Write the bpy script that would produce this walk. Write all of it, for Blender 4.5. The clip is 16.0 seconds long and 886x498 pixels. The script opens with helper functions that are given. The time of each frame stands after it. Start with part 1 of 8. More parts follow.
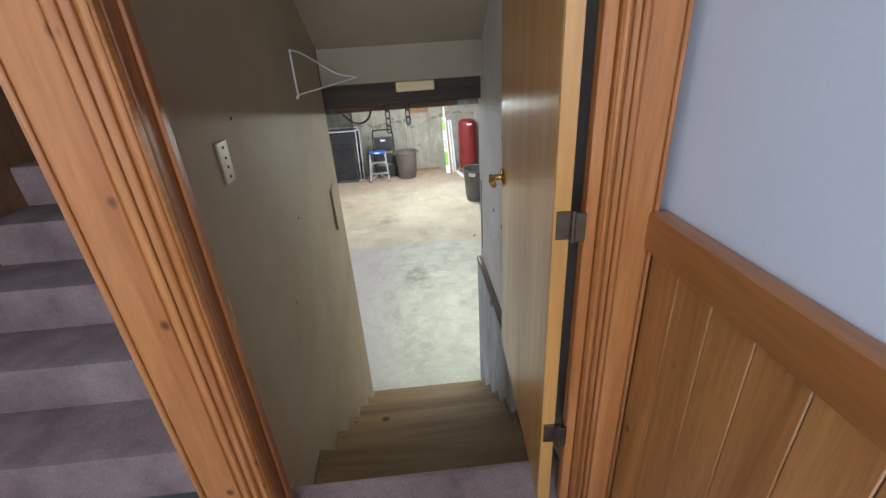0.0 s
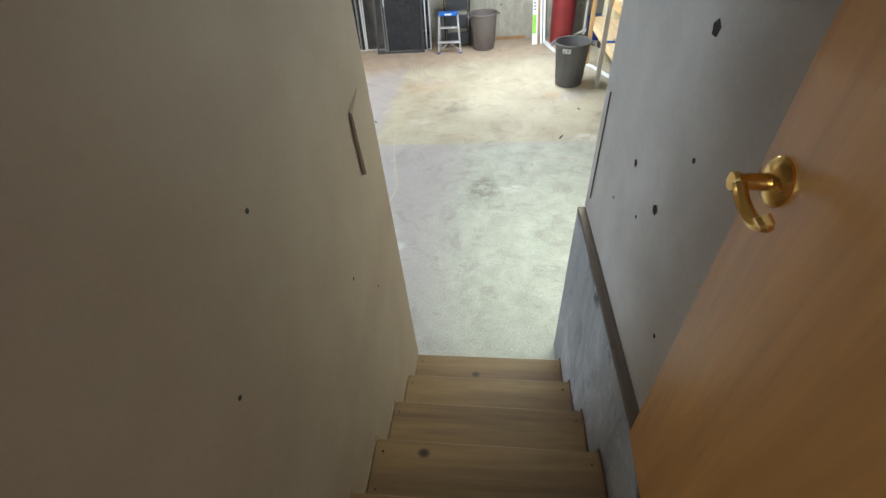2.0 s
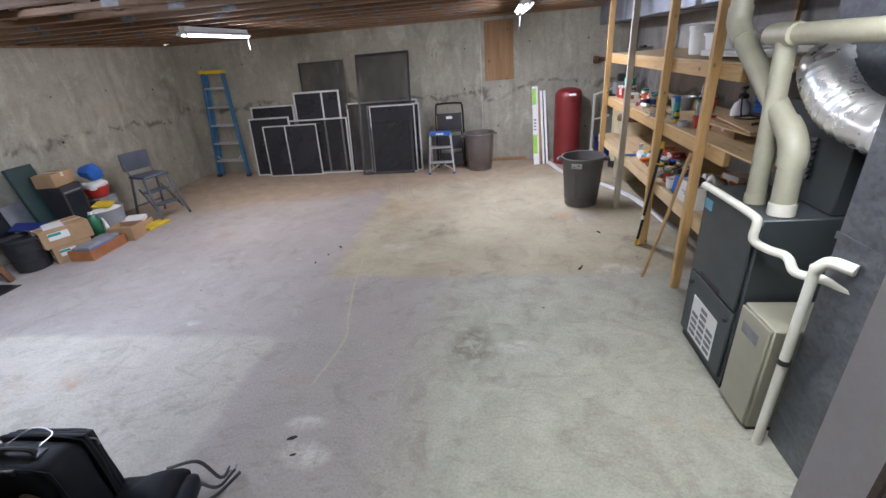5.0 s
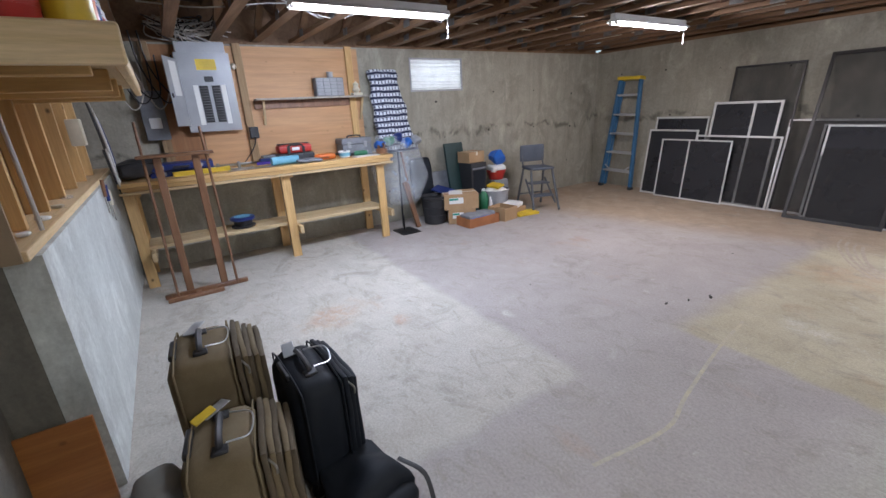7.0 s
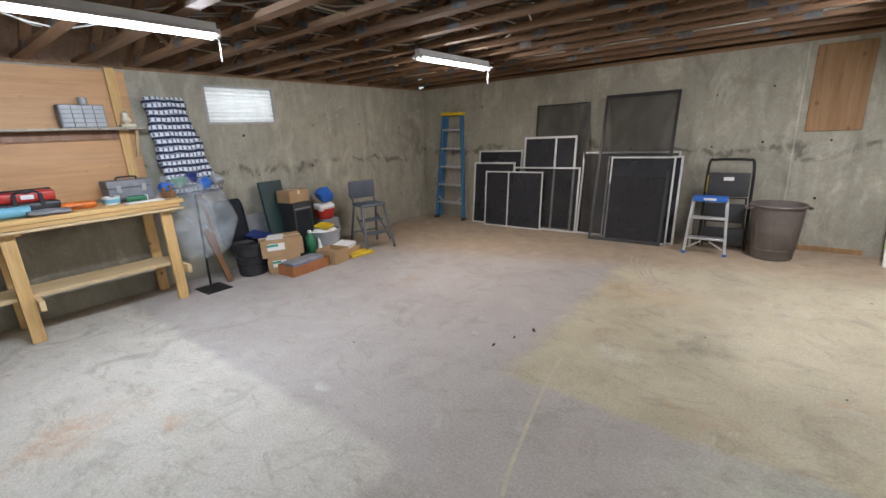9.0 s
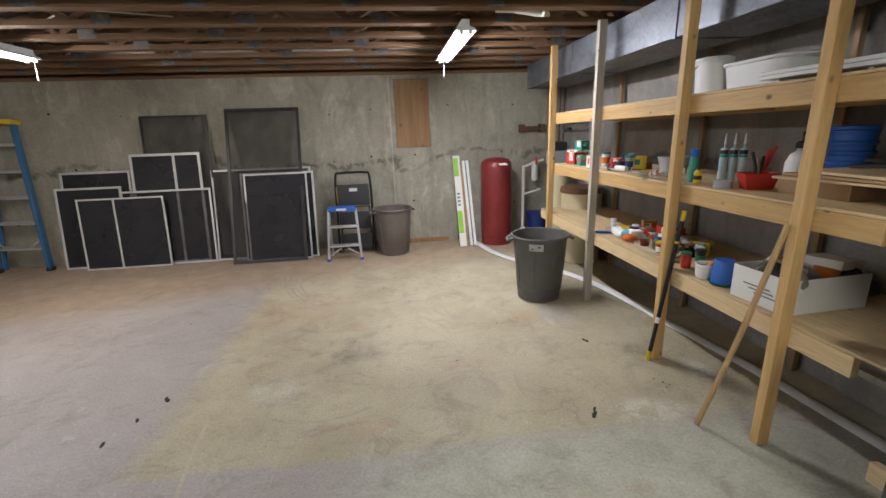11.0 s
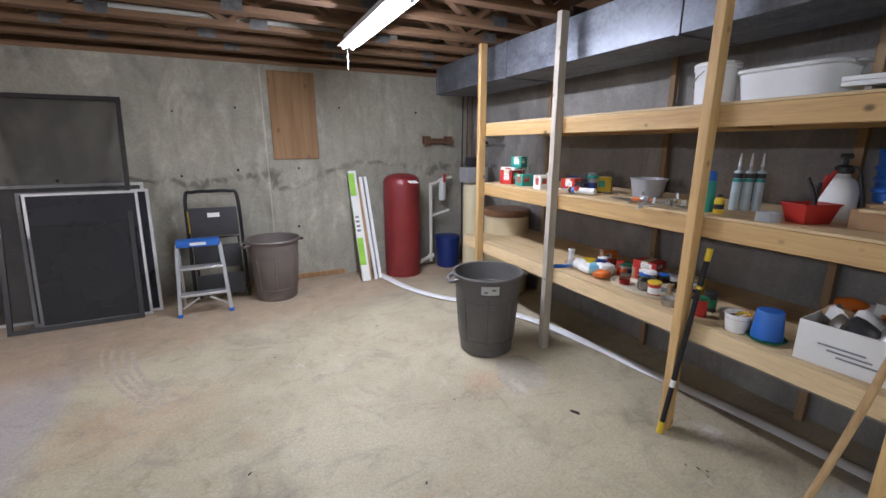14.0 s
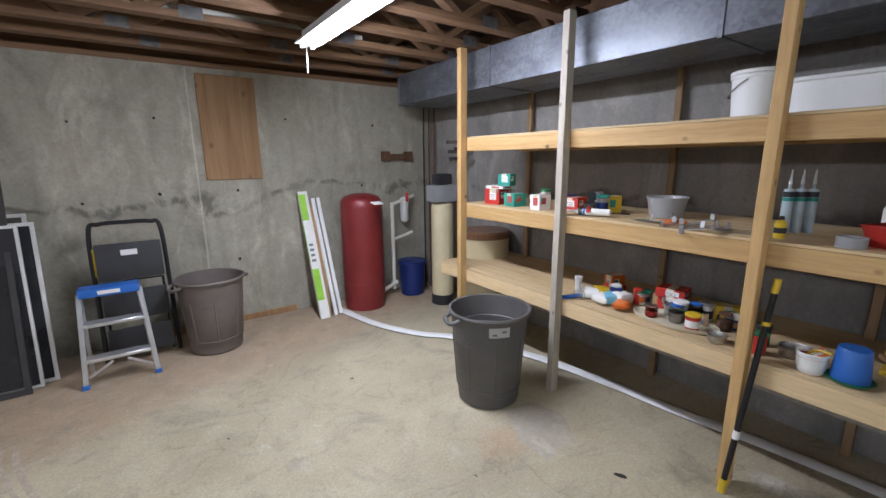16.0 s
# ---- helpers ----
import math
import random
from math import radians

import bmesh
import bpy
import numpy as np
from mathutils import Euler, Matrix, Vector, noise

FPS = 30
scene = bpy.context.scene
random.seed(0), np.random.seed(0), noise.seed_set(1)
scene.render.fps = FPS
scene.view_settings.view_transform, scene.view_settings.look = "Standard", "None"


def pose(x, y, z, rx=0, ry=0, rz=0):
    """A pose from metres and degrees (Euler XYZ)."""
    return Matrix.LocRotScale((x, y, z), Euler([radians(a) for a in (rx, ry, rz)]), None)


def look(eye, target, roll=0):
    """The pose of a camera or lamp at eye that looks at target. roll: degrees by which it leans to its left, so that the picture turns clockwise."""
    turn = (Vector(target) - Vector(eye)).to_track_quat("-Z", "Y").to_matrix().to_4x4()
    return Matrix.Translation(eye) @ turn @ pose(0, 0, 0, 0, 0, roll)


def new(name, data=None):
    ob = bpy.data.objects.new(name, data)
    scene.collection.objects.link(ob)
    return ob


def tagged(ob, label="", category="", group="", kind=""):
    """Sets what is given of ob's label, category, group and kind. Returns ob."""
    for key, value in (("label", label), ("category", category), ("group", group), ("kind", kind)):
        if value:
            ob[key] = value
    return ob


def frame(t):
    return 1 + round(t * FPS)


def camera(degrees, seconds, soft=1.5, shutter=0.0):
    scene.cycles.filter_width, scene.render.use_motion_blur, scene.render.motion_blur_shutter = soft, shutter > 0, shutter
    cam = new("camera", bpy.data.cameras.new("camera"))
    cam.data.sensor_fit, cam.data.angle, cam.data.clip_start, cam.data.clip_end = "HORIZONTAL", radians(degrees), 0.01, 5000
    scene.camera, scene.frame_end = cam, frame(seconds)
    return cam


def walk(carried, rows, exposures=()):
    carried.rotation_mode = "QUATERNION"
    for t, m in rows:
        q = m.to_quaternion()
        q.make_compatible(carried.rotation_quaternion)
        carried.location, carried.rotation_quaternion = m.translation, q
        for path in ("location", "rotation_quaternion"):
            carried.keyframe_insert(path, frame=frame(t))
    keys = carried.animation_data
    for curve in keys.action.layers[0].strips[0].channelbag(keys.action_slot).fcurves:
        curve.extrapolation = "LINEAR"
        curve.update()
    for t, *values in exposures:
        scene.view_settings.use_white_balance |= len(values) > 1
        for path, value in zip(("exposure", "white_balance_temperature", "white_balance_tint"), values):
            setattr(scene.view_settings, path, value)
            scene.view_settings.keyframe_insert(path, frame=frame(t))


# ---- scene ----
cam = camera(93.0, 16.0)
PATH = [
    (0, (0.062, -2.549, 2.593), (0.15, -0.748, 1.728), -3.8),
    (0.5, (0.017, -2.325, 2.54), (-0.176, -0.628, 1.499), -3.2),
    (1, (0.045, -2.07, 2.51), (-0.21, -0.484, 1.319), -2.9),
    (1.5, (0.0, -1.784, 2.472), (-0.239, -0.284, 1.172), -4.5),
    (2, (0.029, -1.51, 2.457), (-0.204, -0.036, 1.126), -5.5),
    (2.5, (0.069, -1.243, 2.402), (-0.16, 0.221, 1.059), -5.6),
    (3, (0.003, -0.994, 2.257), (-0.196, 0.461, 0.899), -8.5),
    (5.5, (0.147, 0.003, 1.779), (-0.202, 1.814, 1.006), -2.9),
    (6, (-0.018, 0.128, 1.722), (-0.865, 1.784, 0.988), -4.5),
    (6.5, (-0.051, 0.293, 1.586), (-1.372, 1.633, 0.907), -2.6),
    (7, (-0.182, 0.502, 1.486), (-1.785, 1.513, 0.848), -3.1),
    (7.5, (-0.255, 0.69, 1.47), (-1.965, 1.547, 0.887), -3.1),
    (8, (-0.229, 0.86, 1.474), (-1.918, 1.773, 0.912), -1.5),
    (8.5, (-0.266, 0.979, 1.478), (-1.755, 2.199, 0.936), -1.2),
    (9, (-0.285, 1.075, 1.481), (-1.473, 2.594, 0.949), -2.8),
    (9.5, (-0.226, 1.134, 1.465), (-1.045, 2.883, 0.944), -2.2),
    (10, (-0.141, 1.146, 1.495), (-0.574, 3.027, 0.97), -1.9),
    (10.2, (-0.132, 1.182, 1.467), (-0.413, 3.093, 0.947), -1.8),
    (12.3, (-0.231, 1.852, 1.453), (0.376, 3.685, 0.932), -1.8),
    (12.5, (-0.221, 1.919, 1.445), (0.392, 3.75, 0.927), -1.4),
    (13, (-0.213, 2.084, 1.45), (0.442, 3.903, 0.939), -0.6),
    (13.5, (-0.301, 2.266, 1.45), (0.482, 4.037, 0.95), 0.4),
    (14, (-0.417, 2.47, 1.446), (0.434, 4.216, 0.969), -0.0),
    (14.5, (-0.414, 2.699, 1.433), (0.488, 4.424, 0.975), 0.3),
    (15, (-0.423, 2.932, 1.451), (0.497, 4.655, 1.021), 0.4),
    (15.5, (-0.506, 3.092, 1.467), (0.414, 4.817, 1.048), -0.6),
    (16, (-0.52, 3.087, 1.467), (0.618, 4.678, 1.05), -0.5),
]
EXPOSURE = [(0.0, 0.76, 6400, 8), (1.0, 0.92, 6450, 9), (2.5, 0.76, 6150, 4), (3.2, 0.68, 6050, 6), (5.3, 0.0, 6250, 19), (8.0, 0.18, 6450, 18), (9.5, -0.04, 7000, 12), (10.2, -0.10, 7150, 12), (12.4, 0.10, 6350, 18), (16.0, -0.08, 6250, 15)]
walk(cam, [(t, look(eye, target, roll)) for t, eye, target, roll in PATH], EXPOSURE)


# ---- world and large lights ----
world = bpy.data.worlds.new("World")
scene.world = world
world.use_nodes = True
sky = world.node_tree.nodes.new("ShaderNodeTexSky")
sky.sky_type, sky.sun_disc = "NISHITA", False
sky.sun_elevation, sky.sun_rotation = radians(35), radians(150)
world.node_tree.links.new(sky.outputs[0], world.node_tree.nodes["Background"].inputs[0])
world.node_tree.nodes["Background"].inputs[1].default_value = 0.1


def area_lamp(name, m, w, h, power, colour):
    data = bpy.data.lights.new(name, "AREA")
    data.shape, data.size, data.size_y, data.energy, data.color = "RECTANGLE", w, h, power, colour
    ob = new(name, data)
    ob.matrix_world = m
    return ob


TUBES = [(-3.30, 2.0, 0.0), (-3.01, 4.93, 0.0), (0.44, 5.25, 0.0), (0.95, 1.17, 90.0)]
TUBE_POWER = (110, 56, 104, 66)
TUBE_COLOUR = ((0.72, 0.84, 1.0), (1.0, 0.95, 0.93), (0.84, 0.89, 1.0), (0.91, 0.97, 0.93))
for (tx, ty, turn), watt, colour in zip(TUBES, TUBE_POWER, TUBE_COLOUR):
    for tilt in (-38, 38):
        area_lamp("tube_light", pose(tx, ty, 2.14, 0, 0, turn) @ pose(0.02 * (1 if tilt < 0 else -1), 0, 0, 0, tilt, 0), 0.05, 1.15, watt / 2, colour)
# daylight through the window of the upper hall
area_lamp("hall_window_light", pose(-0.2, -4.28, 2.75, 90, 0, 0), 1.1, 1.2, 30, (0.72, 0.84, 1.0))


# ---- materials ----
def nodes_of(name):
    m = bpy.data.materials.new(name)
    m.use_nodes = True
    t = m.node_tree
    return m, t, t.nodes["Principled BSDF"]


def link(t, a, b):
    t.links.new(a, b)


def coords(t, stretch=(1, 1, 1), space="Object"):
    c = t.nodes.new("ShaderNodeTexCoord")
    mp = t.nodes.new("ShaderNodeMapping")
    mp.inputs["Scale"].default_value = stretch
    link(t, c.outputs[space], mp.inputs["Vector"])
    return mp.outputs[0]


def noise_tex(t, vec, scale, detail=4, rough=0.6, distortion=0.0):
    n = t.nodes.new("ShaderNodeTexNoise")
    n.inputs["Scale"].default_value, n.inputs["Detail"].default_value = scale, detail
    n.inputs["Roughness"].default_value, n.inputs["Distortion"].default_value = rough, distortion
    link(t, vec, n.inputs["Vector"])
    return n.outputs["Fac"]


def ramp(t, fac, stops):
    r = t.nodes.new("ShaderNodeValToRGB")
    while len(r.color_ramp.elements) < len(stops):
        r.color_ramp.elements.new(0.5)
    for e, (p, c) in zip(r.color_ramp.elements, stops):
        e.position = p
        e.color = (*c, 1) if len(c) == 3 else c
    link(t, fac, r.inputs[0])
    return r.outputs[0]


def grey(t, fac, lo, hi, p0=0.35, p1=0.65):
    return ramp(t, fac, [(p0, (lo,) * 3), (p1, (hi,) * 3)])


def mix(t, fac, a, b, kind="MIX"):
    m = t.nodes.new("ShaderNodeMix")
    m.data_type, m.blend_type = "RGBA", kind
    for key, v in ((0, fac), (6, a), (7, b)):
        if isinstance(v, (int, float)):
            m.inputs[key].default_value = v
        elif isinstance(v, tuple):
            m.inputs[key].default_value = (*v, 1)
        else:
            link(t, v, m.inputs[key])
    return m.outputs[2]


def maths(t, op, a, b=0.0):
    m = t.nodes.new("ShaderNodeMath")
    m.operation = op
    for key, v in ((0, a), (1, b)):
        if isinstance(v, (int, float)):
            m.inputs[key].default_value = v
        else:
            link(t, v, m.inputs[key])
    return m.outputs[0]


def bump(t, bsdf, height, strength=0.3, dist=0.01):
    b = t.nodes.new("ShaderNodeBump")
    b.inputs["Strength"].default_value, b.inputs["Distance"].default_value = strength, dist
    link(t, height, b.inputs["Height"])
    link(t, b.outputs[0], bsdf.inputs["Normal"])


def surface(name, c1, c2=None, scale=6.0, rough=0.6, metal=0.0, bumpy=0.15, fine=60.0, spread=0.12, stretch=(1, 1, 1), coat=0.0):
    """A plain surface with broad stains, fine grain and a little relief."""
    m, t, b = nodes_of(name)
    c2 = c2 or tuple(0.75 * v for v in c1)
    v = coords(t, stretch)
    big = noise_tex(t, v, scale, 5, 0.6)
    small = noise_tex(t, v, fine, 3, 0.7)
    col = mix(t, grey(t, big, 0, 1), c1, c2)
    col = mix(t, spread, col, grey(t, small, 0.2, 1.0, 0.3, 0.7), "MULTIPLY")
    link(t, col, b.inputs["Base Color"])
    link(t, maths(t, "ADD", maths(t, "MULTIPLY", big, 0.25), rough - 0.12), b.inputs["Roughness"])
    b.inputs["Metallic"].default_value = metal
    b.inputs["Coat Weight"].default_value = coat
    if bumpy:
        bump(t, b, maths(t, "ADD", big, maths(t, "MULTIPLY", small, 0.4)), bumpy, 0.004)
    return m


def wood(name, light, dark, axis="x", grain=14.0, rough=0.55, knots=0.55, coat=0.0, knot_scale=9.0):
    """Sawn timber with its grain along one axis of the object, tone varying from board to board."""
    m, t, b = nodes_of(name)
    k = "xyz".index(axis)
    st = [1.0, 1.0, 1.0]
    st[k] = 0.07
    shift = t.nodes.new("ShaderNodeObjectInfo")
    c = t.nodes.new("ShaderNodeTexCoord")
    add = t.nodes.new("ShaderNodeVectorMath")
    add.operation = "ADD"
    scl = t.nodes.new("ShaderNodeVectorMath")
    scl.operation = "SCALE"
    scl.inputs[0].default_value = (7.3, 5.1, 9.7)
    link(t, shift.outputs["Random"], scl.inputs["Scale"])
    link(t, c.outputs["Object"], add.inputs[0])
    link(t, scl.outputs[0], add.inputs[1])
    mp = t.nodes.new("ShaderNodeMapping")
    mp.inputs["Scale"].default_value = st
    link(t, add.outputs[0], mp.inputs["Vector"])
    warp = noise_tex(t, mp.outputs[0], grain, 6, 0.65, 1.6)
    fine = noise_tex(t, mp.outputs[0], grain * 9, 3, 0.7)
    col = mix(t, grey(t, warp, 0, 1, 0.32, 0.68), light, dark)
    col = mix(t, 0.35, col, grey(t, fine, 0.45, 1.0, 0.3, 0.65), "MULTIPLY")
    if knots:
        kst = [1.0, 1.0, 1.0]
        kst[k] = 0.75
        mk = t.nodes.new("ShaderNodeMapping")
        mk.inputs["Scale"].default_value = kst
        link(t, add.outputs[0], mk.inputs["Vector"])
        vo = t.nodes.new("ShaderNodeTexVoronoi")
        vo.inputs["Scale"].default_value = knot_scale
        link(t, mk.outputs[0], vo.inputs["Vector"])
        spot = ramp(t, vo.outputs["Distance"], [(0.045, (1, 1, 1)), (0.115, (0, 0, 0))])
        col = mix(t, maths(t, "MULTIPLY", spot, knots), col, tuple(0.22 * v for v in dark))
    tone = maths(t, "ADD", maths(t, "MULTIPLY", shift.outputs["Random"], 0.3), 0.82)
    mul = t.nodes.new("ShaderNodeVectorMath")
    mul.operation = "SCALE"
    link(t, col, mul.inputs[0])
    link(t, tone, mul.inputs["Scale"])
    link(t, mul.outputs[0], b.inputs["Base Color"])
    link(t, maths(t, "ADD", maths(t, "MULTIPLY", warp, 0.25), rough - 0.12), b.inputs["Roughness"])
    b.inputs["Coat Weight"].default_value, b.inputs["Coat Roughness"].default_value = coat, 0.15
    bump(t, b, maths(t, "ADD", warp, fine), 0.25, 0.002)
    return m


def concrete_wall(name, base, depth=1.0):
    """Poured foundation concrete: broad clouds, upright runs, pale lime bloom, damp stains, a pour line and pores."""
    m, t, b = nodes_of(name)
    v = coords(t)
    shade = lambda f: tuple((1 + (f - 1) * depth) * a for a in base)
    cloud = noise_tex(t, v, 0.9, 5, 0.6, 0.5)
    runs = noise_tex(t, coords(t, (3.2, 3.2, 0.32)), 2.6, 6, 0.62, 0.3)
    bloom = noise_tex(t, coords(t, (1.6, 1.6, 0.8)), 2.1, 7, 0.68, 0.9)
    damp = noise_tex(t, coords(t, (1.0, 1.0, 0.7)), 1.7, 7, 0.66, 0.7)
    grit = noise_tex(t, v, 48, 4, 0.72)
    mottle = noise_tex(t, v, 9, 5, 0.65, 0.4)
    col = mix(t, grey(t, cloud, 0, 1, 0.3, 0.7), shade(0.84), shade(1.12))
    col = mix(t, grey(t, runs, 0, 0.55, 0.46, 0.72), col, shade(0.66))
    col = mix(t, grey(t, bloom, 0, 0.75, 0.52, 0.70), col, tuple(1.42 * a for a in base))
    col = mix(t, grey(t, damp, 0, 0.8, 0.56, 0.72), col, shade(0.5))
    sep = t.nodes.new("ShaderNodeSeparateXYZ")
    link(t, v, sep.inputs[0])
    level = maths(t, "ABSOLUTE", maths(t, "SUBTRACT", maths(t, "ADD", sep.outputs[2], maths(t, "MULTIPLY", cloud, 0.9)), 1.62))
    line = ramp(t, level, [(0.012, (1, 1, 1)), (0.05, (0, 0, 0))])
    col = mix(t, maths(t, "MULTIPLY", line, grey(t, bloom, 0.95, 0, 0.44, 0.56)), col, shade(0.42))
    col = mix(t, 0.28, col, grey(t, mottle, 0.45, 1.0, 0.3, 0.7), "MULTIPLY")
    col = mix(t, 0.32, col, grey(t, grit, 0.4, 1.0, 0.3, 0.65), "MULTIPLY")
    pits = t.nodes.new("ShaderNodeTexVoronoi")
    pits.inputs["Scale"].default_value = 16
    link(t, v, pits.inputs["Vector"])
    hole = ramp(t, pits.outputs["Distance"], [(0.05, (1, 1, 1)), (0.13, (0, 0, 0))])
    col = mix(t, maths(t, "MULTIPLY", hole, grey(t, cloud, 0, 0.35, 0.45, 0.6)), col, shade(0.4))
    link(t, col, b.inputs["Base Color"])
    b.inputs["Roughness"].default_value = 0.88
    bump(t, b, maths(t, "SUBTRACT", maths(t, "ADD", mottle, maths(t, "MULTIPLY", grit, 0.5)), maths(t, "MULTIPLY", hole, 0.4)), 0.3, 0.008)
    return m


def step_mask(t, value, edge, soft):
    r = t.nodes.new("ShaderNodeMapRange")
    r.interpolation_type = "SMOOTHSTEP"
    r.inputs["From Min"].default_value, r.inputs["From Max"].default_value = edge - soft, edge + soft
    link(t, value, r.inputs["Value"])
    return r.outputs[0]


def concrete_floor():
    """Slab poured and patched in fields: pale, mauve-grey and buff, with stains, cracks and scuffs; the near field also
    carries a greenish light tint.
    """
    m, t, b = nodes_of("slab_concrete")
    v = coords(t)
    sep = t.nodes.new("ShaderNodeSeparateXYZ")
    wob = t.nodes.new("ShaderNodeTexNoise")
    wob.inputs["Scale"].default_value, wob.inputs["Detail"].default_value = 3.5, 5
    link(t, v, wob.inputs["Vector"])
    wv = t.nodes.new("ShaderNodeVectorMath")
    wv.operation = "MULTIPLY_ADD"
    wv.inputs[1].default_value, wv.inputs[2].default_value = (0.16, 0.16, 0), (-0.08, -0.08, 0)
    link(t, wob.outputs["Color"], wv.inputs[0])
    pv = t.nodes.new("ShaderNodeVectorMath")
    link(t, v, pv.inputs[0])
    link(t, wv.outputs[0], pv.inputs[1])
    link(t, pv.outputs[0], sep.inputs[0])
    X, Y = sep.outputs[0], sep.outputs[1]
    inv = lambda a: maths(t, "SUBTRACT", 1.0, a)
    both = lambda a, c: maths(t, "MULTIPLY", a, c)
    pale = both(inv(step_mask(t, X, -1.52, 0.06)), inv(step_mask(t, Y, 2.22, 0.05)))
    buff_far = both(step_mask(t, X, -1.45, 0.10), step_mask(t, Y, 3.12, 0.04))
    buff_near = both(step_mask(t, X, -0.35, 0.30), inv(step_mask(t, Y, 3.12, 0.2)))
    far_edge = step_mask(t, maths(t, "ADD", Y, maths(t, "MULTIPLY", X, -0.25)), 6.1, 0.35)
    big = noise_tex(t, v, 1.3, 6, 0.62, 0.4)
    med = noise_tex(t, v, 5.0, 6, 0.68, 0.6)
    grit = noise_tex(t, v, 70, 4, 0.75)
    mauve = mix(t, grey(t, big, 0, 1, 0.3, 0.7), (0.43, 0.39, 0.365), (0.355, 0.318, 0.295))
    buff = mix(t, grey(t, big, 0, 1, 0.32, 0.68), (0.50, 0.445, 0.315), (0.37, 0.32, 0.22))
    # greenish cast of the light by the stairs, mixed into the near slab colour
    green = mix(t, grey(t, med, 0, 1, 0.35, 0.7), (0.47, 0.465, 0.385), (0.36, 0.36, 0.29))
    chalk = mix(t, grey(t, med, 0, 1, 0.35, 0.7), (0.52, 0.49, 0.43), (0.45, 0.415, 0.36))
    tan = mix(t, grey(t, med, 0, 1, 0.35, 0.7), (0.45, 0.335, 0.225), (0.37, 0.28, 0.20))
    col = mix(t, pale, mauve, chalk)
    col = mix(t, buff_near, col, green)
    col = mix(t, buff_far, col, buff)
    col = mix(t, maths(t, "MULTIPLY", far_edge, 0.9), col, tan)
    scuff = noise_tex(t, coords(t, (1, 1, 1)), 2.3, 8, 0.72, 1.2)
    col = mix(t, grey(t, scuff, 0, 0.62, 0.53, 0.68), col, (0.26, 0.235, 0.19))
    white = noise_tex(t, coords(t, (1.3, 1.0, 1)), 3.1, 7, 0.7, 0.8)
    col = mix(t, grey(t, white, 0, 0.35, 0.58, 0.74), col, (0.58, 0.56, 0.50))
    rust = noise_tex(t, coords(t, (0.8, 1.2, 1)), 1.7, 6, 0.66)
    col = mix(t, grey(t, rust, 0, 0.45, 0.60, 0.72), col, (0.43, 0.27, 0.16))
    ragged = grey(t, noise_tex(t, v, 9, 6, 0.72, 1.0), 0.15, 1, 0.38, 0.58)

    def stain(col, x, y, r, colour, amount, long=1.0):
        """A ragged round or drawn-out stain worn into the slab."""
        d = t.nodes.new("ShaderNodeVectorMath")
        d.operation = "SUBTRACT"
        d.inputs[1].default_value = (x, y, 0)
        s = t.nodes.new("ShaderNodeVectorMath")
        s.operation = "MULTIPLY"
        s.inputs[1].default_value = (1 / r, 1 / (r * long), 0)
        n = t.nodes.new("ShaderNodeVectorMath")
        n.operation = "LENGTH"
        link(t, pv.outputs[0], d.inputs[0])
        link(t, d.outputs[0], s.inputs[0])
        link(t, s.outputs[0], n.inputs[0])
        mask = maths(t, "MULTIPLY", both(inv(step_mask(t, n.outputs["Value"], 0.8, 0.4)), ragged), amount)
        return mix(t, mask, col, colour)

    for x, y, r, a, ln in ((-0.06, 2.15, 0.20, 0.75, 1.3), (-0.51, 4.05, 0.09, 0.6, 0.8), (-0.38, 4.09, 0.06, 0.6, 0.9), (-0.79, 4.17, 0.06, 0.5, 1), (1.40, 3.80, 0.10, 0.6, 1.2), (-0.56, 4.13, 0.12, 0.5, 0.6)):
        col = stain(col, x, y, r, (0.17, 0.155, 0.115), a, ln)
    for x, y, r, a, ln in ((0.22, 2.13, 0.13, 0.6, 0.7), (-0.97, 1.43, 0.12, 0.8, 0.6), (-0.90, 1.26, 0.16, 0.85, 0.5), (-2.32, 2.40, 0.07, 0.6, 0.6), (1.66, 3.52, 0.09, 0.6, 1.6), (1.16, 3.20, 0.25, 0.55, 0.4), (-0.93, 3.75, 0.16, 0.4, 0.8)):
        col = stain(col, x, y, r, (0.66, 0.65, 0.60), a, ln)
    for x, y, r, a, ln in ((-3.13, 1.33, 0.22, 0.6, 1.0), (-2.75, 1.73, 0.10, 0.55, 0.6), (0.87, 4.50, 0.16, 0.5, 0.8), (-1.0, 5.0, 0.45, 0.35, 0.8)):
        col = stain(col, x, y, r, (0.46, 0.27, 0.15), a, ln)
    wander = noise_tex(t, coords(t, (1.0, 1.3, 1)), 1.5, 5, 0.55, 0.9)
    crack = ramp(t, maths(t, "ABSOLUTE", maths(t, "SUBTRACT", wander, 0.5)), [(0.003, (1, 1, 1)), (0.013, (0, 0, 0))])
    crack = both(both(crack, buff_far), grey(t, big, 0.0, 0.9, 0.46, 0.58))
    col = mix(t, maths(t, "MULTIPLY", crack, 0.42), col, (0.24, 0.19, 0.12))
    smear = noise_tex(t, coords(t, (1.0, 2.2, 1)), 3.6, 8, 0.7, 1.6)
    col = mix(t, grey(t, smear, 0.6, 0, 0.32, 0.45), col, (0.30, 0.27, 0.215))
    fleck = noise_tex(t, v, 26, 3, 0.6)
    col = mix(t, grey(t, fleck, 0, 0.6, 0.68, 0.76), col, (0.22, 0.20, 0.165))
    chips = noise_tex(t, v, 15, 6, 0.7, 1.2)
    col = mix(t, grey(t, chips, 0, 0.5, 0.62, 0.72), col, (0.60, 0.57, 0.49))
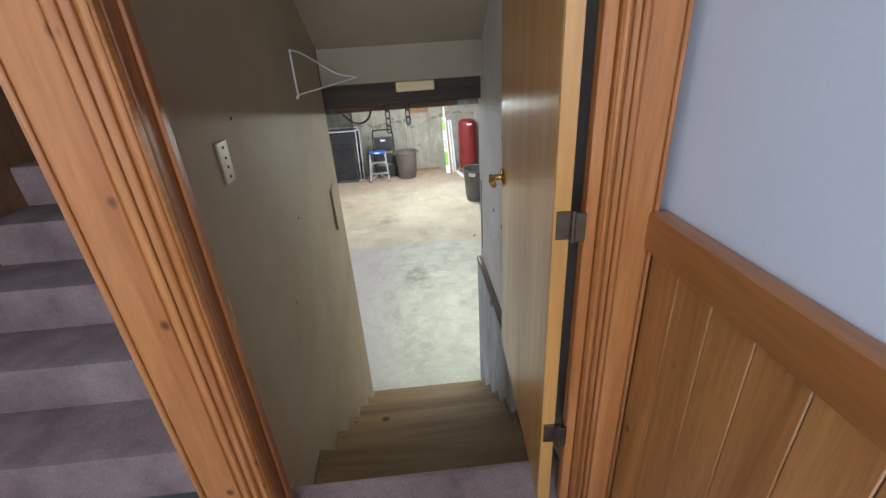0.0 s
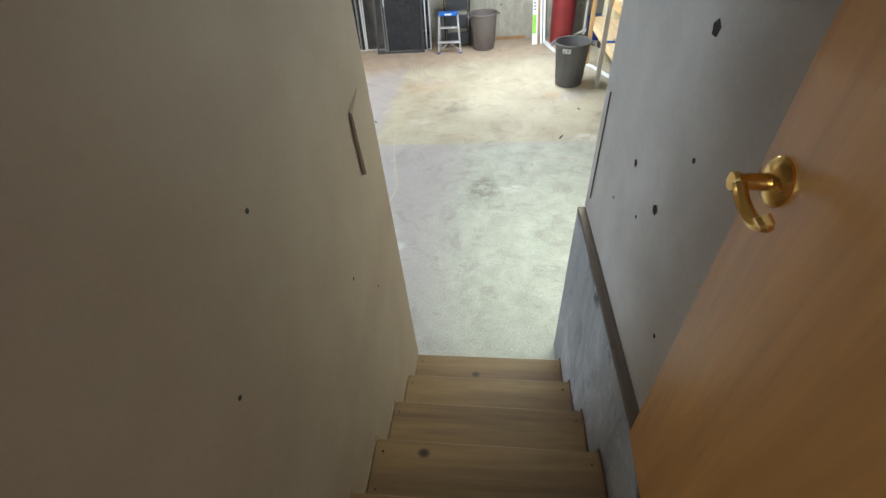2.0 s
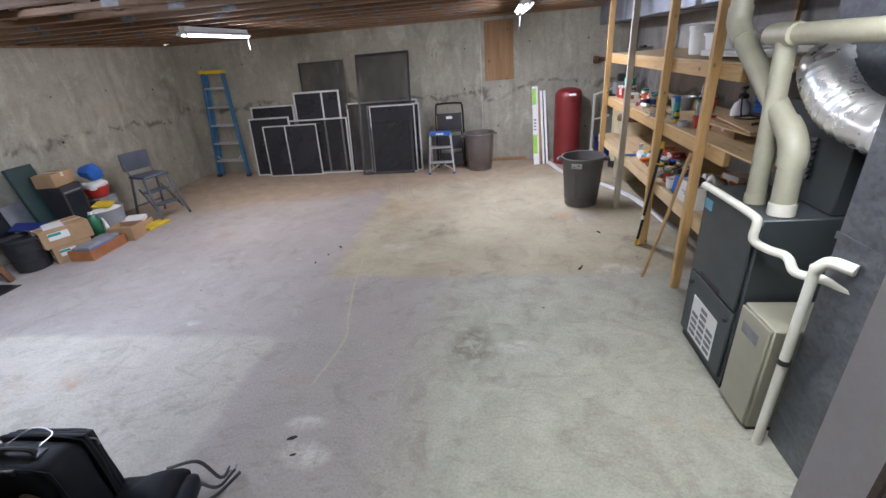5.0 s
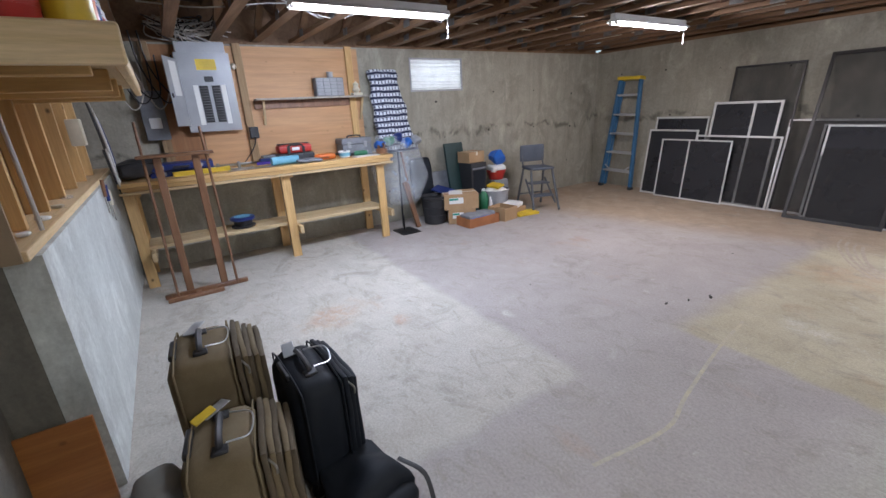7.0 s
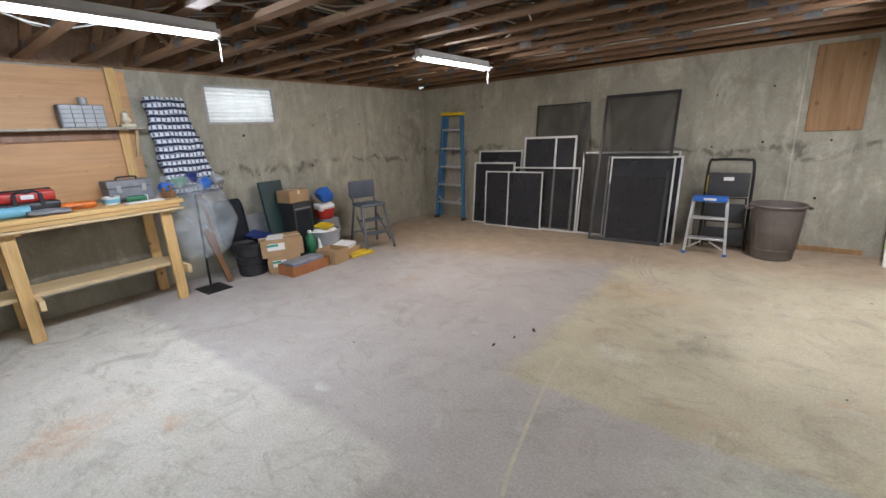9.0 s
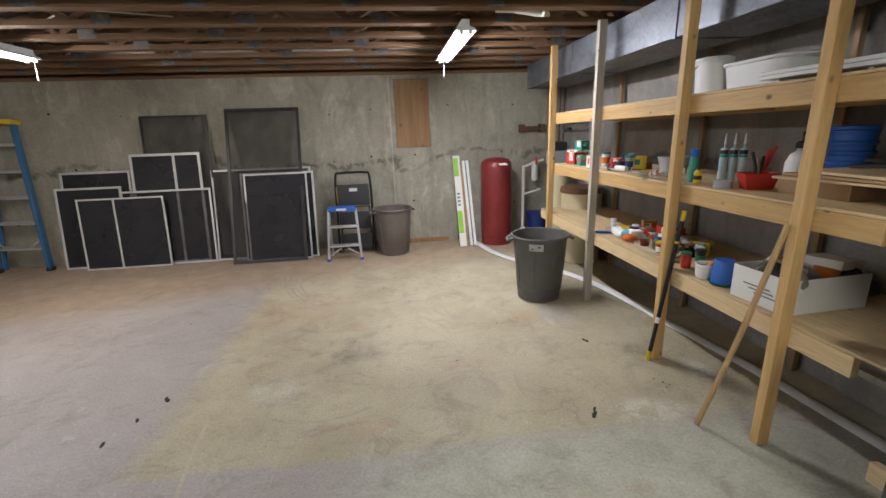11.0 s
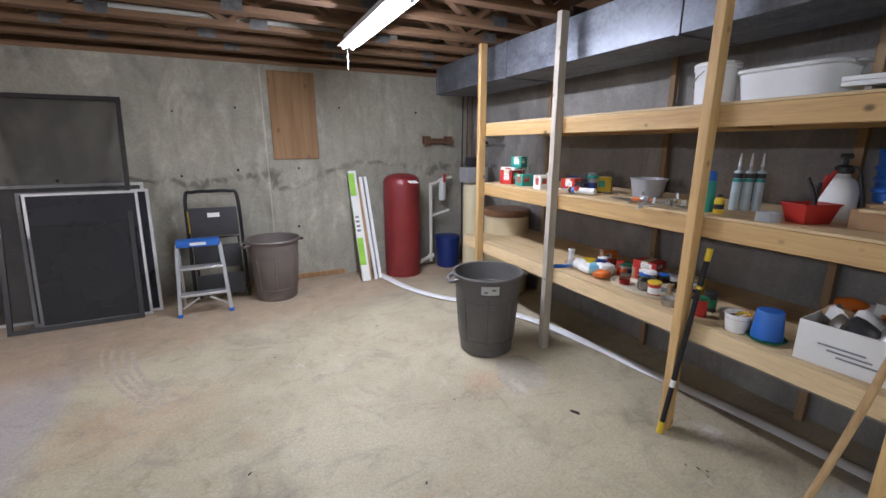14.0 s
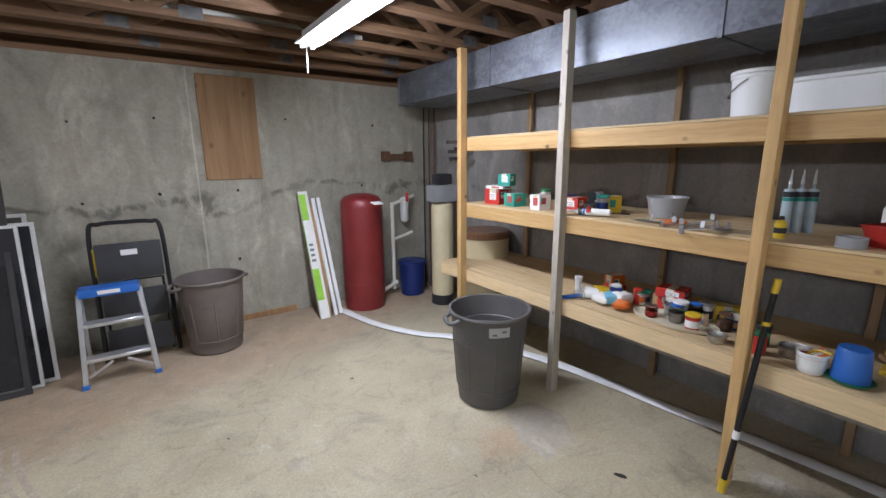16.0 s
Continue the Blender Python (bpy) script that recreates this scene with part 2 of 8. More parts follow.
    col = mix(t, 0.42, col, grey(t, grit, 0.3, 1.0, 0.3, 0.65), "MULTIPLY")
    link(t, col, b.inputs["Base Color"])
    link(t, grey(t, med, 0.55, 0.8), b.inputs["Roughness"])
    b.inputs["Specular IOR Level"].default_value = 0.35
    bump(t, b, maths(t, "SUBTRACT", maths(t, "ADD", med, maths(t, "MULTIPLY", grit, 0.35)), crack), 0.3, 0.007)
    return m


def glow(name, colour, strength):
    m, t, b = nodes_of(name)
    b.inputs["Emission Color"].default_value = (*colour, 1)
    b.inputs["Emission Strength"].default_value = strength
    b.inputs["Base Color"].default_value = (0.8, 0.8, 0.8, 1)
    return m


def clear(name, colour=(0.95, 0.97, 0.97), rough=0.08, weight=1.0):
    m, t, b = nodes_of(name)
    b.inputs["Base Color"].default_value = (*colour, 1)
    b.inputs["Roughness"].default_value = rough
    b.inputs["Transmission Weight"].default_value = weight
    b.inputs["IOR"].default_value = 1.3
    return m


def film(name, colour, alpha, rough=0.2):
    """Thin see-through sheet or mesh: partly open."""
    m, t, b = nodes_of(name)
    v = coords(t)
    b.inputs["Base Color"].default_value = (*colour, 1)
    b.inputs["Roughness"].default_value = rough
    n = noise_tex(t, v, 9, 4, 0.6, 1.0)
    link(t, grey(t, n, max(0, alpha - 0.12), min(1, alpha + 0.12)), b.inputs["Alpha"])
    bump(t, b, n, 0.6, 0.02)
    return m


M_FLOOR = concrete_floor()
M_WALL = concrete_wall("foundation_concrete", (0.385, 0.362, 0.29))
M_WALL_BLUE = concrete_wall("whitewashed_concrete", (0.60, 0.63, 0.60), depth=0.7)
M_WALL_SCRAPED = concrete_wall("scraped_whitewash", (0.47, 0.49, 0.51), depth=1.5)
# darker copy of the foundation concrete: the shelves' shade is in its colour
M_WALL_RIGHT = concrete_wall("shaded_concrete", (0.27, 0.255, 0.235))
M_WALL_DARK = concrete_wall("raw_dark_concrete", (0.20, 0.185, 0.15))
M_BLOOM = concrete_wall("lime_bloom_concrete", (0.50, 0.47, 0.40), depth=0.6)
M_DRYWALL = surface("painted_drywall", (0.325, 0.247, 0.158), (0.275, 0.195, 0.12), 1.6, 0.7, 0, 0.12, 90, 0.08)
M_DRYWALL_GREY = surface("primed_drywall", (0.64, 0.62, 0.59), (0.52, 0.495, 0.465), 2.2, 0.75, 0, 0.12, 80, 0.1)
M_HALL_WALL = surface("hall_white_paint", (0.74, 0.76, 0.80), (0.70, 0.72, 0.77), 1.5, 0.6, 0, 0.08, 120, 0.05)
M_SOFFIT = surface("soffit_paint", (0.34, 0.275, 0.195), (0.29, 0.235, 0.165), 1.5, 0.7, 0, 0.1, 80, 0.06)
M_PINE_H = wood("honey_pine_upright", (0.56, 0.25, 0.075), (0.34, 0.125, 0.03), "z", 11, 0.42, 0.9, 0.35, 9.0)
M_PINE_RAIL = wood("honey_pine_rail", (0.52, 0.20, 0.05), (0.38, 0.13, 0.03), "y", 11, 0.4, 0.5, 0.4)
M_CASING = wood("amber_casing", (0.58, 0.24, 0.08), (0.41, 0.135, 0.036), "z", 10, 0.4, 0.9, 0.4, 9.0)
# amber pine made darker, with the doorway's shade in the colour
M_JAMB = wood("shaded_amber_jamb", (0.34, 0.115, 0.03), (0.24, 0.075, 0.018), "z", 11, 0.4, 0.4, 0.4)
M_HINGE = surface("aged_brown_steel", (0.20, 0.155, 0.11), (0.12, 0.09, 0.065), 30, 0.4, 0.85, 0.05, 60, 0.2)
M_BIRCH = wood("birch_door", (0.62, 0.31, 0.092), (0.44, 0.195, 0.048), "z", 3, 0.38, 0.0, 0.35)
M_TREAD = wood("worn_tread", (0.29, 0.178, 0.068), (0.15, 0.085, 0.033), "x", 5, 0.6, 1.0, 0, 5.0)
M_LUMBER = {a: wood("stud_lumber_" + a, (0.67, 0.44, 0.19), (0.53, 0.32, 0.12), a, 9, 0.6, 0.95, 0, 7.0) for a in "xyz"}
M_PALE = {a: wood("pale_lumber_" + a, (0.71, 0.54, 0.32), (0.58, 0.42, 0.22), a, 12, 0.6, 0.6) for a in "xyz"}
# stud lumber again, darkened: shade on rear posts and battens put into the colour
M_LUMBER_SHADE = wood("shaded_lumber", (0.36, 0.24, 0.125), (0.25, 0.155, 0.075), "z", 9, 0.7, 0.8)
M_GREYWOOD = wood("weathered_post", (0.46, 0.42, 0.35), (0.35, 0.31, 0.25), "z", 12, 0.7, 0.6)
# truss brown is lowered in place of the shade above the lamp housings
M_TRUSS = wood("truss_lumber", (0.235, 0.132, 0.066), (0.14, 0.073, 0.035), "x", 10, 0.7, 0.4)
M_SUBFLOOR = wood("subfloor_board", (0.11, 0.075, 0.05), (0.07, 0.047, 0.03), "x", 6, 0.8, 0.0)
M_PLY = wood("plywood_sheet", (0.58, 0.335, 0.165), (0.52, 0.285, 0.13), "y", 3, 0.6, 0.25)
M_SHEATH = wood("brown_sheathing", (0.34, 0.17, 0.075), (0.26, 0.12, 0.05), "z", 4, 0.7, 0.2)
M_OSB = wood("patch_ply", (0.43, 0.25, 0.115), (0.27, 0.145, 0.06), "z", 5, 0.7, 0.5, 0, 5.0)
M_WALNUT = wood("brown_stained_wood", (0.26, 0.13, 0.065), (0.17, 0.075, 0.035), "z", 12, 0.45, 0.0, 0.2)
M_CAP = wood("grey_brown_cap", (0.17, 0.125, 0.085), (0.085, 0.06, 0.042), "y", 9, 0.7, 0.6)
M_STICK = wood("stick_wood", (0.48, 0.32, 0.16), (0.36, 0.22, 0.10), "z", 14, 0.55, 0.2)
M_CARPET = surface("mauve_carpet", (0.40, 0.29, 0.275), (0.25, 0.17, 0.16), 5.0, 0.95, 0, 0.9, 160, 0.45)
M_GALV, gt, gb = nodes_of("spangled_galvanised_sheet")
gv = gt.nodes.new("ShaderNodeTexVoronoi")
gv.inputs["Scale"].default_value = 55
link(gt, coords(gt, (1, 1, 1)), gv.inputs["Vector"])
gn = noise_tex(gt, coords(gt, (1, 0.5, 1)), 5, 5, 0.65, 0.6)
gc = mix(gt, grey(gt, gn, 0, 1, 0.32, 0.68), (0.235, 0.25, 0.275), (0.125, 0.135, 0.155))
link(gt, mix(gt, 0.45, gc, grey(gt, gv.outputs["Color"], 0.45, 1.2, 0.2, 0.8), "MULTIPLY"), gb.inputs["Base Color"])
link(gt, grey(gt, gv.outputs["Color"], 0.34, 0.58, 0.2, 0.8), gb.inputs["Roughness"])
gb.inputs["Metallic"].default_value = 0.75
M_PLATE = surface("dull_nail_plate", (0.20, 0.20, 0.20), (0.11, 0.105, 0.10), 14, 0.5, 0.6, 0.05, 60, 0.2)
M_FURNACE = surface("slate_grey_enamel", (0.062, 0.074, 0.08), (0.05, 0.06, 0.066), 3, 0.42, 0.2, 0.04, 90, 0.06)
M_BEIGE = surface("beige_enamel", (0.36, 0.345, 0.27), (0.31, 0.295, 0.23), 3, 0.45, 0, 0.04, 90, 0.06)
M_PVC = surface("white_pvc", (0.74, 0.73, 0.66), (0.66, 0.64, 0.55), 4, 0.35, 0, 0.03, 80, 0.05)
M_PVC_OLD = surface("cream_pvc", (0.36, 0.345, 0.265), (0.28, 0.27, 0.205), 4, 0.35, 0, 0.03, 80, 0.06)
M_WHITE = surface("white_plastic", (0.76, 0.77, 0.76), (0.70, 0.71, 0.70), 5, 0.4, 0, 0.04, 90, 0.05)
M_IVORY = surface("ivory_plastic", (0.68, 0.62, 0.47), None, 5, 0.4, 0, 0.03, 90, 0.04)
M_BLACK = surface("black_plastic", (0.018, 0.018, 0.02), (0.03, 0.03, 0.032), 8, 0.5, 0, 0.1, 120, 0.1)
M_BLACKMETAL = surface("black_painted_steel", (0.02, 0.02, 0.022), None, 8, 0.38, 0.3, 0.05, 120, 0.1)
M_DARKFAB = surface("black_ballistic_nylon", (0.009, 0.012, 0.017), (0.016, 0.02, 0.027), 6, 0.6, 0, 0.5, 320, 0.35)
M_DARKFAB.node_tree.nodes["Principled BSDF"].inputs["Specular IOR Level"].default_value = 0.22
M_TANFAB = surface("olive_tan_canvas", (0.23, 0.175, 0.098), (0.17, 0.125, 0.066), 5, 0.85, 0, 0.6, 300, 0.35)
M_TANDARK = surface("dark_tan_webbing", (0.13, 0.098, 0.06), None, 9, 0.85, 0, 0.5, 260, 0.3)
M_RED_TANK = surface("maroon_enamel", (0.22, 0.025, 0.025), (0.17, 0.018, 0.02), 4, 0.38, 0.1, 0.05, 90, 0.1)
M_BINGREY = surface("grey_bin_plastic", (0.15, 0.125, 0.11), (0.12, 0.10, 0.088), 4, 0.5, 0, 0.12, 70, 0.12)
M_BINDARK = surface("dark_bin_plastic", (0.105, 0.10, 0.096), (0.085, 0.08, 0.077), 4, 0.5, 0, 0.12, 70, 0.12)
M_ALU = surface("aluminium", (0.68, 0.69, 0.70), (0.6, 0.61, 0.62), 9, 0.36, 0.8, 0.04, 60, 0.08)
M_ALUWHITE = surface("white_screen_frame", (0.66, 0.66, 0.64), (0.58, 0.58, 0.55), 8, 0.45, 0.2, 0.04, 90, 0.08)
M_BRONZE = surface("dark_bronze_frame", (0.045, 0.042, 0.04), None, 8, 0.45, 0.3, 0.04, 90, 0.08)
M_LADDER = surface("blue_fibreglass", (0.045, 0.16, 0.30), (0.035, 0.125, 0.24), 6, 0.5, 0, 0.15, 60, 0.2)
M_BLUE = surface("bright_blue_plastic", (0.02, 0.13, 0.48), (0.018, 0.11, 0.40), 6, 0.4, 0, 0.04, 90, 0.05)
M_NAVY = surface("navy_plastic", (0.012, 0.03, 0.16), None, 6, 0.4, 0, 0.04, 90, 0.05)
M_CYAN = surface("pale_cyan_plastic", (0.16, 0.45, 0.60), None, 6, 0.5, 0, 0.04, 90, 0.05)
M_YELLOW = surface("yellow_plastic", (0.72, 0.50, 0.03), None, 6, 0.45, 0, 0.04, 90, 0.05)
M_RED = surface("red_plastic", (0.52, 0.035, 0.025), None, 6, 0.42, 0, 0.04, 90, 0.05)
M_ORANGE = surface("orange_plastic", (0.72, 0.17, 0.02), None, 6, 0.45, 0, 0.04, 90, 0.05)
M_GREEN = surface("green_plastic", (0.02, 0.17, 0.075), None, 6, 0.45, 0, 0.04, 90, 0.05)
M_LIME = surface("lime_print", (0.30, 0.62, 0.05), None, 6, 0.5, 0, 0.02, 90, 0.05)
M_TEAL = surface("teal_print", (0.02, 0.30, 0.24), None, 6, 0.5, 0, 0.02, 90, 0.05)
M_DKGREEN = surface("dark_green_vinyl", (0.012, 0.042, 0.04), None, 6, 0.5, 0, 0.08, 90, 0.1)
M_CARD = surface("brown_cardboard", (0.42, 0.27, 0.145), (0.36, 0.225, 0.115), 5, 0.8, 0, 0.1, 70, 0.1)
M_PAPER = surface("white_paper", (0.75, 0.75, 0.72), (0.70, 0.70, 0.67), 5, 0.7, 0, 0.03, 90, 0.04)
M_INK = surface("grey_print", (0.22, 0.23, 0.25), None, 9, 0.7, 0, 0, 90, 0.04)
M_BRASS = surface("polished_brass", (0.78, 0.50, 0.16), (0.70, 0.44, 0.13), 9, 0.24, 1.0, 0.02, 60, 0.05)
M_STEEL = surface("steel_hardware", (0.50, 0.49, 0.46), (0.36, 0.34, 0.31), 14, 0.38, 0.95, 0.05, 60, 0.15)
M_RUST = surface("rusty_steel", (0.20, 0.10, 0.055), (0.12, 0.07, 0.045), 14, 0.75, 0.4, 0.3, 60, 0.3)
M_PANEL = surface("grey_panel_enamel", (0.34, 0.35, 0.36), (0.30, 0.31, 0.32), 4, 0.4, 0.2, 0.03, 90, 0.05)
M_GLASSJAR = clear("jar_glass")
M_POLY = film("clear_poly_sheet", (0.70, 0.77, 0.83), 0.20, 0.06)
M_SWITCH = surface("yellowed_switch_plastic", (0.44, 0.36, 0.23), None, 5, 0.45, 0, 0.03, 90, 0.04)
M_CREAM = surface("cream_fibreglass", (0.62, 0.55, 0.36), (0.55, 0.48, 0.30), 3, 0.4, 0, 0.04, 90, 0.06)
M_CAULK = surface("pale_blue_tube", (0.46, 0.55, 0.58), (0.38, 0.46, 0.49), 12, 0.35, 0, 0.02, 90, 0.05)


def screen_mesh(name, colour, alpha):
    """Insect mesh seen from afar: evenly part open, with faint sags."""
    m, t, b = nodes_of(name)
    n = noise_tex(t, coords(t), 2.5, 3, 0.5)
    b.inputs["Base Color"].default_value = (*colour, 1)
    b.inputs["Roughness"].default_value = 0.7
    link(t, grey(t, n, alpha - 0.05, alpha + 0.05), b.inputs["Alpha"])
    return m


M_MESH = screen_mesh("fibreglass_screen_mesh", (0.035, 0.034, 0.034), 0.33)
M_MESHDENSE = screen_mesh("doubled_screen_mesh", (0.016, 0.017, 0.021), 0.88)
M_TUBE = glow("lit_tube", (0.95, 0.97, 1.0), 14.0)
M_DARKBEAM = wood("dark_beam", (0.075, 0.045, 0.028), (0.04, 0.025, 0.016), "x", 10, 0.7, 0.0)
M_WIRE = surface("cable_sheath", (0.50, 0.48, 0.44), None, 9, 0.5, 0, 0.02, 90, 0.05)
M_DIRT = surface("dirt_speck", (0.03, 0.026, 0.02), None, 30, 0.9, 0, 0.3, 120, 0.2)
M_FOIL = surface("silvered_insulation", (0.86, 0.84, 0.78), (0.66, 0.64, 0.58), 6, 0.34, 0.35, 0.1, 40, 0.04)
# translucent share lets the lamp added behind the panel brighten it
tt = M_FOIL.node_tree
tb = tt.nodes.new("ShaderNodeBsdfTranslucent")
tb.inputs[0].default_value = (0.85, 0.9, 0.95, 1)
tm = tt.nodes.new("ShaderNodeMixShader")
tm.inputs[0].default_value = 0.4
link(tt, tt.nodes["Principled BSDF"].outputs[0], tm.inputs[1])
link(tt, tb.outputs[0], tm.inputs[2])
link(tt, tm.outputs[0], tt.nodes["Material Output"].inputs[0])
M_FLEX = surface("silver_foil_hose", (0.82, 0.82, 0.82), (0.7, 0.7, 0.7), 10, 0.28, 0.8, 0.2, 40, 0.08)
M_SLATE = surface("slate_blue_vinyl", (0.075, 0.09, 0.115), (0.055, 0.068, 0.09), 6, 0.5, 0, 0.08, 90, 0.1)
M_SLATEMETAL = surface("dull_dark_steel", (0.13, 0.14, 0.15), None, 8, 0.4, 0.5, 0.04, 90, 0.1)


# ---- mesh helpers ----
def box(bm, x0, x1, y0, y1, z0, z1, soft=0.0, m=None):
    """A box between two corners, with softened edges, turned by m if given."""
    made = bmesh.ops.create_cube(bm, size=1.0)["verts"]
    bmesh.ops.scale(bm, vec=(x1 - x0, y1 - y0, z1 - z0), verts=made)
    bmesh.ops.translate(bm, vec=((x0 + x1) / 2, (y0 + y1) / 2, (z0 + z1) / 2), verts=made)
    if soft:
        edges = list({e for v in made for e in v.link_edges})
        out = bmesh.ops.bevel(bm, geom=edges, offset=soft, segments=2 if soft > 0.006 else 1, affect="EDGES", profile=0.7)
        made = list({v for f in out["faces"] for v in f.verts} | {v for v in made if v.is_valid})
    if m is not None:
        bmesh.ops.transform(bm, matrix=m, verts=made)
    return bm


def B(*a, **k):
    return box(bmesh.new(), *a, **k)


def rod(bm, a, b, r, r2=None, seg=12):
    """A round bar from a to b."""
    a, b = Vector(a), Vector(b)
    d = b - a
    made = bmesh.ops.create_cone(bm, cap_ends=True, segments=seg, radius1=r, radius2=r if r2 is None else r2, depth=d.length)["verts"]
    q = d.to_track_quat("Z", "Y").to_matrix().to_4x4()
    bmesh.ops.transform(bm, matrix=Matrix.Translation((a + b) / 2) @ q, verts=made)
    return bm


def R(*a, **k):
    return rod(bmesh.new(), *a, **k)


def smooth_path(pts, n=6):
    """Catmull-Rom through the points."""
    p = [Vector(q) for q in pts]
    p = [2 * p[0] - p[1]] + p + [2 * p[-1] - p[-2]]
    out = []
    for i in range(1, len(p) - 2):
        for k in range(n):
            u = k / n
            a, b, c, d = p[i - 1:i + 3]
            out.append(0.5 * ((2 * b) + (c - a) * u + (2 * a - 5 * b + 4 * c - d) * u * u + (3 * b - a - 3 * c + d) * u ** 3))
    out.append(p[-2])
    return out


def tube(bm, pts, r, seg=8, bend=6, flat=1.0):
    """A hose, cable or bent pipe along the points; flat squashes its section upwards."""
    path = smooth_path(pts, bend) if bend else [Vector(q) for q in pts]
    rings = []
    side = None
    for i, p in enumerate(path):
        d = (path[min(i + 1, len(path) - 1)] - path[max(i - 1, 0)]).normalized()
        if side is None:
            side = d.orthogonal().normalized() if abs(d.z) > 0.9 else d.cross(Vector((0, 0, 1))).normalized()
        side = (side - d * side.dot(d)).normalized()
        up = d.cross(side)
        rings.append([bm.verts.new(p + r * (math.cos(2 * math.pi * k / seg) * side + flat * math.sin(2 * math.pi * k / seg) * up)) for k in range(seg)])
    for a, b in zip(rings, rings[1:]):
        for k in range(seg):
            bm.faces.new((a[k], a[(k + 1) % seg], b[(k + 1) % seg], b[k]))
    bm.faces.new(rings[0][::-1])
    bm.faces.new(rings[-1])
    return bm


def T(*a, **k):
    return tube(bmesh.new(), *a, **k)


def lathe(bm, profile, at=(0, 0, 0), seg=28, squash=(1, 1)):
    """A turned shape from (radius, height) pairs."""
    rings = []
    for r, z in profile:
        rings.append([bm.verts.new((at[0] + r * squash[0] * math.cos(2 * math.pi * k / seg), at[1] + r * squash[1] * math.sin(2 * math.pi * k / seg), at[2] + z)) for k in range(seg)])
    for a, b in zip(rings, rings[1:]):
        for k in range(seg):
            bm.faces.new((a[k], a[(k + 1) % seg], b[(k + 1) % seg], b[k]))
    bm.faces.new(rings[0][::-1])
    bm.faces.new(rings[-1])
    return bm


def L(*a, **k):
    return lathe(bmesh.new(), *a, **k)


def finish(bm, smooth):
    bmesh.ops.recalc_face_normals(bm, faces=bm.faces)
    if smooth:
        for f in bm.faces:
            f.smooth = True
        for e in bm.edges:
            if len(e.link_faces) == 2 and e.calc_face_angle(0) > 0.7:
                e.smooth = False


def part(name, bm, material, parent=None, label="", smooth=True):
    finish(bm, smooth)
    me = bpy.data.meshes.new(name)
    bm.to_mesh(me)
    bm.free()
    me.materials.append(material)
    ob = new(name, me)
    ob.parent = parent
    if label:
        tagged(ob, label)
    return ob


BASE = Matrix.Identity(4)     # the ground pose of the group of things being set out


def solid(name, bm, material, label, category, kind="", m=None, group="", smooth=True):
    """A thing of one mesh."""
    ob = part(name, bm, material, None, "", smooth)
    ob.matrix_world = BASE @ m if m is not None else BASE
    return tagged(ob, label, category, group, kind)


def thing(name, m, label, category, group="", kind=""):
    """An empty at the base of a thing, for its parts."""
    ob = new(name)
    ob.empty_display_size = 0.1
    ob.matrix_world = BASE @ m
    return tagged(ob, label, category, group, kind)


def crumple(ob_bm, amount, scale, seed=0.0):
    for v in ob_bm.verts:
        v.co += amount * noise.noise_vector(v.co * scale + Vector((seed, seed * 2, 0)))
    return ob_bm


def dense_box(x0, x1, y0, y1, z0, z1, cuts=6, soft=0.0, amount=0.0, scale=4.0, seed=0.0):
    """A soft, slightly uneven box, for bags and cloth."""
    bm = B(x0, x1, y0, y1, z0, z1)
    bmesh.ops.subdivide_edges(bm, edges=bm.edges, cuts=cuts, use_grid_fill=True)
    c = Vector(((x0 + x1) / 2, (y0 + y1) / 2, (z0 + z1) / 2))
    h = Vector(((x1 - x0) / 2, (y1 - y0) / 2, (z1 - z0) / 2))
    if soft:
        for v in bm.verts:
            d = v.co - c
            q = Vector([max(-h[i] + soft, min(h[i] - soft, d[i])) for i in range(3)])
            e = d - q
            if e.length > 1e-6:
                v.co = c + q + e.normalized() * min(soft, e.length)
    if amount:
        crumple(bm, amount, scale, seed)
    return bm


# ---- the setting ----
LEFT, RIGHT, FAR, TOP = -5.40, 2.25, 7.22, 2.22
LAND = 1.33          # the landing at the head of the stairs
RISE, RUN = 0.19, 0.262


def struct(name, bm, material, label, category="wall", smooth=False):
    return solid(name, bm, material, label, category, "structure", smooth=smooth)


struct("floor", B(LEFT - 0.2, RIGHT + 0.2, -1.6, FAR + 0.2, -0.12, 0.0), M_FLOOR, "bare concrete basement slab, patched, stained and scuffed", "floor")
far = struct("wall_far", B(LEFT - 0.2, RIGHT + 0.2, FAR, FAR + 0.22, 0, TOP), M_WALL, "poured concrete foundation wall with stains and tie holes")
# left wall with the opening of the small window
bm = bmesh.new()
WY0, WY1, WZ0, WZ1 = 3.42, 4.27, 1.70, 2.12
box(bm, LEFT - 0.22, LEFT, -0.3, WY0, 0, TOP)
box(bm, LEFT - 0.22, LEFT, WY1, FAR, 0, TOP)
box(bm, LEFT - 0.22, LEFT, WY0, WY1, 0, WZ0)
box(bm, LEFT - 0.22, LEFT, WY0, WY1, WZ1, TOP)
left = struct("wall_left", bm, M_WALL, "poured concrete foundation wall, streaked and blotched")
right = struct("wall_right", B(RIGHT, RIGHT + 0.22, 0.0, FAR, 0, TOP), M_WALL_RIGHT, "concrete foundation wall behind the shelves, coloured darker for shade")
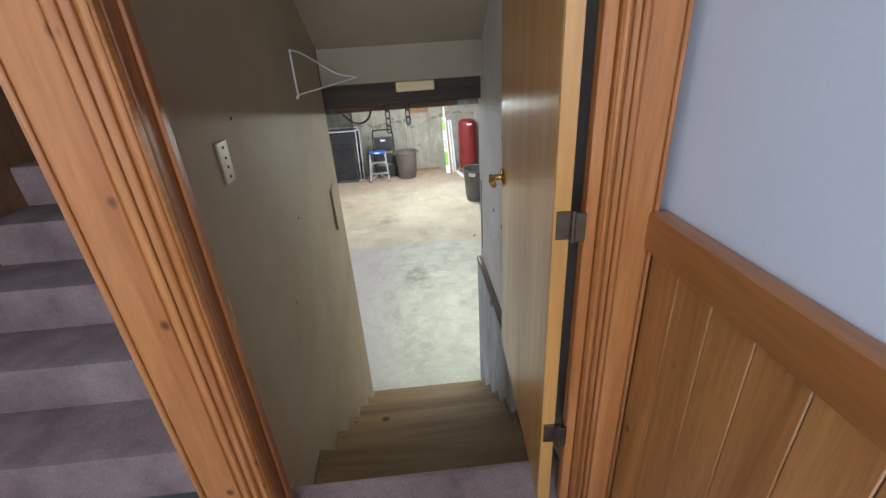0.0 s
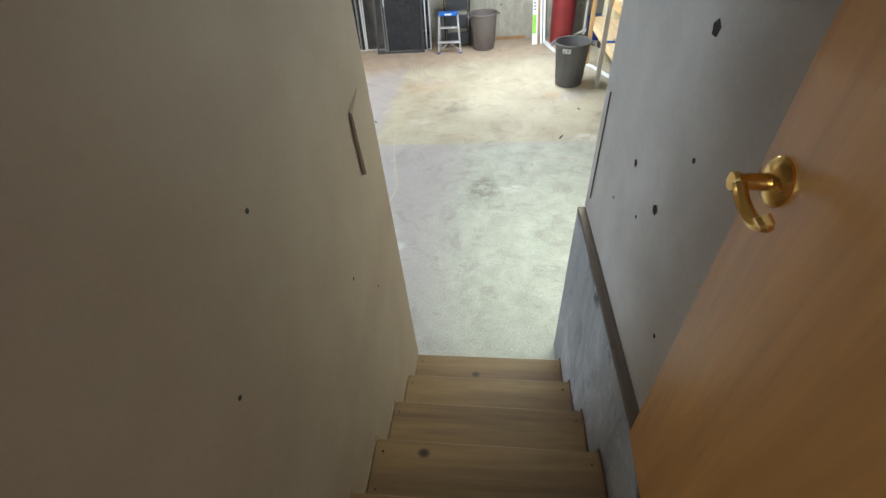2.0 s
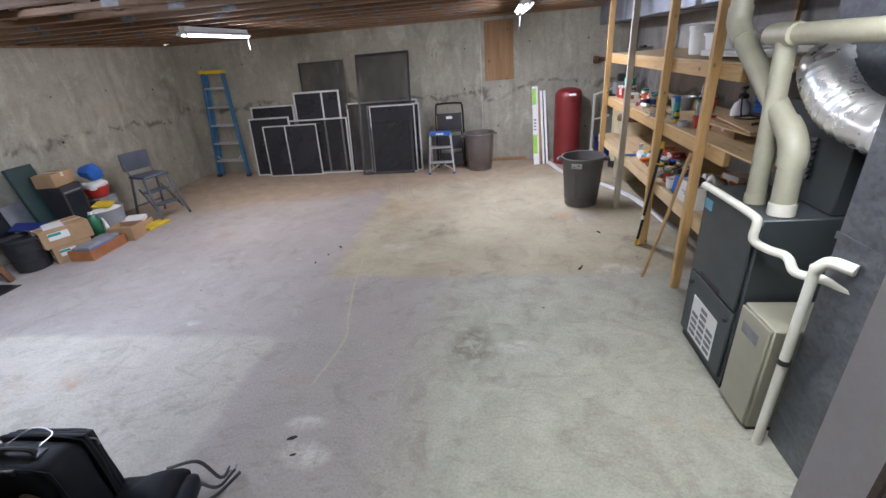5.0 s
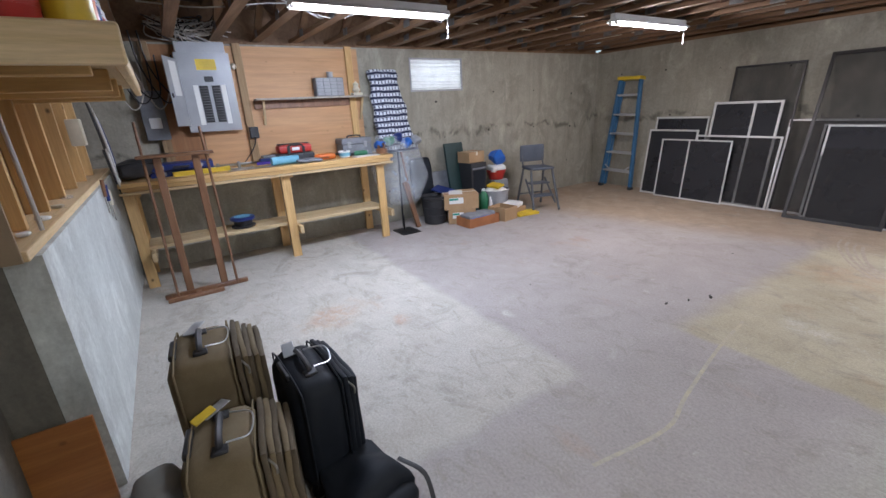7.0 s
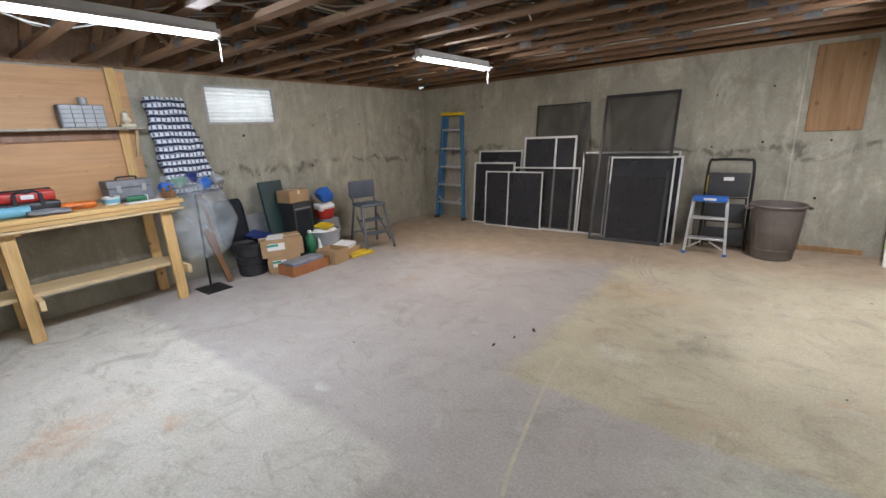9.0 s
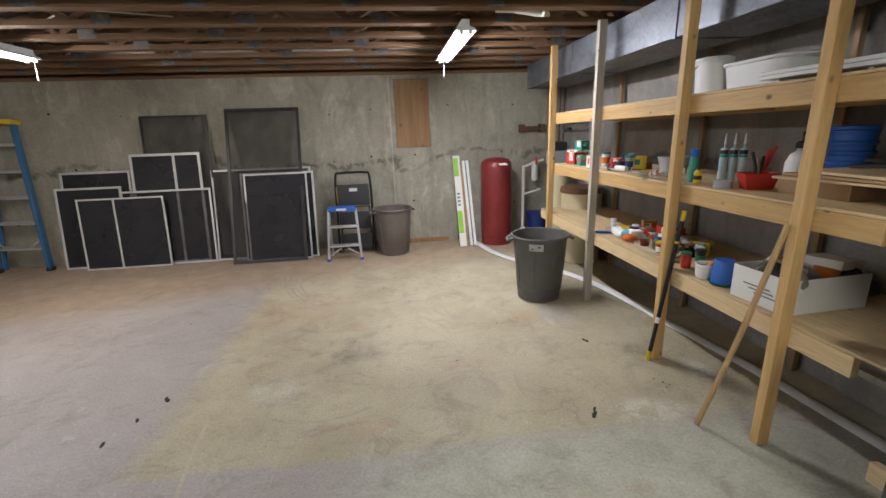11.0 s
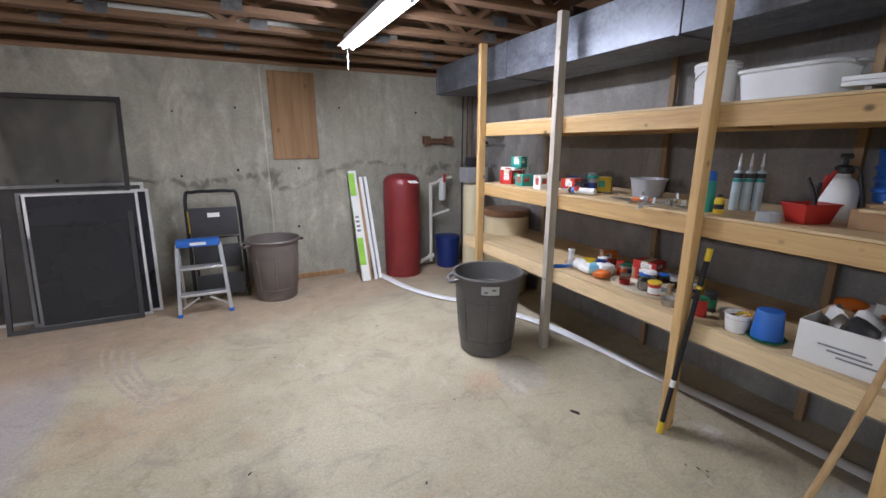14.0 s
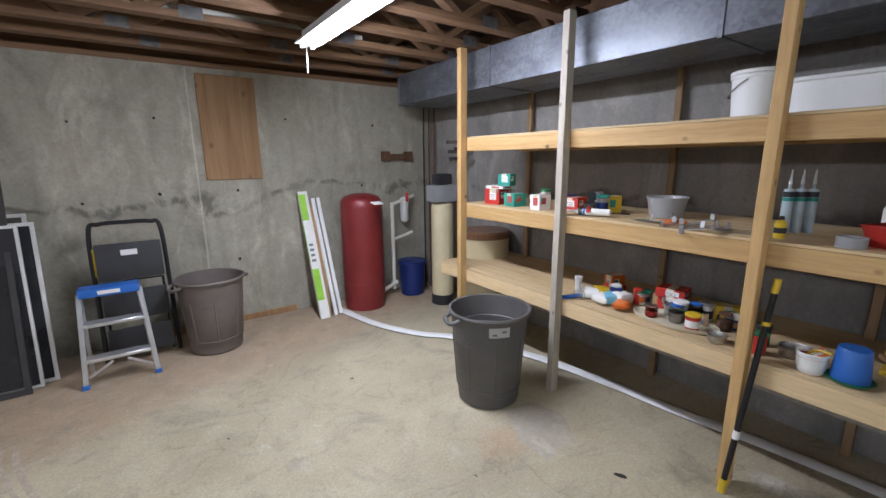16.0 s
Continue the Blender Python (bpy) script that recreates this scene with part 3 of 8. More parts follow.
# tie holes left by the forms
for wall, spots in ((far, [(x, FAR - 0.001, z) for x in (-4.9, -4.1, -3.3, -2.5, -1.7, -0.9, -0.45, 0.1, 0.75, 1.5) for z in (0.55, 1.15, 1.8)]),
                    (left, [(LEFT + 0.001, y, z) for y in (3.0, 3.9, 4.8, 5.7, 6.6) for z in (0.45, 1.1, 1.62)])):
    bm = bmesh.new()
    for x, y, z in spots:
        x, y, z = x + random.uniform(-0.12, 0.12) * (wall is far), y + random.uniform(-0.1, 0.1) * (wall is left), z + random.uniform(-0.07, 0.07)
        d = Vector((0, 0.002, 0)) if wall is far else Vector((0.002, 0, 0))
        rod(bm, Vector((x, y, z)) - d, Vector((x, y, z)) + d, random.uniform(0.008, 0.016), seg=7)
    th = part("tie_holes", bm, M_DIRT, wall)
    th["kind"] = "stuff"
# stem wall left of the stairs, whitewashed towards the room, raw at its end
struct("wall_stem", B(LEFT, -2.165, -0.05, 0.06, 0, 1.06), M_WALL_BLUE, "low whitewashed concrete stem wall under a wooden plate")
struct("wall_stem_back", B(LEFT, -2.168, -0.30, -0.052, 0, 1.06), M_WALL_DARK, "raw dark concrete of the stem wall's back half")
# added wall that closes the gap between stem wall and stairs
struct("wall_alcove", B(-2.164, -0.56, -0.30, -0.20, 0, 1.06), M_WALL_DARK, "dark concrete added to close the alcove by the stairs")
struct("wall_alcove_top", B(-2.06, -0.56, -0.30, -0.20, 1.062, 2.60), M_DRYWALL, "dull painted board above the alcove's concrete")
struct("wall_back_board", B(LEFT, -2.1, -0.20, -0.12, 1.10, 2.26), M_SHEATH, "brown sheathing behind the open studs")
struct("wall_board_end", B(-2.078, -2.066, -0.30, 0.030, 1.062, 1.75), M_DRYWALL, "dull painted board closing the stud bay")
# the right side of the stair foot: an unseen wall added to close the room behind the furnace
struct("wall_back_right", B(0.50, RIGHT, 0.05, 0.17, 0, 2.24), M_WALL_DARK, "unseen dark concrete wall closing the room behind the furnace")

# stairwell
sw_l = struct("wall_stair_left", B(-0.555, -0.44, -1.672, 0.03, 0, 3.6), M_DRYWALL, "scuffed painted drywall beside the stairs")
struct("wall_stair_right_upper", B(0.482, 0.60, -1.70, 0.235, 1.185, 2.9), M_DRYWALL_GREY, "primed drywall with old fixing holes beside the stairs")
struct("wall_stair_right_lower", B(0.452, 0.62, -1.70, 0.245, 0, 1.16), M_WALL_SCRAPED, "scraped whitewashed concrete beside the stairs")
struct("trim_stair_right", B(0.446, 0.60, -1.45, 0.225, 1.162, 1.183, soft=0.004), M_CAP, "narrow dark wooden cap on the concrete ledge", "trim")
struct("trim_wall_edge", B(0.477, 0.4815, 0.150, 0.161, 1.28, 1.78, soft=0.002), M_CAP, "torn brown edge at the end of the drywall", "trim")
# header and sloped soffit over the flight
bm = bmesh.new()
v = [bm.verts.new(p) for p in ((-0.44, 0.06, 2.43), (0.482, 0.06, 2.43), (0.482, 0.06, 2.62), (-0.44, 0.06, 2.62),
                               (-0.44, -1.62, 3.72), (0.482, -1.62, 3.72), (-0.44, 0.12, 2.43), (0.482, 0.12, 2.43), (0.482, 0.12, 2.72), (-0.44, 0.12, 2.72), (-0.44, -1.62, 3.82), (0.482, -1.62, 3.82))]
for f in ((0, 1, 2, 3), (3, 2, 5, 4), (0, 6, 7, 1), (6, 9, 8, 7), (9, 10, 11, 8), (4, 5, 11, 10), (0, 3, 9, 6), (1, 7, 8, 2), (3, 4, 10, 9), (2, 8, 11, 5)):
    bm.faces.new([v[i] for i in f])
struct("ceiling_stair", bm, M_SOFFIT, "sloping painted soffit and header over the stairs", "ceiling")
struct("beam", B(-0.60, 0.75, 0.125, 0.215, 2.30, 2.55, soft=0.004), M_DARKBEAM, "dark timber header across the stair opening", "beam")
solid("timber_block", B(-0.02, 0.20, 0.02, 0.124, 2.375, 2.428, soft=0.005), M_PALE["x"], "short pale timber block under the stair header", "wood block")

# steps of the basement flight
stairs = thing("staircase", pose(0, 0, 0), "worn unpainted pine stairs down to the basement", "stairs", kind="structure")
for k in range(1, 7):
    y0 = -(k - 1) * RUN
    part("tread", B(-0.432, 0.442, y0 - RUN - 0.02, y0, k * RISE - 0.036, k * RISE, soft=0.006), M_TREAD, stairs)
    part("riser", B(-0.428, 0.438, y0 - 0.045, y0 - 0.025, (k - 1) * RISE + 0.002, k * RISE - 0.038), M_TREAD, stairs)
part("riser", B(-0.428, 0.438, -6 * RUN - 0.045, -6 * RUN - 0.025, 6 * RISE + 0.002, LAND - 0.02), M_TREAD, stairs)
for x in (-0.438, 0.444):
    bm = bmesh.new()
    for k in range(1, 8):
        box(bm, x - 0.004, x + 0.004, -k * RUN - 0.01, -(k - 1) * RUN + 0.012, max(0, (k - 2) * RISE), k * RISE - 0.002)
    part("stringer", bm, M_DRYWALL if x < 0 else M_WALNUT, stairs)
# nail heads on the treads
bm = bmesh.new()
for k in range(1, 7):
    for x in (-0.40, 0.41):
        for d in (0.05, 0.19):
            rod(bm, (x + random.uniform(-.01, .01), -(k - 1) * RUN - d, k * RISE - 0.001), (x, -(k - 1) * RUN - d, k * RISE + 0.0008), 0.005, seg=6)
part("nails", bm, M_DIRT, stairs)

# ---- upper hall ----
struct("floor_landing", B(-1.75, 0.60, -4.3, -6 * RUN - 0.03, LAND - 0.14, LAND, soft=0.02), M_CARPET, "mauve carpet on the landing", "floor")
struct("wall_hall_right", B(0.565, 0.68, -4.3, -1.70, 0.9, 3.75), M_HALL_WALL, "cool white painted hall wall above pine wainscot")
struct("wall_hall_left", B(-1.87, -1.75, -4.3, -0.30, 1.07, 4.6), M_HALL_WALL, "white painted hall wall beside the upper stairs")
bm = bmesh.new()
box(bm, -1.75, -0.80, -4.42, -4.3, LAND, 3.75)
box(bm, 0.40, 0.565, -4.42, -4.3, LAND, 3.75)
box(bm, -0.80, 0.40, -4.42, -4.3, LAND, 2.1)
box(bm, -0.80, 0.40, -4.42, -4.3, 3.4, 3.75)
struct("wall_hall_back", bm, M_HALL_WALL, "white hall wall with the daylight window")
struct("ceiling_hall", B(-1.87, 0.68, -4.42, -1.62, 3.75, 3.85), M_HALL_WALL, "white hall ceiling", "ceiling")
struct("wall_over_door", B(-0.56, 0.565, -1.74, -1.64, 3.40, 3.75), M_HALL_WALL, "white wall over the basement door")
struct("ceiling_upper_stair", B(-1.87, -0.44, -1.62, -0.2, 4.5, 4.6), M_HALL_WALL, "white ceiling over the upper stairs", "ceiling")
struct("wall_upper_stair_end", B(-1.75, -0.56, -0.30, -0.2, 2.66, 4.5), M_HALL_WALL, "white wall at the top of the upper stairs")
struct("wall_over_hall", B(-1.75, -0.56, -1.72, -1.62, 3.75, 4.5), M_HALL_WALL, "white wall above the hall ceiling")
struct("wall_upper_stair_right", B(-0.64, -0.558, -1.62, -0.30, 2.66, 4.5), M_HALL_WALL, "white wall between the two stairs")
# wainscot boards on the right
wains = thing("wainscot", pose(0, 0, 0), "knotty honey-stained pine tongue-and-groove wainscot under a rail", "wainscot", kind="structure")
for k in range(25):
    y1 = -1.775 - k * 0.10
    part("board", B(0.548, 0.563, y1 - 0.0995, y1, LAND + 0.002, 2.19, soft=0.0025), M_PINE_H, wains)
part("rail", B(0.522, 0.564, -4.25, -1.775, 2.185, 2.268, soft=0.012), M_PINE_RAIL, wains)
part("rail_cove", B(0.538, 0.564, -4.25, -1.775, 2.165, 2.187, soft=0.006), M_PINE_RAIL, wains)


def casing(x0, x1, flip):
    """Fluted pine door casing, facing the hall."""
    c = thing("door_casing", pose(0, 0, 0), "amber knotty pine door casing with fluted edges", "door casing", kind="structure")
    w = x1 - x0
    part("face_board", B(x0, x1, -1.776, -1.752, LAND, 3.44, soft=0.004), M_PINE_RAIL, c)
    for a, b, d in ((0.02, 0.10, 0.010), (0.12, 0.60, 0.006), (0.64, 0.74, 0.012), (0.77, 0.87, 0.014), (0.90, 0.98, 0.009)):
        if flip:
            a, b = 1 - b, 1 - a
        part("moulding", B(x0 + a * w, x0 + b * w, -1.775 - d, -1.774, LAND, 3.43, soft=min(0.004, d * 0.45)), M_CASING, c)
    return c


casing(-0.590, -0.408, False)
casing(0.425, 0.545, True)
jamb = thing("door_jamb", pose(0, 0, 0), "orange stained door jamb with a stop and strike plate", "door jamb", kind="structure")
# left boards and stop wear the shade-darkened amber, the right board plain casing
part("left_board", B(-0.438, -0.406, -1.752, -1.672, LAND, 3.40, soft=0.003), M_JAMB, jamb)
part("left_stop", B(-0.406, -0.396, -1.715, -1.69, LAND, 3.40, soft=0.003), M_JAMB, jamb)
part("right_board", B(0.398, 0.424, -1.765, -1.735, LAND, 3.40, soft=0.003), M_CASING, jamb)
part("head_board", B(-0.43, 0.424, -1.752, -1.60, 3.402, 3.43, soft=0.003), M_PINE_RAIL, jamb)
part("strike_plate", B(-0.4058, -0.4042, -1.688, -1.673, 2.02, 2.09), M_BRASS, jamb)

# the open birch door
door = thing("door_1", pose(0.372, -1.755, LAND + 0.012, 0, 0, -3.6), "plain birch flush door standing open over the stairs", "door", kind="structure")
part("leaf", B(-0.036, 0.0, 0.012, 0.775, 0, 2.03, soft=0.003), M_BIRCH, door)
part("hinge_edge", B(-0.035, -0.001, 0.006, 0.0118, 0.001, 2.029), M_BIRCH, door, "pale unstained hinge edge of the door")
for z in (0.25, 0.865, 1.80):
    h = part("hinge", B(-0.030, 0.003, 0.001, 0.0058, z, z + 0.064, soft=0.001), M_HINGE, door, "worn steel butt hinge")
    part("leaf_plate", B(0.006, 0.028, -0.012, -0.006, z, z + 0.064, soft=0.001), M_HINGE, h)
    part("pin", R((0.004, -0.004, z - 0.004), (0.004, -0.004, z + 0.068), 0.006), M_HINGE, h)
for s, x in ((-1, -0.036),):
    k = part("lever", L([(0.033, 0), (0.034, 0.004), (0.028, 0.010), (0.012, 0.013), (0.011, 0.045), (0.014, 0.05), (0.012, 0.055)], seg=20), M_BRASS, door, "polished brass lever handle")
    k.matrix_local = pose(x, 0.722, 0.80, 0, 90 * s, 0) @ Matrix.Diagonal((0.95, 0.95, 1.0, 1))
    part("grip", T([(0, 0, 0.045), (0.0 if s else 0, 0.02 * s, 0.05), (-0.006, 0.045 * s, 0.052), (-0.012, 0.07 * s, 0.048), (-0.002, 0.092 * s, 0.046), (0.008, 0.085 * s, 0.052)], 0.0085, 8, 5), M_BRASS, k)

# carpeted stairs going up beside the partition
up = thing("upper_stairs", pose(0, 0, 0), "carpeted stairs going up, mauve pile with rounded noses", "stairs", kind="structure")
for k in range(1, 6):
    y0 = -1.58 + (k - 1) * 0.25
    bm = bmesh.new()
    box(bm, -1.75, -0.56, y0, y0 + 0.28, LAND + (k - 1) * 0.18 - 0.02, LAND + k * 0.18, soft=0.03)
    part("carpet_step", bm, M_CARPET, up)
bm = bmesh.new()
v = [bm.verts.new(p) for p in ((-1.748, -1.66, LAND), (-1.748, -1.66, LAND + 0.38), (-1.748, -0.35, LAND + 1.33), (-1.748, -0.35, LAND + 0.81), (-1.73, -1.66, LAND), (-1.73, -1.66, LAND + 0.38), (-1.73, -0.35, LAND + 1.33), (-1.73, -0.35, LAND + 0.81))]
for f in ((0, 1, 2, 3), (7, 6, 5, 4), (0, 4, 5, 1), (1, 5, 6, 2), (2, 6, 7, 3), (3, 7, 4, 0)):
    bm.faces.new([v[i] for i in f])
part("skirting", bm, M_WALNUT, up, "dark stained stair skirting board", smooth=False)

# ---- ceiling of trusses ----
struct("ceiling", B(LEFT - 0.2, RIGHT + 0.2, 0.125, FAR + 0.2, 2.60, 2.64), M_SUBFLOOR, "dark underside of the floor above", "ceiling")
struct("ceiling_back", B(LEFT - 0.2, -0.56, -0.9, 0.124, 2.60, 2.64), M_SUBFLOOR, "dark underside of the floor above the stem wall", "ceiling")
ys = [0.36 + 0.405 * k for k in range(17)]
trusses = thing("ceiling_trusses", pose(0, 0, 0), "open-web timber floor trusses, their brown darkened for shade", "ceiling", kind="structure")
for n, y in enumerate(ys):
    x0, x1 = LEFT - 0.1, RIGHT + 0.1
    bm = bmesh.new()
    box(bm, x0, x1, y - 0.045, y + 0.045, 2.245, 2.283)
    box(bm, x0, x1, y - 0.045, y + 0.045, 2.56, 2.598)
    x = x0 + 0.2 + 0.17 * (n % 3)
    rising = True
    while x < x1 - 0.5:
        a = Vector((x, y, 2.275 if rising else 2.567))
        b = Vector((x + 0.46, y, 2.567 if rising else 2.275))
        d = b - a
        box(bm, -d.length / 2, d.length / 2, -0.033, 0.033, -0.019, 0.019, m=Matrix.Translation((a + b) / 2) @ pose(0, 0, 0, 0, -math.degrees(math.atan2(d.z, d.x)), 0))
        x += 0.46
        rising = not rising
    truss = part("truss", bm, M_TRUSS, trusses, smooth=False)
    bm = bmesh.new()
    x = LEFT + 0.3 + 0.17 * (n % 3)
    while x < RIGHT - 0.3:
        for side in (-1, 1):
            box(bm, x - 0.06, x + 0.06, y + side * 0.046 - 0.001, y + side * 0.046 + 0.001, 2.246, 2.31)
        x += 0.92
    part("nail_plates", bm, M_PLATE, truss, "pressed steel plates joining the webs", smooth=False)
# sill plate and rim board on the foundation
struct("trim_sill_far", B(LEFT, RIGHT, FAR - 0.01, FAR + 0.12, TOP, TOP + 0.038), M_TRUSS, "timber sill plate on the far wall", "trim")
struct("trim_rim_far", B(LEFT, RIGHT, FAR + 0.06, FAR + 0.12, TOP + 0.038, 2.60), M_TRUSS, "timber rim board above the far wall", "trim")
struct("trim_sill_left", B(LEFT - 0.12, LEFT + 0.01, 0.0, FAR - 0.012, TOP, TOP + 0.024), M_TRUSS, "timber sill plate on the left-hand wall", "trim")
struct("trim_rim_left", B(LEFT - 0.12, LEFT - 0.06, -0.3, FAR, TOP + 0.026, 2.60), M_TRUSS, "timber rim board above the window wall", "trim")
struct("trim_rim_right", B(RIGHT + 0.06, RIGHT + 0.12, 0.0, FAR, TOP, 2.60), M_TRUSS, "timber rim board above the shelf wall", "trim")
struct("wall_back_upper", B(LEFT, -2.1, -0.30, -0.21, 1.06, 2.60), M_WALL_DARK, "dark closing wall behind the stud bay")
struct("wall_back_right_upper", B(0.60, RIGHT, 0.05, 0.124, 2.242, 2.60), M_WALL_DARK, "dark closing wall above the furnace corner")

# stud framing on the stem wall
studs = thing("stud_wall", pose(0, 0, 0), "open stud framing on a pale plate over the stem wall", "stud wall", kind="structure")
part("plate", B(LEFT + 0.02, -2.08, -0.115, 0.045, 1.062, 1.10, soft=0.003), M_PALE["x"], studs)
for x in (-2.15, -2.50, -2.95, -3.40, -3.85, -4.30, -4.75):
    part("stud", B(x - 0.019, x + 0.019, -0.115, -0.025, 1.102, 2.24, soft=0.002), M_LUMBER["z"], studs)

# small basement window with silvered insulation
win = thing("window_1", pose(0, 0, 0), "small basement window blocked with bright silvered insulation", "window", kind="structure")
for y0, y1, z0, z1 in ((WY0, WY1, WZ0, WZ0 + 0.022), (WY0, WY1, WZ1 - 0.022, WZ1), (WY0, WY0 + 0.022, WZ0 + 0.022, WZ1 - 0.022), (WY1 - 0.022, WY1, WZ0 + 0.022, WZ1 - 0.022)):
    part("frame_bar", B(LEFT - 0.06, LEFT + 0.006, y0, y1, z0, z1, soft=0.003), M_PANEL, win)
bm = bmesh.new()
n = 40
rows = []
for j in range(n + 1):
    z = WZ0 + 0.022 + (WZ1 - WZ0 - 0.044) * j / n
    rows.append([bm.verts.new((LEFT - 0.012 + 0.010 * math.sin(j * math.pi * 9 / n * 2) + 0.004 * noise.noise(Vector((i * 0.5, j * 0.2, 0))), WY0 + 0.022 + (WY1 - WY0 - 0.044) * i / 14, z)) for i in range(15)])
for a, b in zip(rows, rows[1:]):
    for i in range(14):
        bm.faces.new((a[i], a[i + 1], b[i + 1], b[i]))
bmesh.ops.solidify(bm, geom=bm.faces[:], thickness=0.006)
part("insulation_panel", bm, M_FOIL, win)
# lamp added inside the closed well, brightening the panel from behind
area_lamp("panel_backlight", pose(LEFT - 0.17, (WY0 + WY1) / 2, (WZ0 + WZ1) / 2, 0, -90, 0), WZ1 - WZ0 - 0.05, WY1 - WY0 - 0.05, 3.4, (0.8, 0.9, 1.0))
struct("wall_window_well", B(LEFT - 0.30, LEFT - 0.225, WY0 - 0.2, WY1 + 0.2, WZ0 - 0.2, TOP), M_WALL_DARK, "unseen dark backing closing the small window's well")

struct("panel_board_side", B(LEFT + 0.001, LEFT + 0.014, 0.56, 0.895, 1.02, 2.20), M_SHEATH, "dark brown board beside the breaker panel", "panelling")
# plywood backing behind the bench
struct("panel_board", B(LEFT + 0.001, LEFT + 0.016, 0.90, 2.70, 1.02, 2.20), M_PLY, "tan plywood sheet fixed behind the workbench", "panelling")
# two battens take the shade-darkened lumber, the third the plain one
for y, mat in ((0.55, M_LUMBER_SHADE), (1.36, M_LUMBER_SHADE), (2.58, M_LUMBER["z"])):
    struct("panel_batten", B(LEFT + 0.017, LEFT + 0.055, y - 0.04, y + 0.04, 1.02, 2.22, soft=0.003), mat, "upright timber batten on the plywood", "batten")
# joint between two pours left of the patch, and a narrow ledge at the foot of the far wall
struct("trim_wall_joint", B(-0.115, -0.098, FAR - 0.004, FAR + 0.01, 0.02, 2.21, soft=0.002), M_BLOOM, "pale raised joint between two pours of the wall", "joint")
struct("trim_wall_foot", B(-0.55, 0.62, FAR - 0.012, FAR + 0.01, 0.0, 0.055, soft=0.005), M_OSB, "thin brown strip along the foot of the wall", "strip")
# plywood patch on the far wall
struct("panel_patch", B(-0.04, 0.41, FAR - 0.016, FAR - 0.001, 1.31, 2.17, soft=0.003), M_OSB, "rough plywood patch screwed to the far wall", "panel")


# ---- lamps ----
def tube_fixture(x, y, turn, label, cord=True, side=1):
    f = thing("ceiling_light", pose(x, y, 2.16, 0, 0, turn), label, "ceiling light", "tube lights")
    bm = bmesh.new()
    prof = [(-0.075, 0.0), (-0.065, 0.018), (-0.028, 0.03), (-0.028, 0.075), (0.028, 0.075), (0.028, 0.03), (0.065, 0.018), (0.075, 0.0)]
    ends = [[bm.verts.new((px, sy, pz + 0.006)) for px, pz in prof] for sy in (-0.61, 0.61)]
    for i in range(7):
        bm.faces.new((ends[0][i], ends[0][i + 1], ends[1][i + 1], ends[1][i]))
    bm.faces.new(ends[0])
    bm.faces.new(ends[1][::-1])
    part("housing", bm, M_WHITE, f, smooth=False)
    for dx in (-0.032, 0.032):
        part("tube", R((dx, -0.59, 0.002), (dx, 0.59, 0.002), 0.013), M_TUBE, f, "lit fluorescent tube")
        for s in (-1, 1):
            part("socket", B(dx - 0.012, dx + 0.012, s * 0.6 - 0.009, s * 0.6 + 0.009, -0.016, 0.012), M_WHITE, f)
    for s in (-1, 1):
        part("hanger", R((0, s * 0.45, 0.08), (0, s * 0.45, 0.125), 0.004, seg=6), M_STEEL, f)
    if cord:
        part("pull_cord", T([(0.0, side * 0.625, 0.04), (0.002, side * 0.626, -0.05), (0.0, side * 0.625, -0.15)], 0.004, 6, 4), M_WHITE, f)
        if side > 0:
            part("end_box", B(-0.02, 0.02, 0.612, 0.64, 0.0, 0.05, soft=0.004), M_WHITE, f)
    return f


for (tx, ty, turn), lab, side in zip(TUBES, ("white twin-tube shop light over the workbench, lit", "white twin-tube shop light under the trusses, lit", "white twin-tube shop light with a pull cord, lit", "white twin-tube shop light by the stair foot, lit"), (1, 1, 1, 1)):
    tube_fixture(tx, ty, turn, lab, True, side)


# ---- storage shelves on the right ----
BASE = pose(0.08, 0.02, 0)
SH = thing("storage_shelves", pose(0, 0, 0), "built-in shelves of rough pine two-by-fours, half full of household clutter", "shelves")
PX = 1.40
for y, mat in ((2.90, M_LUMBER["z"]), (3.70, M_LUMBER["z"]), (4.70, M_GREYWOOD), (5.64, M_LUMBER["z"])):
    part("post", B(PX - 0.022, PX + 0.038, y - 0.045, y, 0, 2.244, soft=0.003), mat, SH)
for y in (2.4, 3.4, 4.4, 5.6):
    part("rear_post", B(2.10, 2.135, y - 0.02, y + 0.02, 0, 2.244, soft=0.003), M_LUMBER_SHADE, SH)
LEV = (0.615, 1.135, 1.63)
for z, mat, y1 in zip(LEV, (M_PALE["y"], M_LUMBER["y"], M_LUMBER["y"]), (5.95, 5.66, 5.66)):
    part("front_beam", B(PX + 0.039, PX + 0.077, 2.6, y1, z - 0.105, z - 0.013, soft=0.003), mat, SH)
    part("rear_beam", B(2.06, 2.098, 2.2, y1, z - 0.105, z - 0.013, soft=0.003), M_LUMBER["y"], SH)
    part("deck", B(PX + 0.039, 2.160, 2.15, y1, z - 0.0125, z, soft=0.002), M_PALE["y"], SH, "plywood shelf deck")
    for y in (2.9, 3.75, 4.75):
        part("cross_piece", B(PX + 0.078, 2.058, y, y + 0.036, z - 0.10, z - 0.014), M_LUMBER["x"], SH)
part("brace", B(2.06, 2.098, 2.2, 5.9, 0.20, 0.235), M_GREYWOOD, SH, "low weathered rear brace")

Z1, Z2, Z3 = LEV


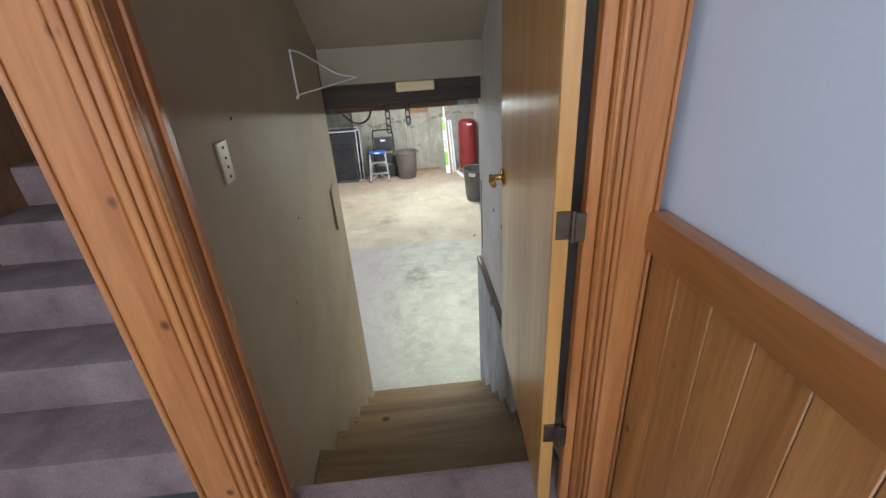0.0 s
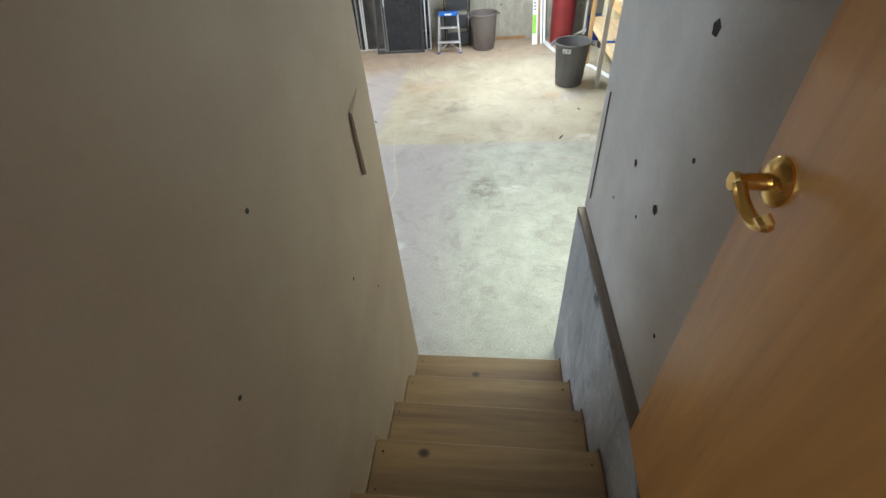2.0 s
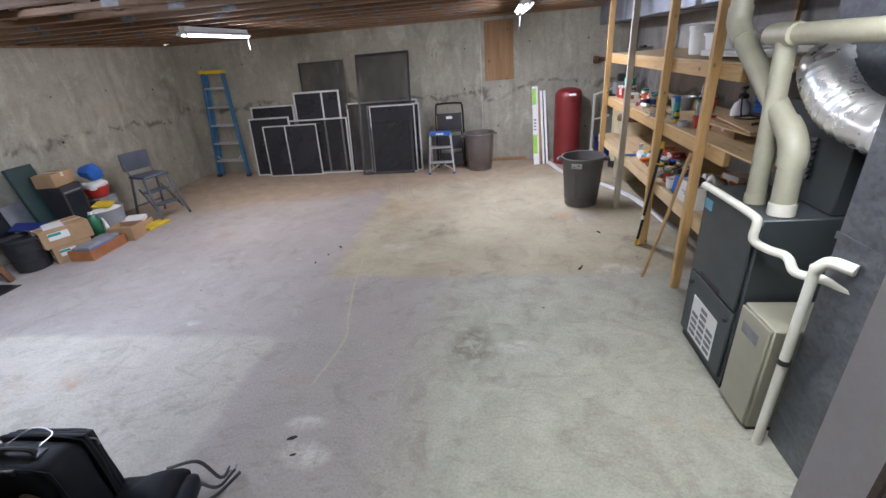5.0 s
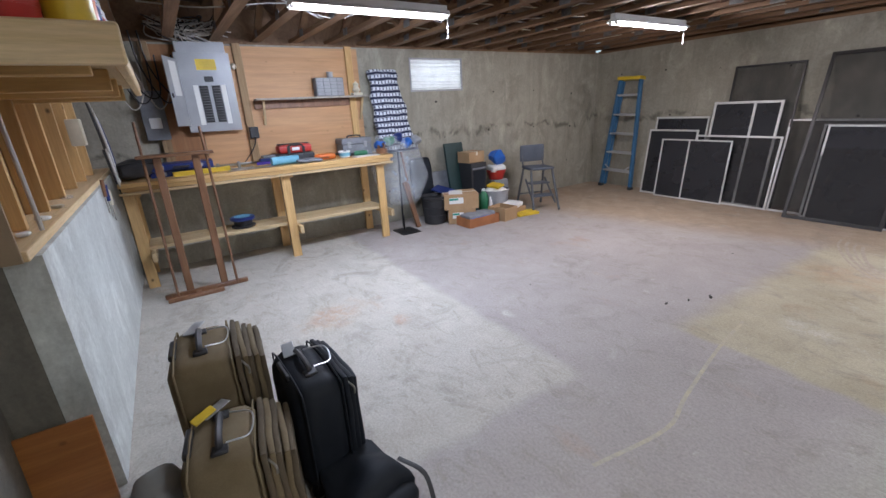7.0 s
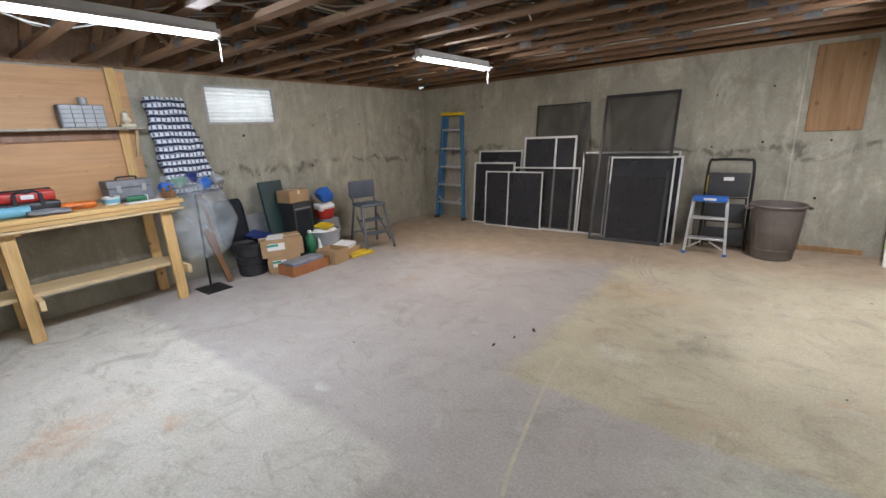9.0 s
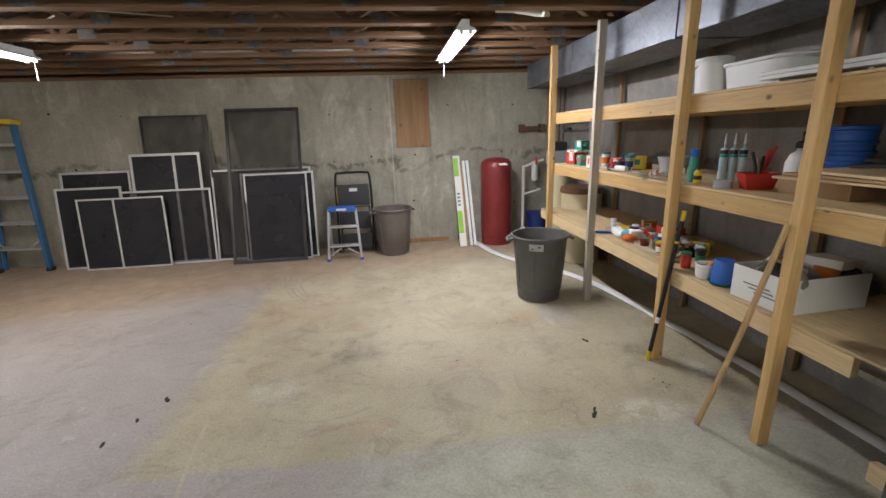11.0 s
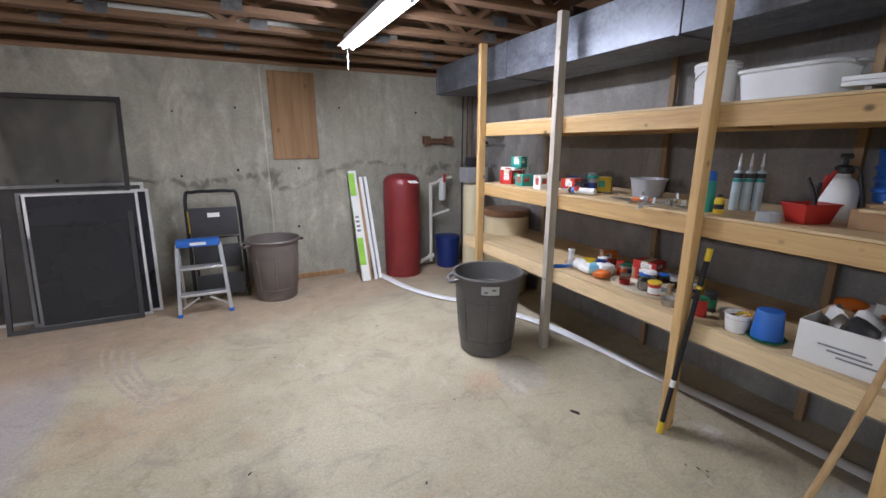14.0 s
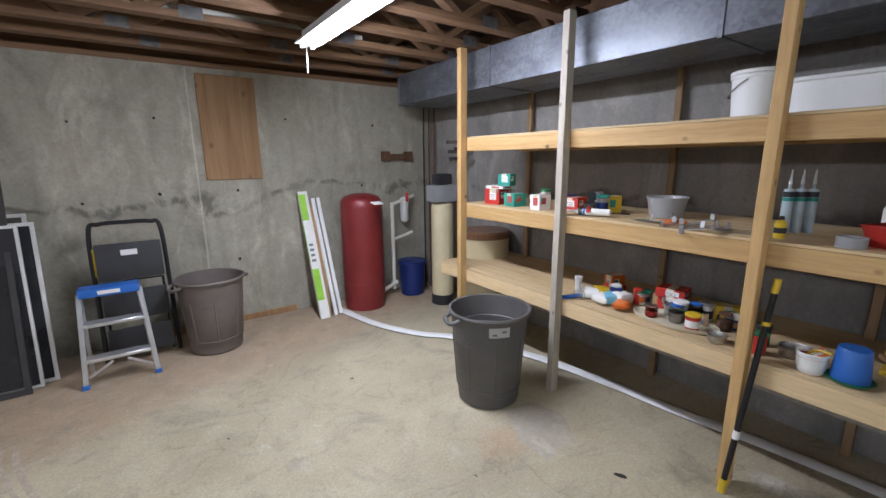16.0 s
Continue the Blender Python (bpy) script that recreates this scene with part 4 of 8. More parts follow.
def carton(name, x, y, z, w, d, h, turn, material, label, print_=None, category="box", flaps=False):
    """A closed or open carton with a printed face."""
    c = thing(name, pose(x, y, z + 0.001, 0, 0, turn), label, category)
    if flaps:
        t = 0.004
        bm = bmesh.new()
        box(bm, -w / 2, w / 2, -d / 2, d / 2, 0, t)
        for a in ((-w / 2, -w / 2 + t, -d / 2, d / 2), (w / 2 - t, w / 2, -d / 2, d / 2), (-w / 2 + t, w / 2 - t, -d / 2, -d / 2 + t), (-w / 2 + t, w / 2 - t, d / 2 - t, d / 2)):
            box(bm, *a, t, h)
        part("body", bm, material, c, smooth=False)
    else:
        part("body", B(-w / 2, w / 2, -d / 2, d / 2, 0, h, soft=0.002), material, c)
        part("tape", B(-w / 2 - 0.0005, w / 2 + 0.0005, -0.02, 0.02, h - 0.05, h + 0.0006), M_IVORY, c)
    if print_:
        part("label", B(-w * 0.36, w * 0.05, -d / 2 - 0.0015, -d / 2 - 0.0002, h * 0.40, h * 0.8), print_, c)
        part("label", B(-w / 2 - 0.0015, -w / 2 - 0.0002, -d * 0.3, d * 0.15, h * 0.30, h * 0.8), print_, c)
        part("label", B(-w * 0.36, -w * 0.10, -d / 2 - 0.0022, -d / 2 - 0.0017, h * 0.62, h * 0.76), M_TEAL, c)
        for k in range(3):
            part("print_line", B(-w / 2 - 0.0022, -w / 2 - 0.0016, -d * 0.22, d * (0.05 + 0.07 * k), h * (0.34 + 0.13 * k), h * (0.38 + 0.13 * k)), M_INK, c)
    return c


def pot(name, x, y, z, r0, r1, h, material, label, category="bucket", lid=None, band=None, bail=False, seg=28, t=0.003):
    """An open tapered vessel with a rolled rim, or a lidded one."""
    c = thing(name, pose(x, y, z + 0.001), label, category)
    prof = [(r0 * 0.93, 0), (r0, 0.006), (r0 + (r1 - r0) * 0.9, h * 0.93), (r1 + 0.004, h * 0.935), (r1 + 0.005, h), (r1, h + 0.002)]
    if lid is None:
        prof += [(r1 - t, h - 0.003), (r0 - t, 0.012), (0.002, 0.010)]
    part("body", L(prof, seg=seg), material, c)
    if lid:
        part("lid", L([(r1 + 0.003, h + 0.0025), (r1 + 0.006, h + 0.006), (r1 + 0.005, h + 0.018), (r1 - 0.004, h + 0.022), (0.002, h + 0.022)], seg=seg), lid, c, "screw-on lid")
    if band:
        rb = lambda f: r0 + (r1 - r0) * f + 0.0012
        part("label", L([(rb(.25), h * .25), (rb(.75), h * .75), (rb(.75) - 0.001, h * .751), (rb(.25) - .001, h * .249)], seg=seg), band, c, "printed paper label")
    if bail:
        part("bail", T([(r1 + 0.006, 0, h - 0.02), (r1 * 0.9, r1 * 0.5, h - r1 * 0.5), (0, r1 + 0.012, h - r1 * 0.85), (-r1 * 0.9, r1 * 0.5, h - r1 * 0.5), (-r1 - 0.006, 0, h - 0.02)], 0.003, 6, 5), M_STEEL, c, "wire carrying handle")
    return c


def jar(x, y, z, r, h, lid, fill, label):
    c = thing("jar", pose(x, y, z + 0.001), label, "jar", "jars on the lower shelf")
    part("glass", L([(r * .9, 0), (r, 0.008), (r, h * .78), (r * .8, h * .88), (r * .8, h * .9)], seg=20), M_GLASSJAR, c)
    part("filling", L([(r * .84, 0.004), (r * .9, 0.012), (r * .9, h * .55), (r * .4, h * .62), (0.001, h * .6)], seg=14), fill, c, "mixed screws and small parts")
    part("lid", L([(r * .84, h * .9), (r * .88, h * .905), (r * .88, h * .99), (r * .8, h), (0.001, h)], seg=20), lid, c)
    return c


def caulk(m, body, band, label, group=""):
    c = thing("caulk_tube", m, label, "caulk tube", group)
    part("barrel", L([(0.023, 0), (0.0245, 0.003), (0.0245, 0.205), (0.02, 0.212), (0.008, 0.214), (0.007, 0.235)], seg=18), body, c)
    part("nozzle", L([(0.007, 0.2355), (0.009, 0.238), (0.008, 0.25), (0.003, 0.305), (0.001, 0.306)], seg=12), M_WHITE, c)
    part("band", L([(0.025, 0.175), (0.0252, 0.2), (0.0246, 0.2005), (0.0246, 0.1745)], seg=18), M_BLACK, c, "black printed band")
    part("band", L([(0.025, 0.155), (0.0252, 0.172), (0.0246, 0.1725), (0.0246, 0.1545)], seg=18), band, c)
    return c


# top shelf
tub = thing("storage_tub", pose(1.80, 3.56, Z3 + 0.001, 0, 0, 2), "long white plastic tub with rounded corners and a rolled rim", "tub")
bm = bmesh.new()
rings = []
for w, d, z in ((0.10, 0.17, 0.0), (0.112, 0.182, 0.006), (0.128, 0.198, 0.135), (0.138, 0.208, 0.14), (0.14, 0.21, 0.152), (0.134, 0.204, 0.155), (0.122, 0.192, 0.14), (0.104, 0.174, 0.012)):
    ring = []
    for k in range(40):
        a = 2 * math.pi * k / 40
        c, sn_ = math.cos(a), math.sin(a)
        f = (abs(c) ** 5 + abs(sn_) ** 5) ** -0.2
        ring.append(bm.verts.new((w * c * f, d * sn_ * f, z)))
    rings.append(ring)
for a, b in zip(rings, rings[1:]):
    for k in range(40):
        bm.faces.new((a[k], a[(k + 1) % 40], b[(k + 1) % 40], b[k]))
bm.faces.new(rings[0][::-1])
bm.faces.new(rings[-1])
part("body", bm, M_WHITE, tub)
for s_ in (-1, 1):
    part("grip", B(-0.045, 0.045, s_ * 0.225 - 0.018, s_ * 0.225 + 0.018, 0.142, 0.153, soft=0.005), M_WHITE, tub)
pot("pail", 1.72, 3.87, Z3, 0.085, 0.098, 0.19, M_WHITE, "white plastic pail with a lid on the top shelf", "pail", lid=M_WHITE, bail=True)
tray = thing("tray", pose(1.70, 3.03, Z3 + 0.019, 0, 0, 4) @ Matrix.Diagonal((0.9, 0.9, 0.6, 1)), "stack of two white plastic trays on the top shelf", "tray")
for k in range(2):
    bm = bmesh.new()
    z = k * 0.03
    box(bm, -0.22, 0.22, -0.26, 0.26, z, z + 0.005)
    for a in ((-0.235, -0.22, -0.275, 0.275), (0.22, 0.235, -0.275, 0.275), (-0.22, 0.22, -0.275, -0.26), (-0.22, 0.22, 0.26, 0.275)):
        box(bm, *a, z, z + 0.028, soft=0.003)
    part("shell", bm, M_WHITE, tray)
for s in (-1, 1):
    part("foot", B(-0.2, 0.2, s * 0.2 - 0.012, s * 0.2 + 0.012, -0.03, -0.001, soft=0.003), M_WHITE, tray)

# middle shelf
carton("carton", 1.60, 5.42, Z2, 0.16, 0.13, 0.115, 12, M_RED, "small red and white printed carton", M_PAPER)
carton("carton", 1.58, 5.22, Z2, 0.11, 0.12, 0.09, -8, M_TEAL, "small teal and red printed carton", M_RED)
carton("carton", 1.59, 5.38, Z2 + 0.117, 0.15, 0.17, 0.02, 5, M_PAPER, "flat white printed carton lying on others", M_RED)
carton("carton", 1.60, 5.33, Z2 + 0.139, 0.09, 0.10, 0.085, 18, M_TEAL, "teal carton with a red band on top of a stack", M_PAPER)
carton("carton", 1.54, 4.95, Z2, 0.10, 0.09, 0.10, -5, M_PAPER, "white and red carton standing on the shelf", M_RED)
carton("carton", 1.72, 4.82, Z2, 0.13, 0.12, 0.08, 10, M_RED, "red carton with white lettering bars", M_PAPER)
# dark tools and a reel
tl = thing("power_tool", pose(1.62, 4.62, Z2 + 0.001, 0, 0, 30), "black hand-held power tool lying on the shelf", "power tool")
part("body", crumple(B(-0.10, 0.08, -0.035, 0.035, 0.0, 0.07, soft=0.02), 0.004, 20), M_BLACK, tl)
part("handle", B(0.02, 0.065, -0.022, 0.022, 0.071, 0.13, soft=0.012), M_BLACK, tl)
part("nose", R((-0.1, 0, 0.035), (-0.16, 0, 0.035), 0.02, 0.012), M_RED, tl)
caulk(pose(1.55, 4.44, Z2 + 0.026, 90, 0, 196), M_WHITE, M_BLUE, "white and blue caulk tube lying on its side")
kn = thing("putty_knife", pose(1.56, 4.16, Z2 + 0.001, 0, 0, 12), "orange-handled putty knife lying on the shelf", "knife")
part("handle", B(-0.018, 0.018, -0.12, 0.0, 0.0, 0.022, soft=0.008), M_ORANGE, kn)
part("blade", B(-0.03, 0.03, 0.0, 0.12, 0.008, 0.0095), M_STEEL, kn)
gun = thing("caulk_gun", pose(1.55, 4.55, Z2 + 0.002, 0, 0, -160), "black steel caulking gun lying on its side", "caulk gun")
part("rod", R((0, -0.10, 0.02), (0, 0.20, 0.02), 0.004), M_BLACKMETAL, gun)
part("cradle", B(-0.028, 0.028, 0.0, 0.012, 0.0, 0.05, soft=0.004), M_BLACKMETAL, gun)
part("trigger", B(-0.06, 0.0, -0.012, 0.0, 0.0, 0.014, soft=0.004), M_BLACKMETAL, gun)
bw = pot("bowl", 1.80, 4.255, Z2, 0.11, 0.138, 0.155, M_PANEL, "grey plastic bowl holding offcuts and brushes", "bowl")
for k in range(5):
    a = k * 1.3
    part("offcut", box(bmesh.new(), -0.012, 0.012, -0.01, 0.01, 0, 0.13, soft=0.003, m=pose(0.04 * math.cos(a), 0.04 * math.sin(a), 0.03, 25 * math.sin(a), 30 * math.cos(a), 20 * k)), M_PALE["z"] if k % 2 else M_PAPER, bw)
# heap of bright cutlery-like trowels and brackets
for k in range(14):
    br = thing("bracket", pose(1.53 + 0.09 * math.sin(k * 2.1), 3.82 + 0.023 * k, Z2 + 0.002 + 0.007 * (k % 4), 5 * (k % 3), 4 * (k % 2), 37 * k), "loose bright metal bracket in a heap on the shelf", "bracket", "loose brackets")
    part("strip", B(-0.010, 0.010, -0.075, 0.075, 0, 0.003, soft=0.001), M_ALU if k % 3 else M_STEEL, br)
    part("turned_end", B(-0.010, 0.010, 0.072, 0.075, 0.003, 0.03, soft=0.001), M_ALU if k % 3 else M_STEEL, br)
for k in range(3):
    caulk(pose(1.712 + 0.033 * k, 3.688 - 0.033 * k, Z2 + 0.001, 0, 0, 15 * k), M_CAULK, M_TEAL, "grey and white caulk tube standing upright", "row of caulk tubes")
sp = thing("spray_can", pose(1.545, 3.712, Z2 + 0.001), "blue-capped spray can standing on the shelf", "spray can")
part("can", L([(0.03, 0), (0.033, 0.003), (0.033, 0.185), (0.028, 0.198), (0.024, 0.2)], seg=20), M_TEAL, sp)
part("cap", L([(0.029, 0.2005), (0.03, 0.203), (0.028, 0.255), (0.02, 0.262), (0.001, 0.263)], seg=20), M_BLUE, sp)
ta = thing("bottle", pose(1.53, 3.65, Z2 + 0.001), "small yellow and black glue bottle", "bottle")
part("body", L([(0.026, 0), (0.028, 0.004), (0.028, 0.085), (0.014, 0.1), (0.012, 0.103)], seg=18), M_YELLOW, ta)
part("cap", L([(0.014, 0.1035), (0.014, 0.12), (0.005, 0.125), (0.001, 0.125)], seg=14), M_BLACK, ta)
part("label", L([(0.0285, 0.03), (0.0288, 0.06), (0.0281, 0.0605), (0.0281, 0.0295)], seg=18), M_BLACK, ta)


def tape_roll(x, y, z, r, w, material, label):
    return solid("tape_roll", L([(r * .62, 0), (r, 0.001), (r, w), (r * .62, w + 0.0005), (r * .6, w * .5)], seg=28), material, label, "tape", m=pose(x, y, z + 0.001))


tape_roll(1.505, 3.425, Z2, 0.06, 0.055, M_PANEL, "roll of grey duct tape lying flat")
rb = thing("storage_bin", pose(1.615, 3.335, Z2 + 0.001, 0, 0, -21) @ Matrix.Diagonal((0.76, 0.5, 0.76, 1)), "red open plastic bin with hand tools in it", "bin")
bm = bmesh.new()
r = []
for (w, d, z) in ((0.075, 0.085, 0.0), (0.10, 0.115, 0.10), (0.108, 0.122, 0.10), (0.108, 0.122, 0.108), (0.097, 0.112, 0.108), (0.072, 0.082, 0.006)):
    r.append([bm.verts.new((sx * w, sy * d, z)) for sx, sy in ((-1, -1), (1, -1), (1, 1), (-1, 1))])
for a, b in zip(r, r[1:]):
    for k in range(4):
        bm.faces.new((a[k], a[(k + 1) % 4], b[(k + 1) % 4], b[k]))
bm.faces.new(r[0][::-1])
bm.faces.new(r[-1])
part("body", bm, M_RED, rb, smooth=False)
for k, (mat, ln) in enumerate(((M_RED, 0.26), (M_RED, 0.24), (M_BLACK, 0.2), (M_STEEL, 0.18), (M_BLACK, 0.22))):
    part("tool", T([(0.02 - 0.02 * k, 0.06 - 0.03 * k, 0.02), (0.04 - 0.02 * k, 0.03 - 0.03 * k, 0.12), (0.07 - 0.03 * k, -0.05 + 0.01 * k, 0.02 + ln)], 0.011, 8, 4), mat, rb, "tool handle standing in the bin")
carton("carton", 1.735, 3.04, Z2, 0.25, 0.33, 0.075, 0, M_CARD, "flat brown carton on the middle shelf")
for k in range(3):
    solid("board_offcut", B(-0.15, 0.15, -0.28, 0.28, 0, 0.012, soft=0.003), M_PALE["y"] if k != 1 else M_CARD, "thin board offcut stacked on the middle shelf", "board", m=pose(1.68 + 0.015 * k, 2.88 - 0.03 * k, Z2 + 0.078 + 0.014 * k, 0, 0, 5 - 6 * k), group="stacked offcuts")
carton("carton", 1.97, 3.17, Z2, 0.20, 0.20, 0.075, 0, M_CARD, "flat brown carton under the blue jug")
bb = pot("water_jug", 1.95, 3.185, Z2 + 0.078, 0.078, 0.084, 0.20, M_BLUE, "bright blue ribbed plastic water jug at the back of the shelf", "jug", lid=M_BLUE)
for z in (0.04, 0.085, 0.13):
    part("rib", L([(0.079 + 0.03 * z, z), (0.087 + 0.03 * z, z + 0.008), (0.087 + 0.03 * z, z + 0.016), (0.079 + 0.03 * z, z + 0.024)], seg=28), M_BLUE, bb)
sd = thing("garden_sprayer", pose(1.86, 3.345, Z2 + 0.001, 0, 0, 40) @ Matrix.Diagonal((0.72, 0.72, 0.90, 1)), "white pump sprayer with a black top and hose", "sprayer")
part("tank", L([(0.08, 0), (0.088, 0.008), (0.09, 0.13), (0.07, 0.18), (0.035, 0.20), (0.033, 0.215)], seg=26), M_WHITE, sd)
part("collar", L([(0.04, 0.2155), (0.046, 0.22), (0.046, 0.245), (0.03, 0.255), (0.001, 0.256)], seg=20), M_BLACK, sd)
part("plunger", R((0, 0, 0.25), (0, 0, 0.29), 0.012), M_BLACK, sd)
part("grip", R((-0.055, 0, 0.297), (0.055, 0, 0.297), 0.013), M_BLACK, sd)
part("hose", T([(-0.045, 0, 0.23), (-0.10, -0.03, 0.24), (-0.13, -0.06, 0.12), (-0.11, -0.09, 0.03), (-0.02, -0.12, 0.02)], 0.008, 8, 5), M_BLACK, sd)
solid("cord_coil", T([(0.0, 0.0, 0.0), (0.12, 0.05, 0.01), (0.1, 0.18, 0.02), (-0.03, 0.16, 0.02), (-0.02, 0.02, 0.03), (0.11, 0.06, 0.03), (0.08, 0.2, 0.04)], 0.007, 6, 6), M_BLACK, "coiled black power cord on the shelf", "cord", m=pose(1.62, 2.72, Z2 + 0.125))

# lower shelf
bt = pot("squeeze_bottle", 1.60, 4.66, Z1, 0.024, 0.026, 0.14, M_WHITE, "clear-white squeeze bottle with a nozzle", "bottle", lid=M_WHITE)
for k in range(7):
    x, y = 1.56 + 0.035 * (k % 3), 4.60 - 0.045 * k
    bg = solid("parts_bag", crumple(dense_box(-0.05, 0.05, -0.045, 0.045, 0, 0.05 + 0.012 * (k % 3), 3, 0.02), 0.012, 14, k), (M_POLY, M_WHITE, M_YELLOW, M_PAPER, M_CYAN, M_PAPER, M_ORANGE)[k], "small crumpled bag of hardware on the lower shelf", "bag", m=pose(x, y, Z1 + 0.008, 0, 0, 33 * k), group="hardware bags")
solid("scraper", B(-0.02, 0.02, -0.07, 0.07, 0, 0.018, soft=0.006), M_BLUE, "blue plastic scraper on the shelf edge", "scraper", m=pose(1.51, 4.64, Z1 + 0.001, 0, 0, 70))
pot("tin", 1.67, 4.44, Z1, 0.034, 0.034, 0.12, M_PAPER, "white paper-labelled tin with a plastic lid", "tin", lid=M_WHITE, band=M_CARD)
pot("tin", 1.72, 4.33, Z1, 0.03, 0.03, 0.11, M_RED, "narrow red tin standing behind the jars", "tin", lid=M_RED)
sb = solid("oval_tray", L([(0.15, 0), (0.165, 0.003), (0.175, 0.022), (0.168, 0.022), (0.158, 0.006), (0.002, 0.004)], seg=34, squash=(0.62, 1.25)), M_IVORY, "oval ivory plastic tray holding jars", "tray", m=pose(1.60, 4.06, Z1 + 0.001))
jar(1.58, 4.17, Z1 + 0.006, 0.042, 0.085, M_STEEL, M_RED, "squat glass jar of small hardware with a metal lid")
jar(1.60, 4.05, Z1 + 0.006, 0.046, 0.13, M_BLUE, M_STEEL, "clear jar of screws with a bright blue lid")
jar(1.70, 4.00, Z1 + 0.006, 0.046, 0.13, M_BLUE, M_RUST, "clear jar of nails with a dark blue lid")
jar(1.68, 4.12, Z1 + 0.006, 0.04, 0.12, M_WHITE, M_PAPER, "clear jar with a white lid")
jar(1.70, 3.86, Z1 + 0.001, 0.046, 0.12, M_RUST, M_RUST, "dark jar of rusty hardware")
pot("tub", 1.56, 3.95, Z1 + 0.006, 0.044, 0.044, 0.095, M_RED, "red plastic tub with a yellow lid", "tub", lid=M_YELLOW, band=M_PAPER)
carton("carton", 1.76, 4.15, Z1 + 0.09, 0.12, 0.15, 0.05, 10, M_RED, "red and white carton resting on jars", M_PAPER)
carton("carton", 1.80, 4.17, Z1, 0.14, 0.16, 0.088, 4, M_CARD, "brown carton behind the jars")
pot("tin", 1.52, 3.82, Z1, 0.052, 0.052, 0.05, M_STEEL, "open shallow steel tin", "tin")
pot("tin", 1.53, 3.66, Z1, 0.036, 0.036, 0.115, M_RED, "red coffee tin with a green lid", "tin", lid=M_GREEN, band=M_RED)
pot("tin", 1.64, 3.68, Z1, 0.035, 0.035, 0.12, M_BLACK, "dark tin with a green band", "tin", lid=M_BLACK, band=M_GREEN)
pot("jar_lid_stack", 1.62, 3.56, Z1, 0.05, 0.05, 0.045, M_STEEL, "stack of steel jar lids", "lids")
wt = pot("tub", 1.51, 3.475, Z1, 0.058, 0.068, 0.115, M_WHITE, "white plastic tub with red lettering bars, full of brushes", "tub", band=M_PAPER)
for k in range(3):
    part("stripe", L([(0.0612 + 0.002 * k, 0.045 + 0.018 * k), (0.0622 + 0.002 * k, 0.052 + 0.018 * k), (0.060 + 0.002 * k, 0.0521 + 0.018 * k)], seg=28), M_RED, wt)
for k in range(4):
    part("brush_handle", T([(0.02 - 0.015 * k, 0.03, 0.06), (0.01, 0.0 - 0.02 * k, 0.12), (-0.02 + 0.02 * k, -0.08 + 0.02 * k, 0.135)], 0.007, 6, 3), (M_YELLOW, M_PALE["z"], M_PAPER, M_ORANGE)[k], wt)
gl = pot("dish", 1.53, 3.36, Z1, 0.085, 0.095, 0.018, M_GREEN, "green plastic saucer under a blue cup", "dish")
solid("cup", L([(0.078, 0), (0.079, 0.014), (0.066, 0.165), (0.062, 0.17), (0.002, 0.17)], seg=28), M_BLUE, "upturned bright blue plastic cup in a green saucer", "cup", m=pose(1.53, 3.36, Z1 + 0.013))
for k in range(4):
    solid("sanding_pad", B(-0.05, 0.05, -0.035, 0.035, 0, 0.02, soft=0.003), (M_YELLOW, M_STEEL, M_CARD, M_YELLOW)[k], "small pad in a stack behind the saucer", "pad", m=pose(1.74, 3.27 - 0.02 * (k % 2), Z1 + 0.001 + 0.022 * k, 0, 0, 14 * k), group="stacked pads")
wb = carton("carton", 1.69, 3.09, Z1, 0.44, 0.30, 0.165, 3, M_PAPER, "white archive carton without its lid, full of tools and cords", None, "box", True)
for k in range(11):
    a = k * 0.9
    it = part("tool", crumple(dense_box(-0.04, 0.04, -0.045, 0.045, -0.02, 0.05, 2, 0.02), 0.02, 16, k), (M_BLACK, M_ORANGE, M_PAPER, M_STEEL, M_BLACK, M_CARD, M_WHITE)[k % 7], wb)
    it.matrix_local = pose(0.17 * math.cos(a), 0.10 * math.sin(a * 1.7), 0.145, 30 * math.sin(k), 40 * math.cos(k), 50 * k)
for k in range(3):
    part("print_line", B(-0.224, -0.2216, -0.10 + 0.02 * k, 0.02 + 0.03 * k, 0.05 + 0.018 * k, 0.056 + 0.018 * k), M_INK, wb)
solid("paper_stack", crumple(dense_box(-0.14, 0.14, -0.11, 0.11, 0, 0.05, 3), 0.006, 9, 3), M_PAPER, "loose stack of white papers on the carton", "papers", m=pose(1.80, 3.04, Z1 + 0.185, 0, 6, 15) @ Matrix.Diagonal((0.6, 0.7, 0.8, 1)))
solid("glove", crumple(dense_box(-0.05, 0.05, -0.06, 0.06, 0, 0.08, 4, 0.03), 0.02, 12, 5), M_BLACK, "crumpled black work glove behind the carton", "glove", m=pose(2.0, 3.05, Z1 + 0.02))

# keep the small goods to their true size
for ob in list(scene.objects):
    if ob.parent is None and ob.get("category") and 1.45 < ob.location.x < 2.2 and 2.5 < ob.location.y < 5.4 and 0.6 < ob.location.z < 1.5:
        if ob.name.startswith("caulk_tube"):
            ob.scale = (0.84, 0.84, 0.9)
        elif ob.name.split(".")[0] in ("spray_can", "bottle", "tin", "tub", "cup", "dish", "jar", "bowl", "squeeze_bottle", "tape_roll"):
            ob.scale = (0.76, 0.76, 0.74)

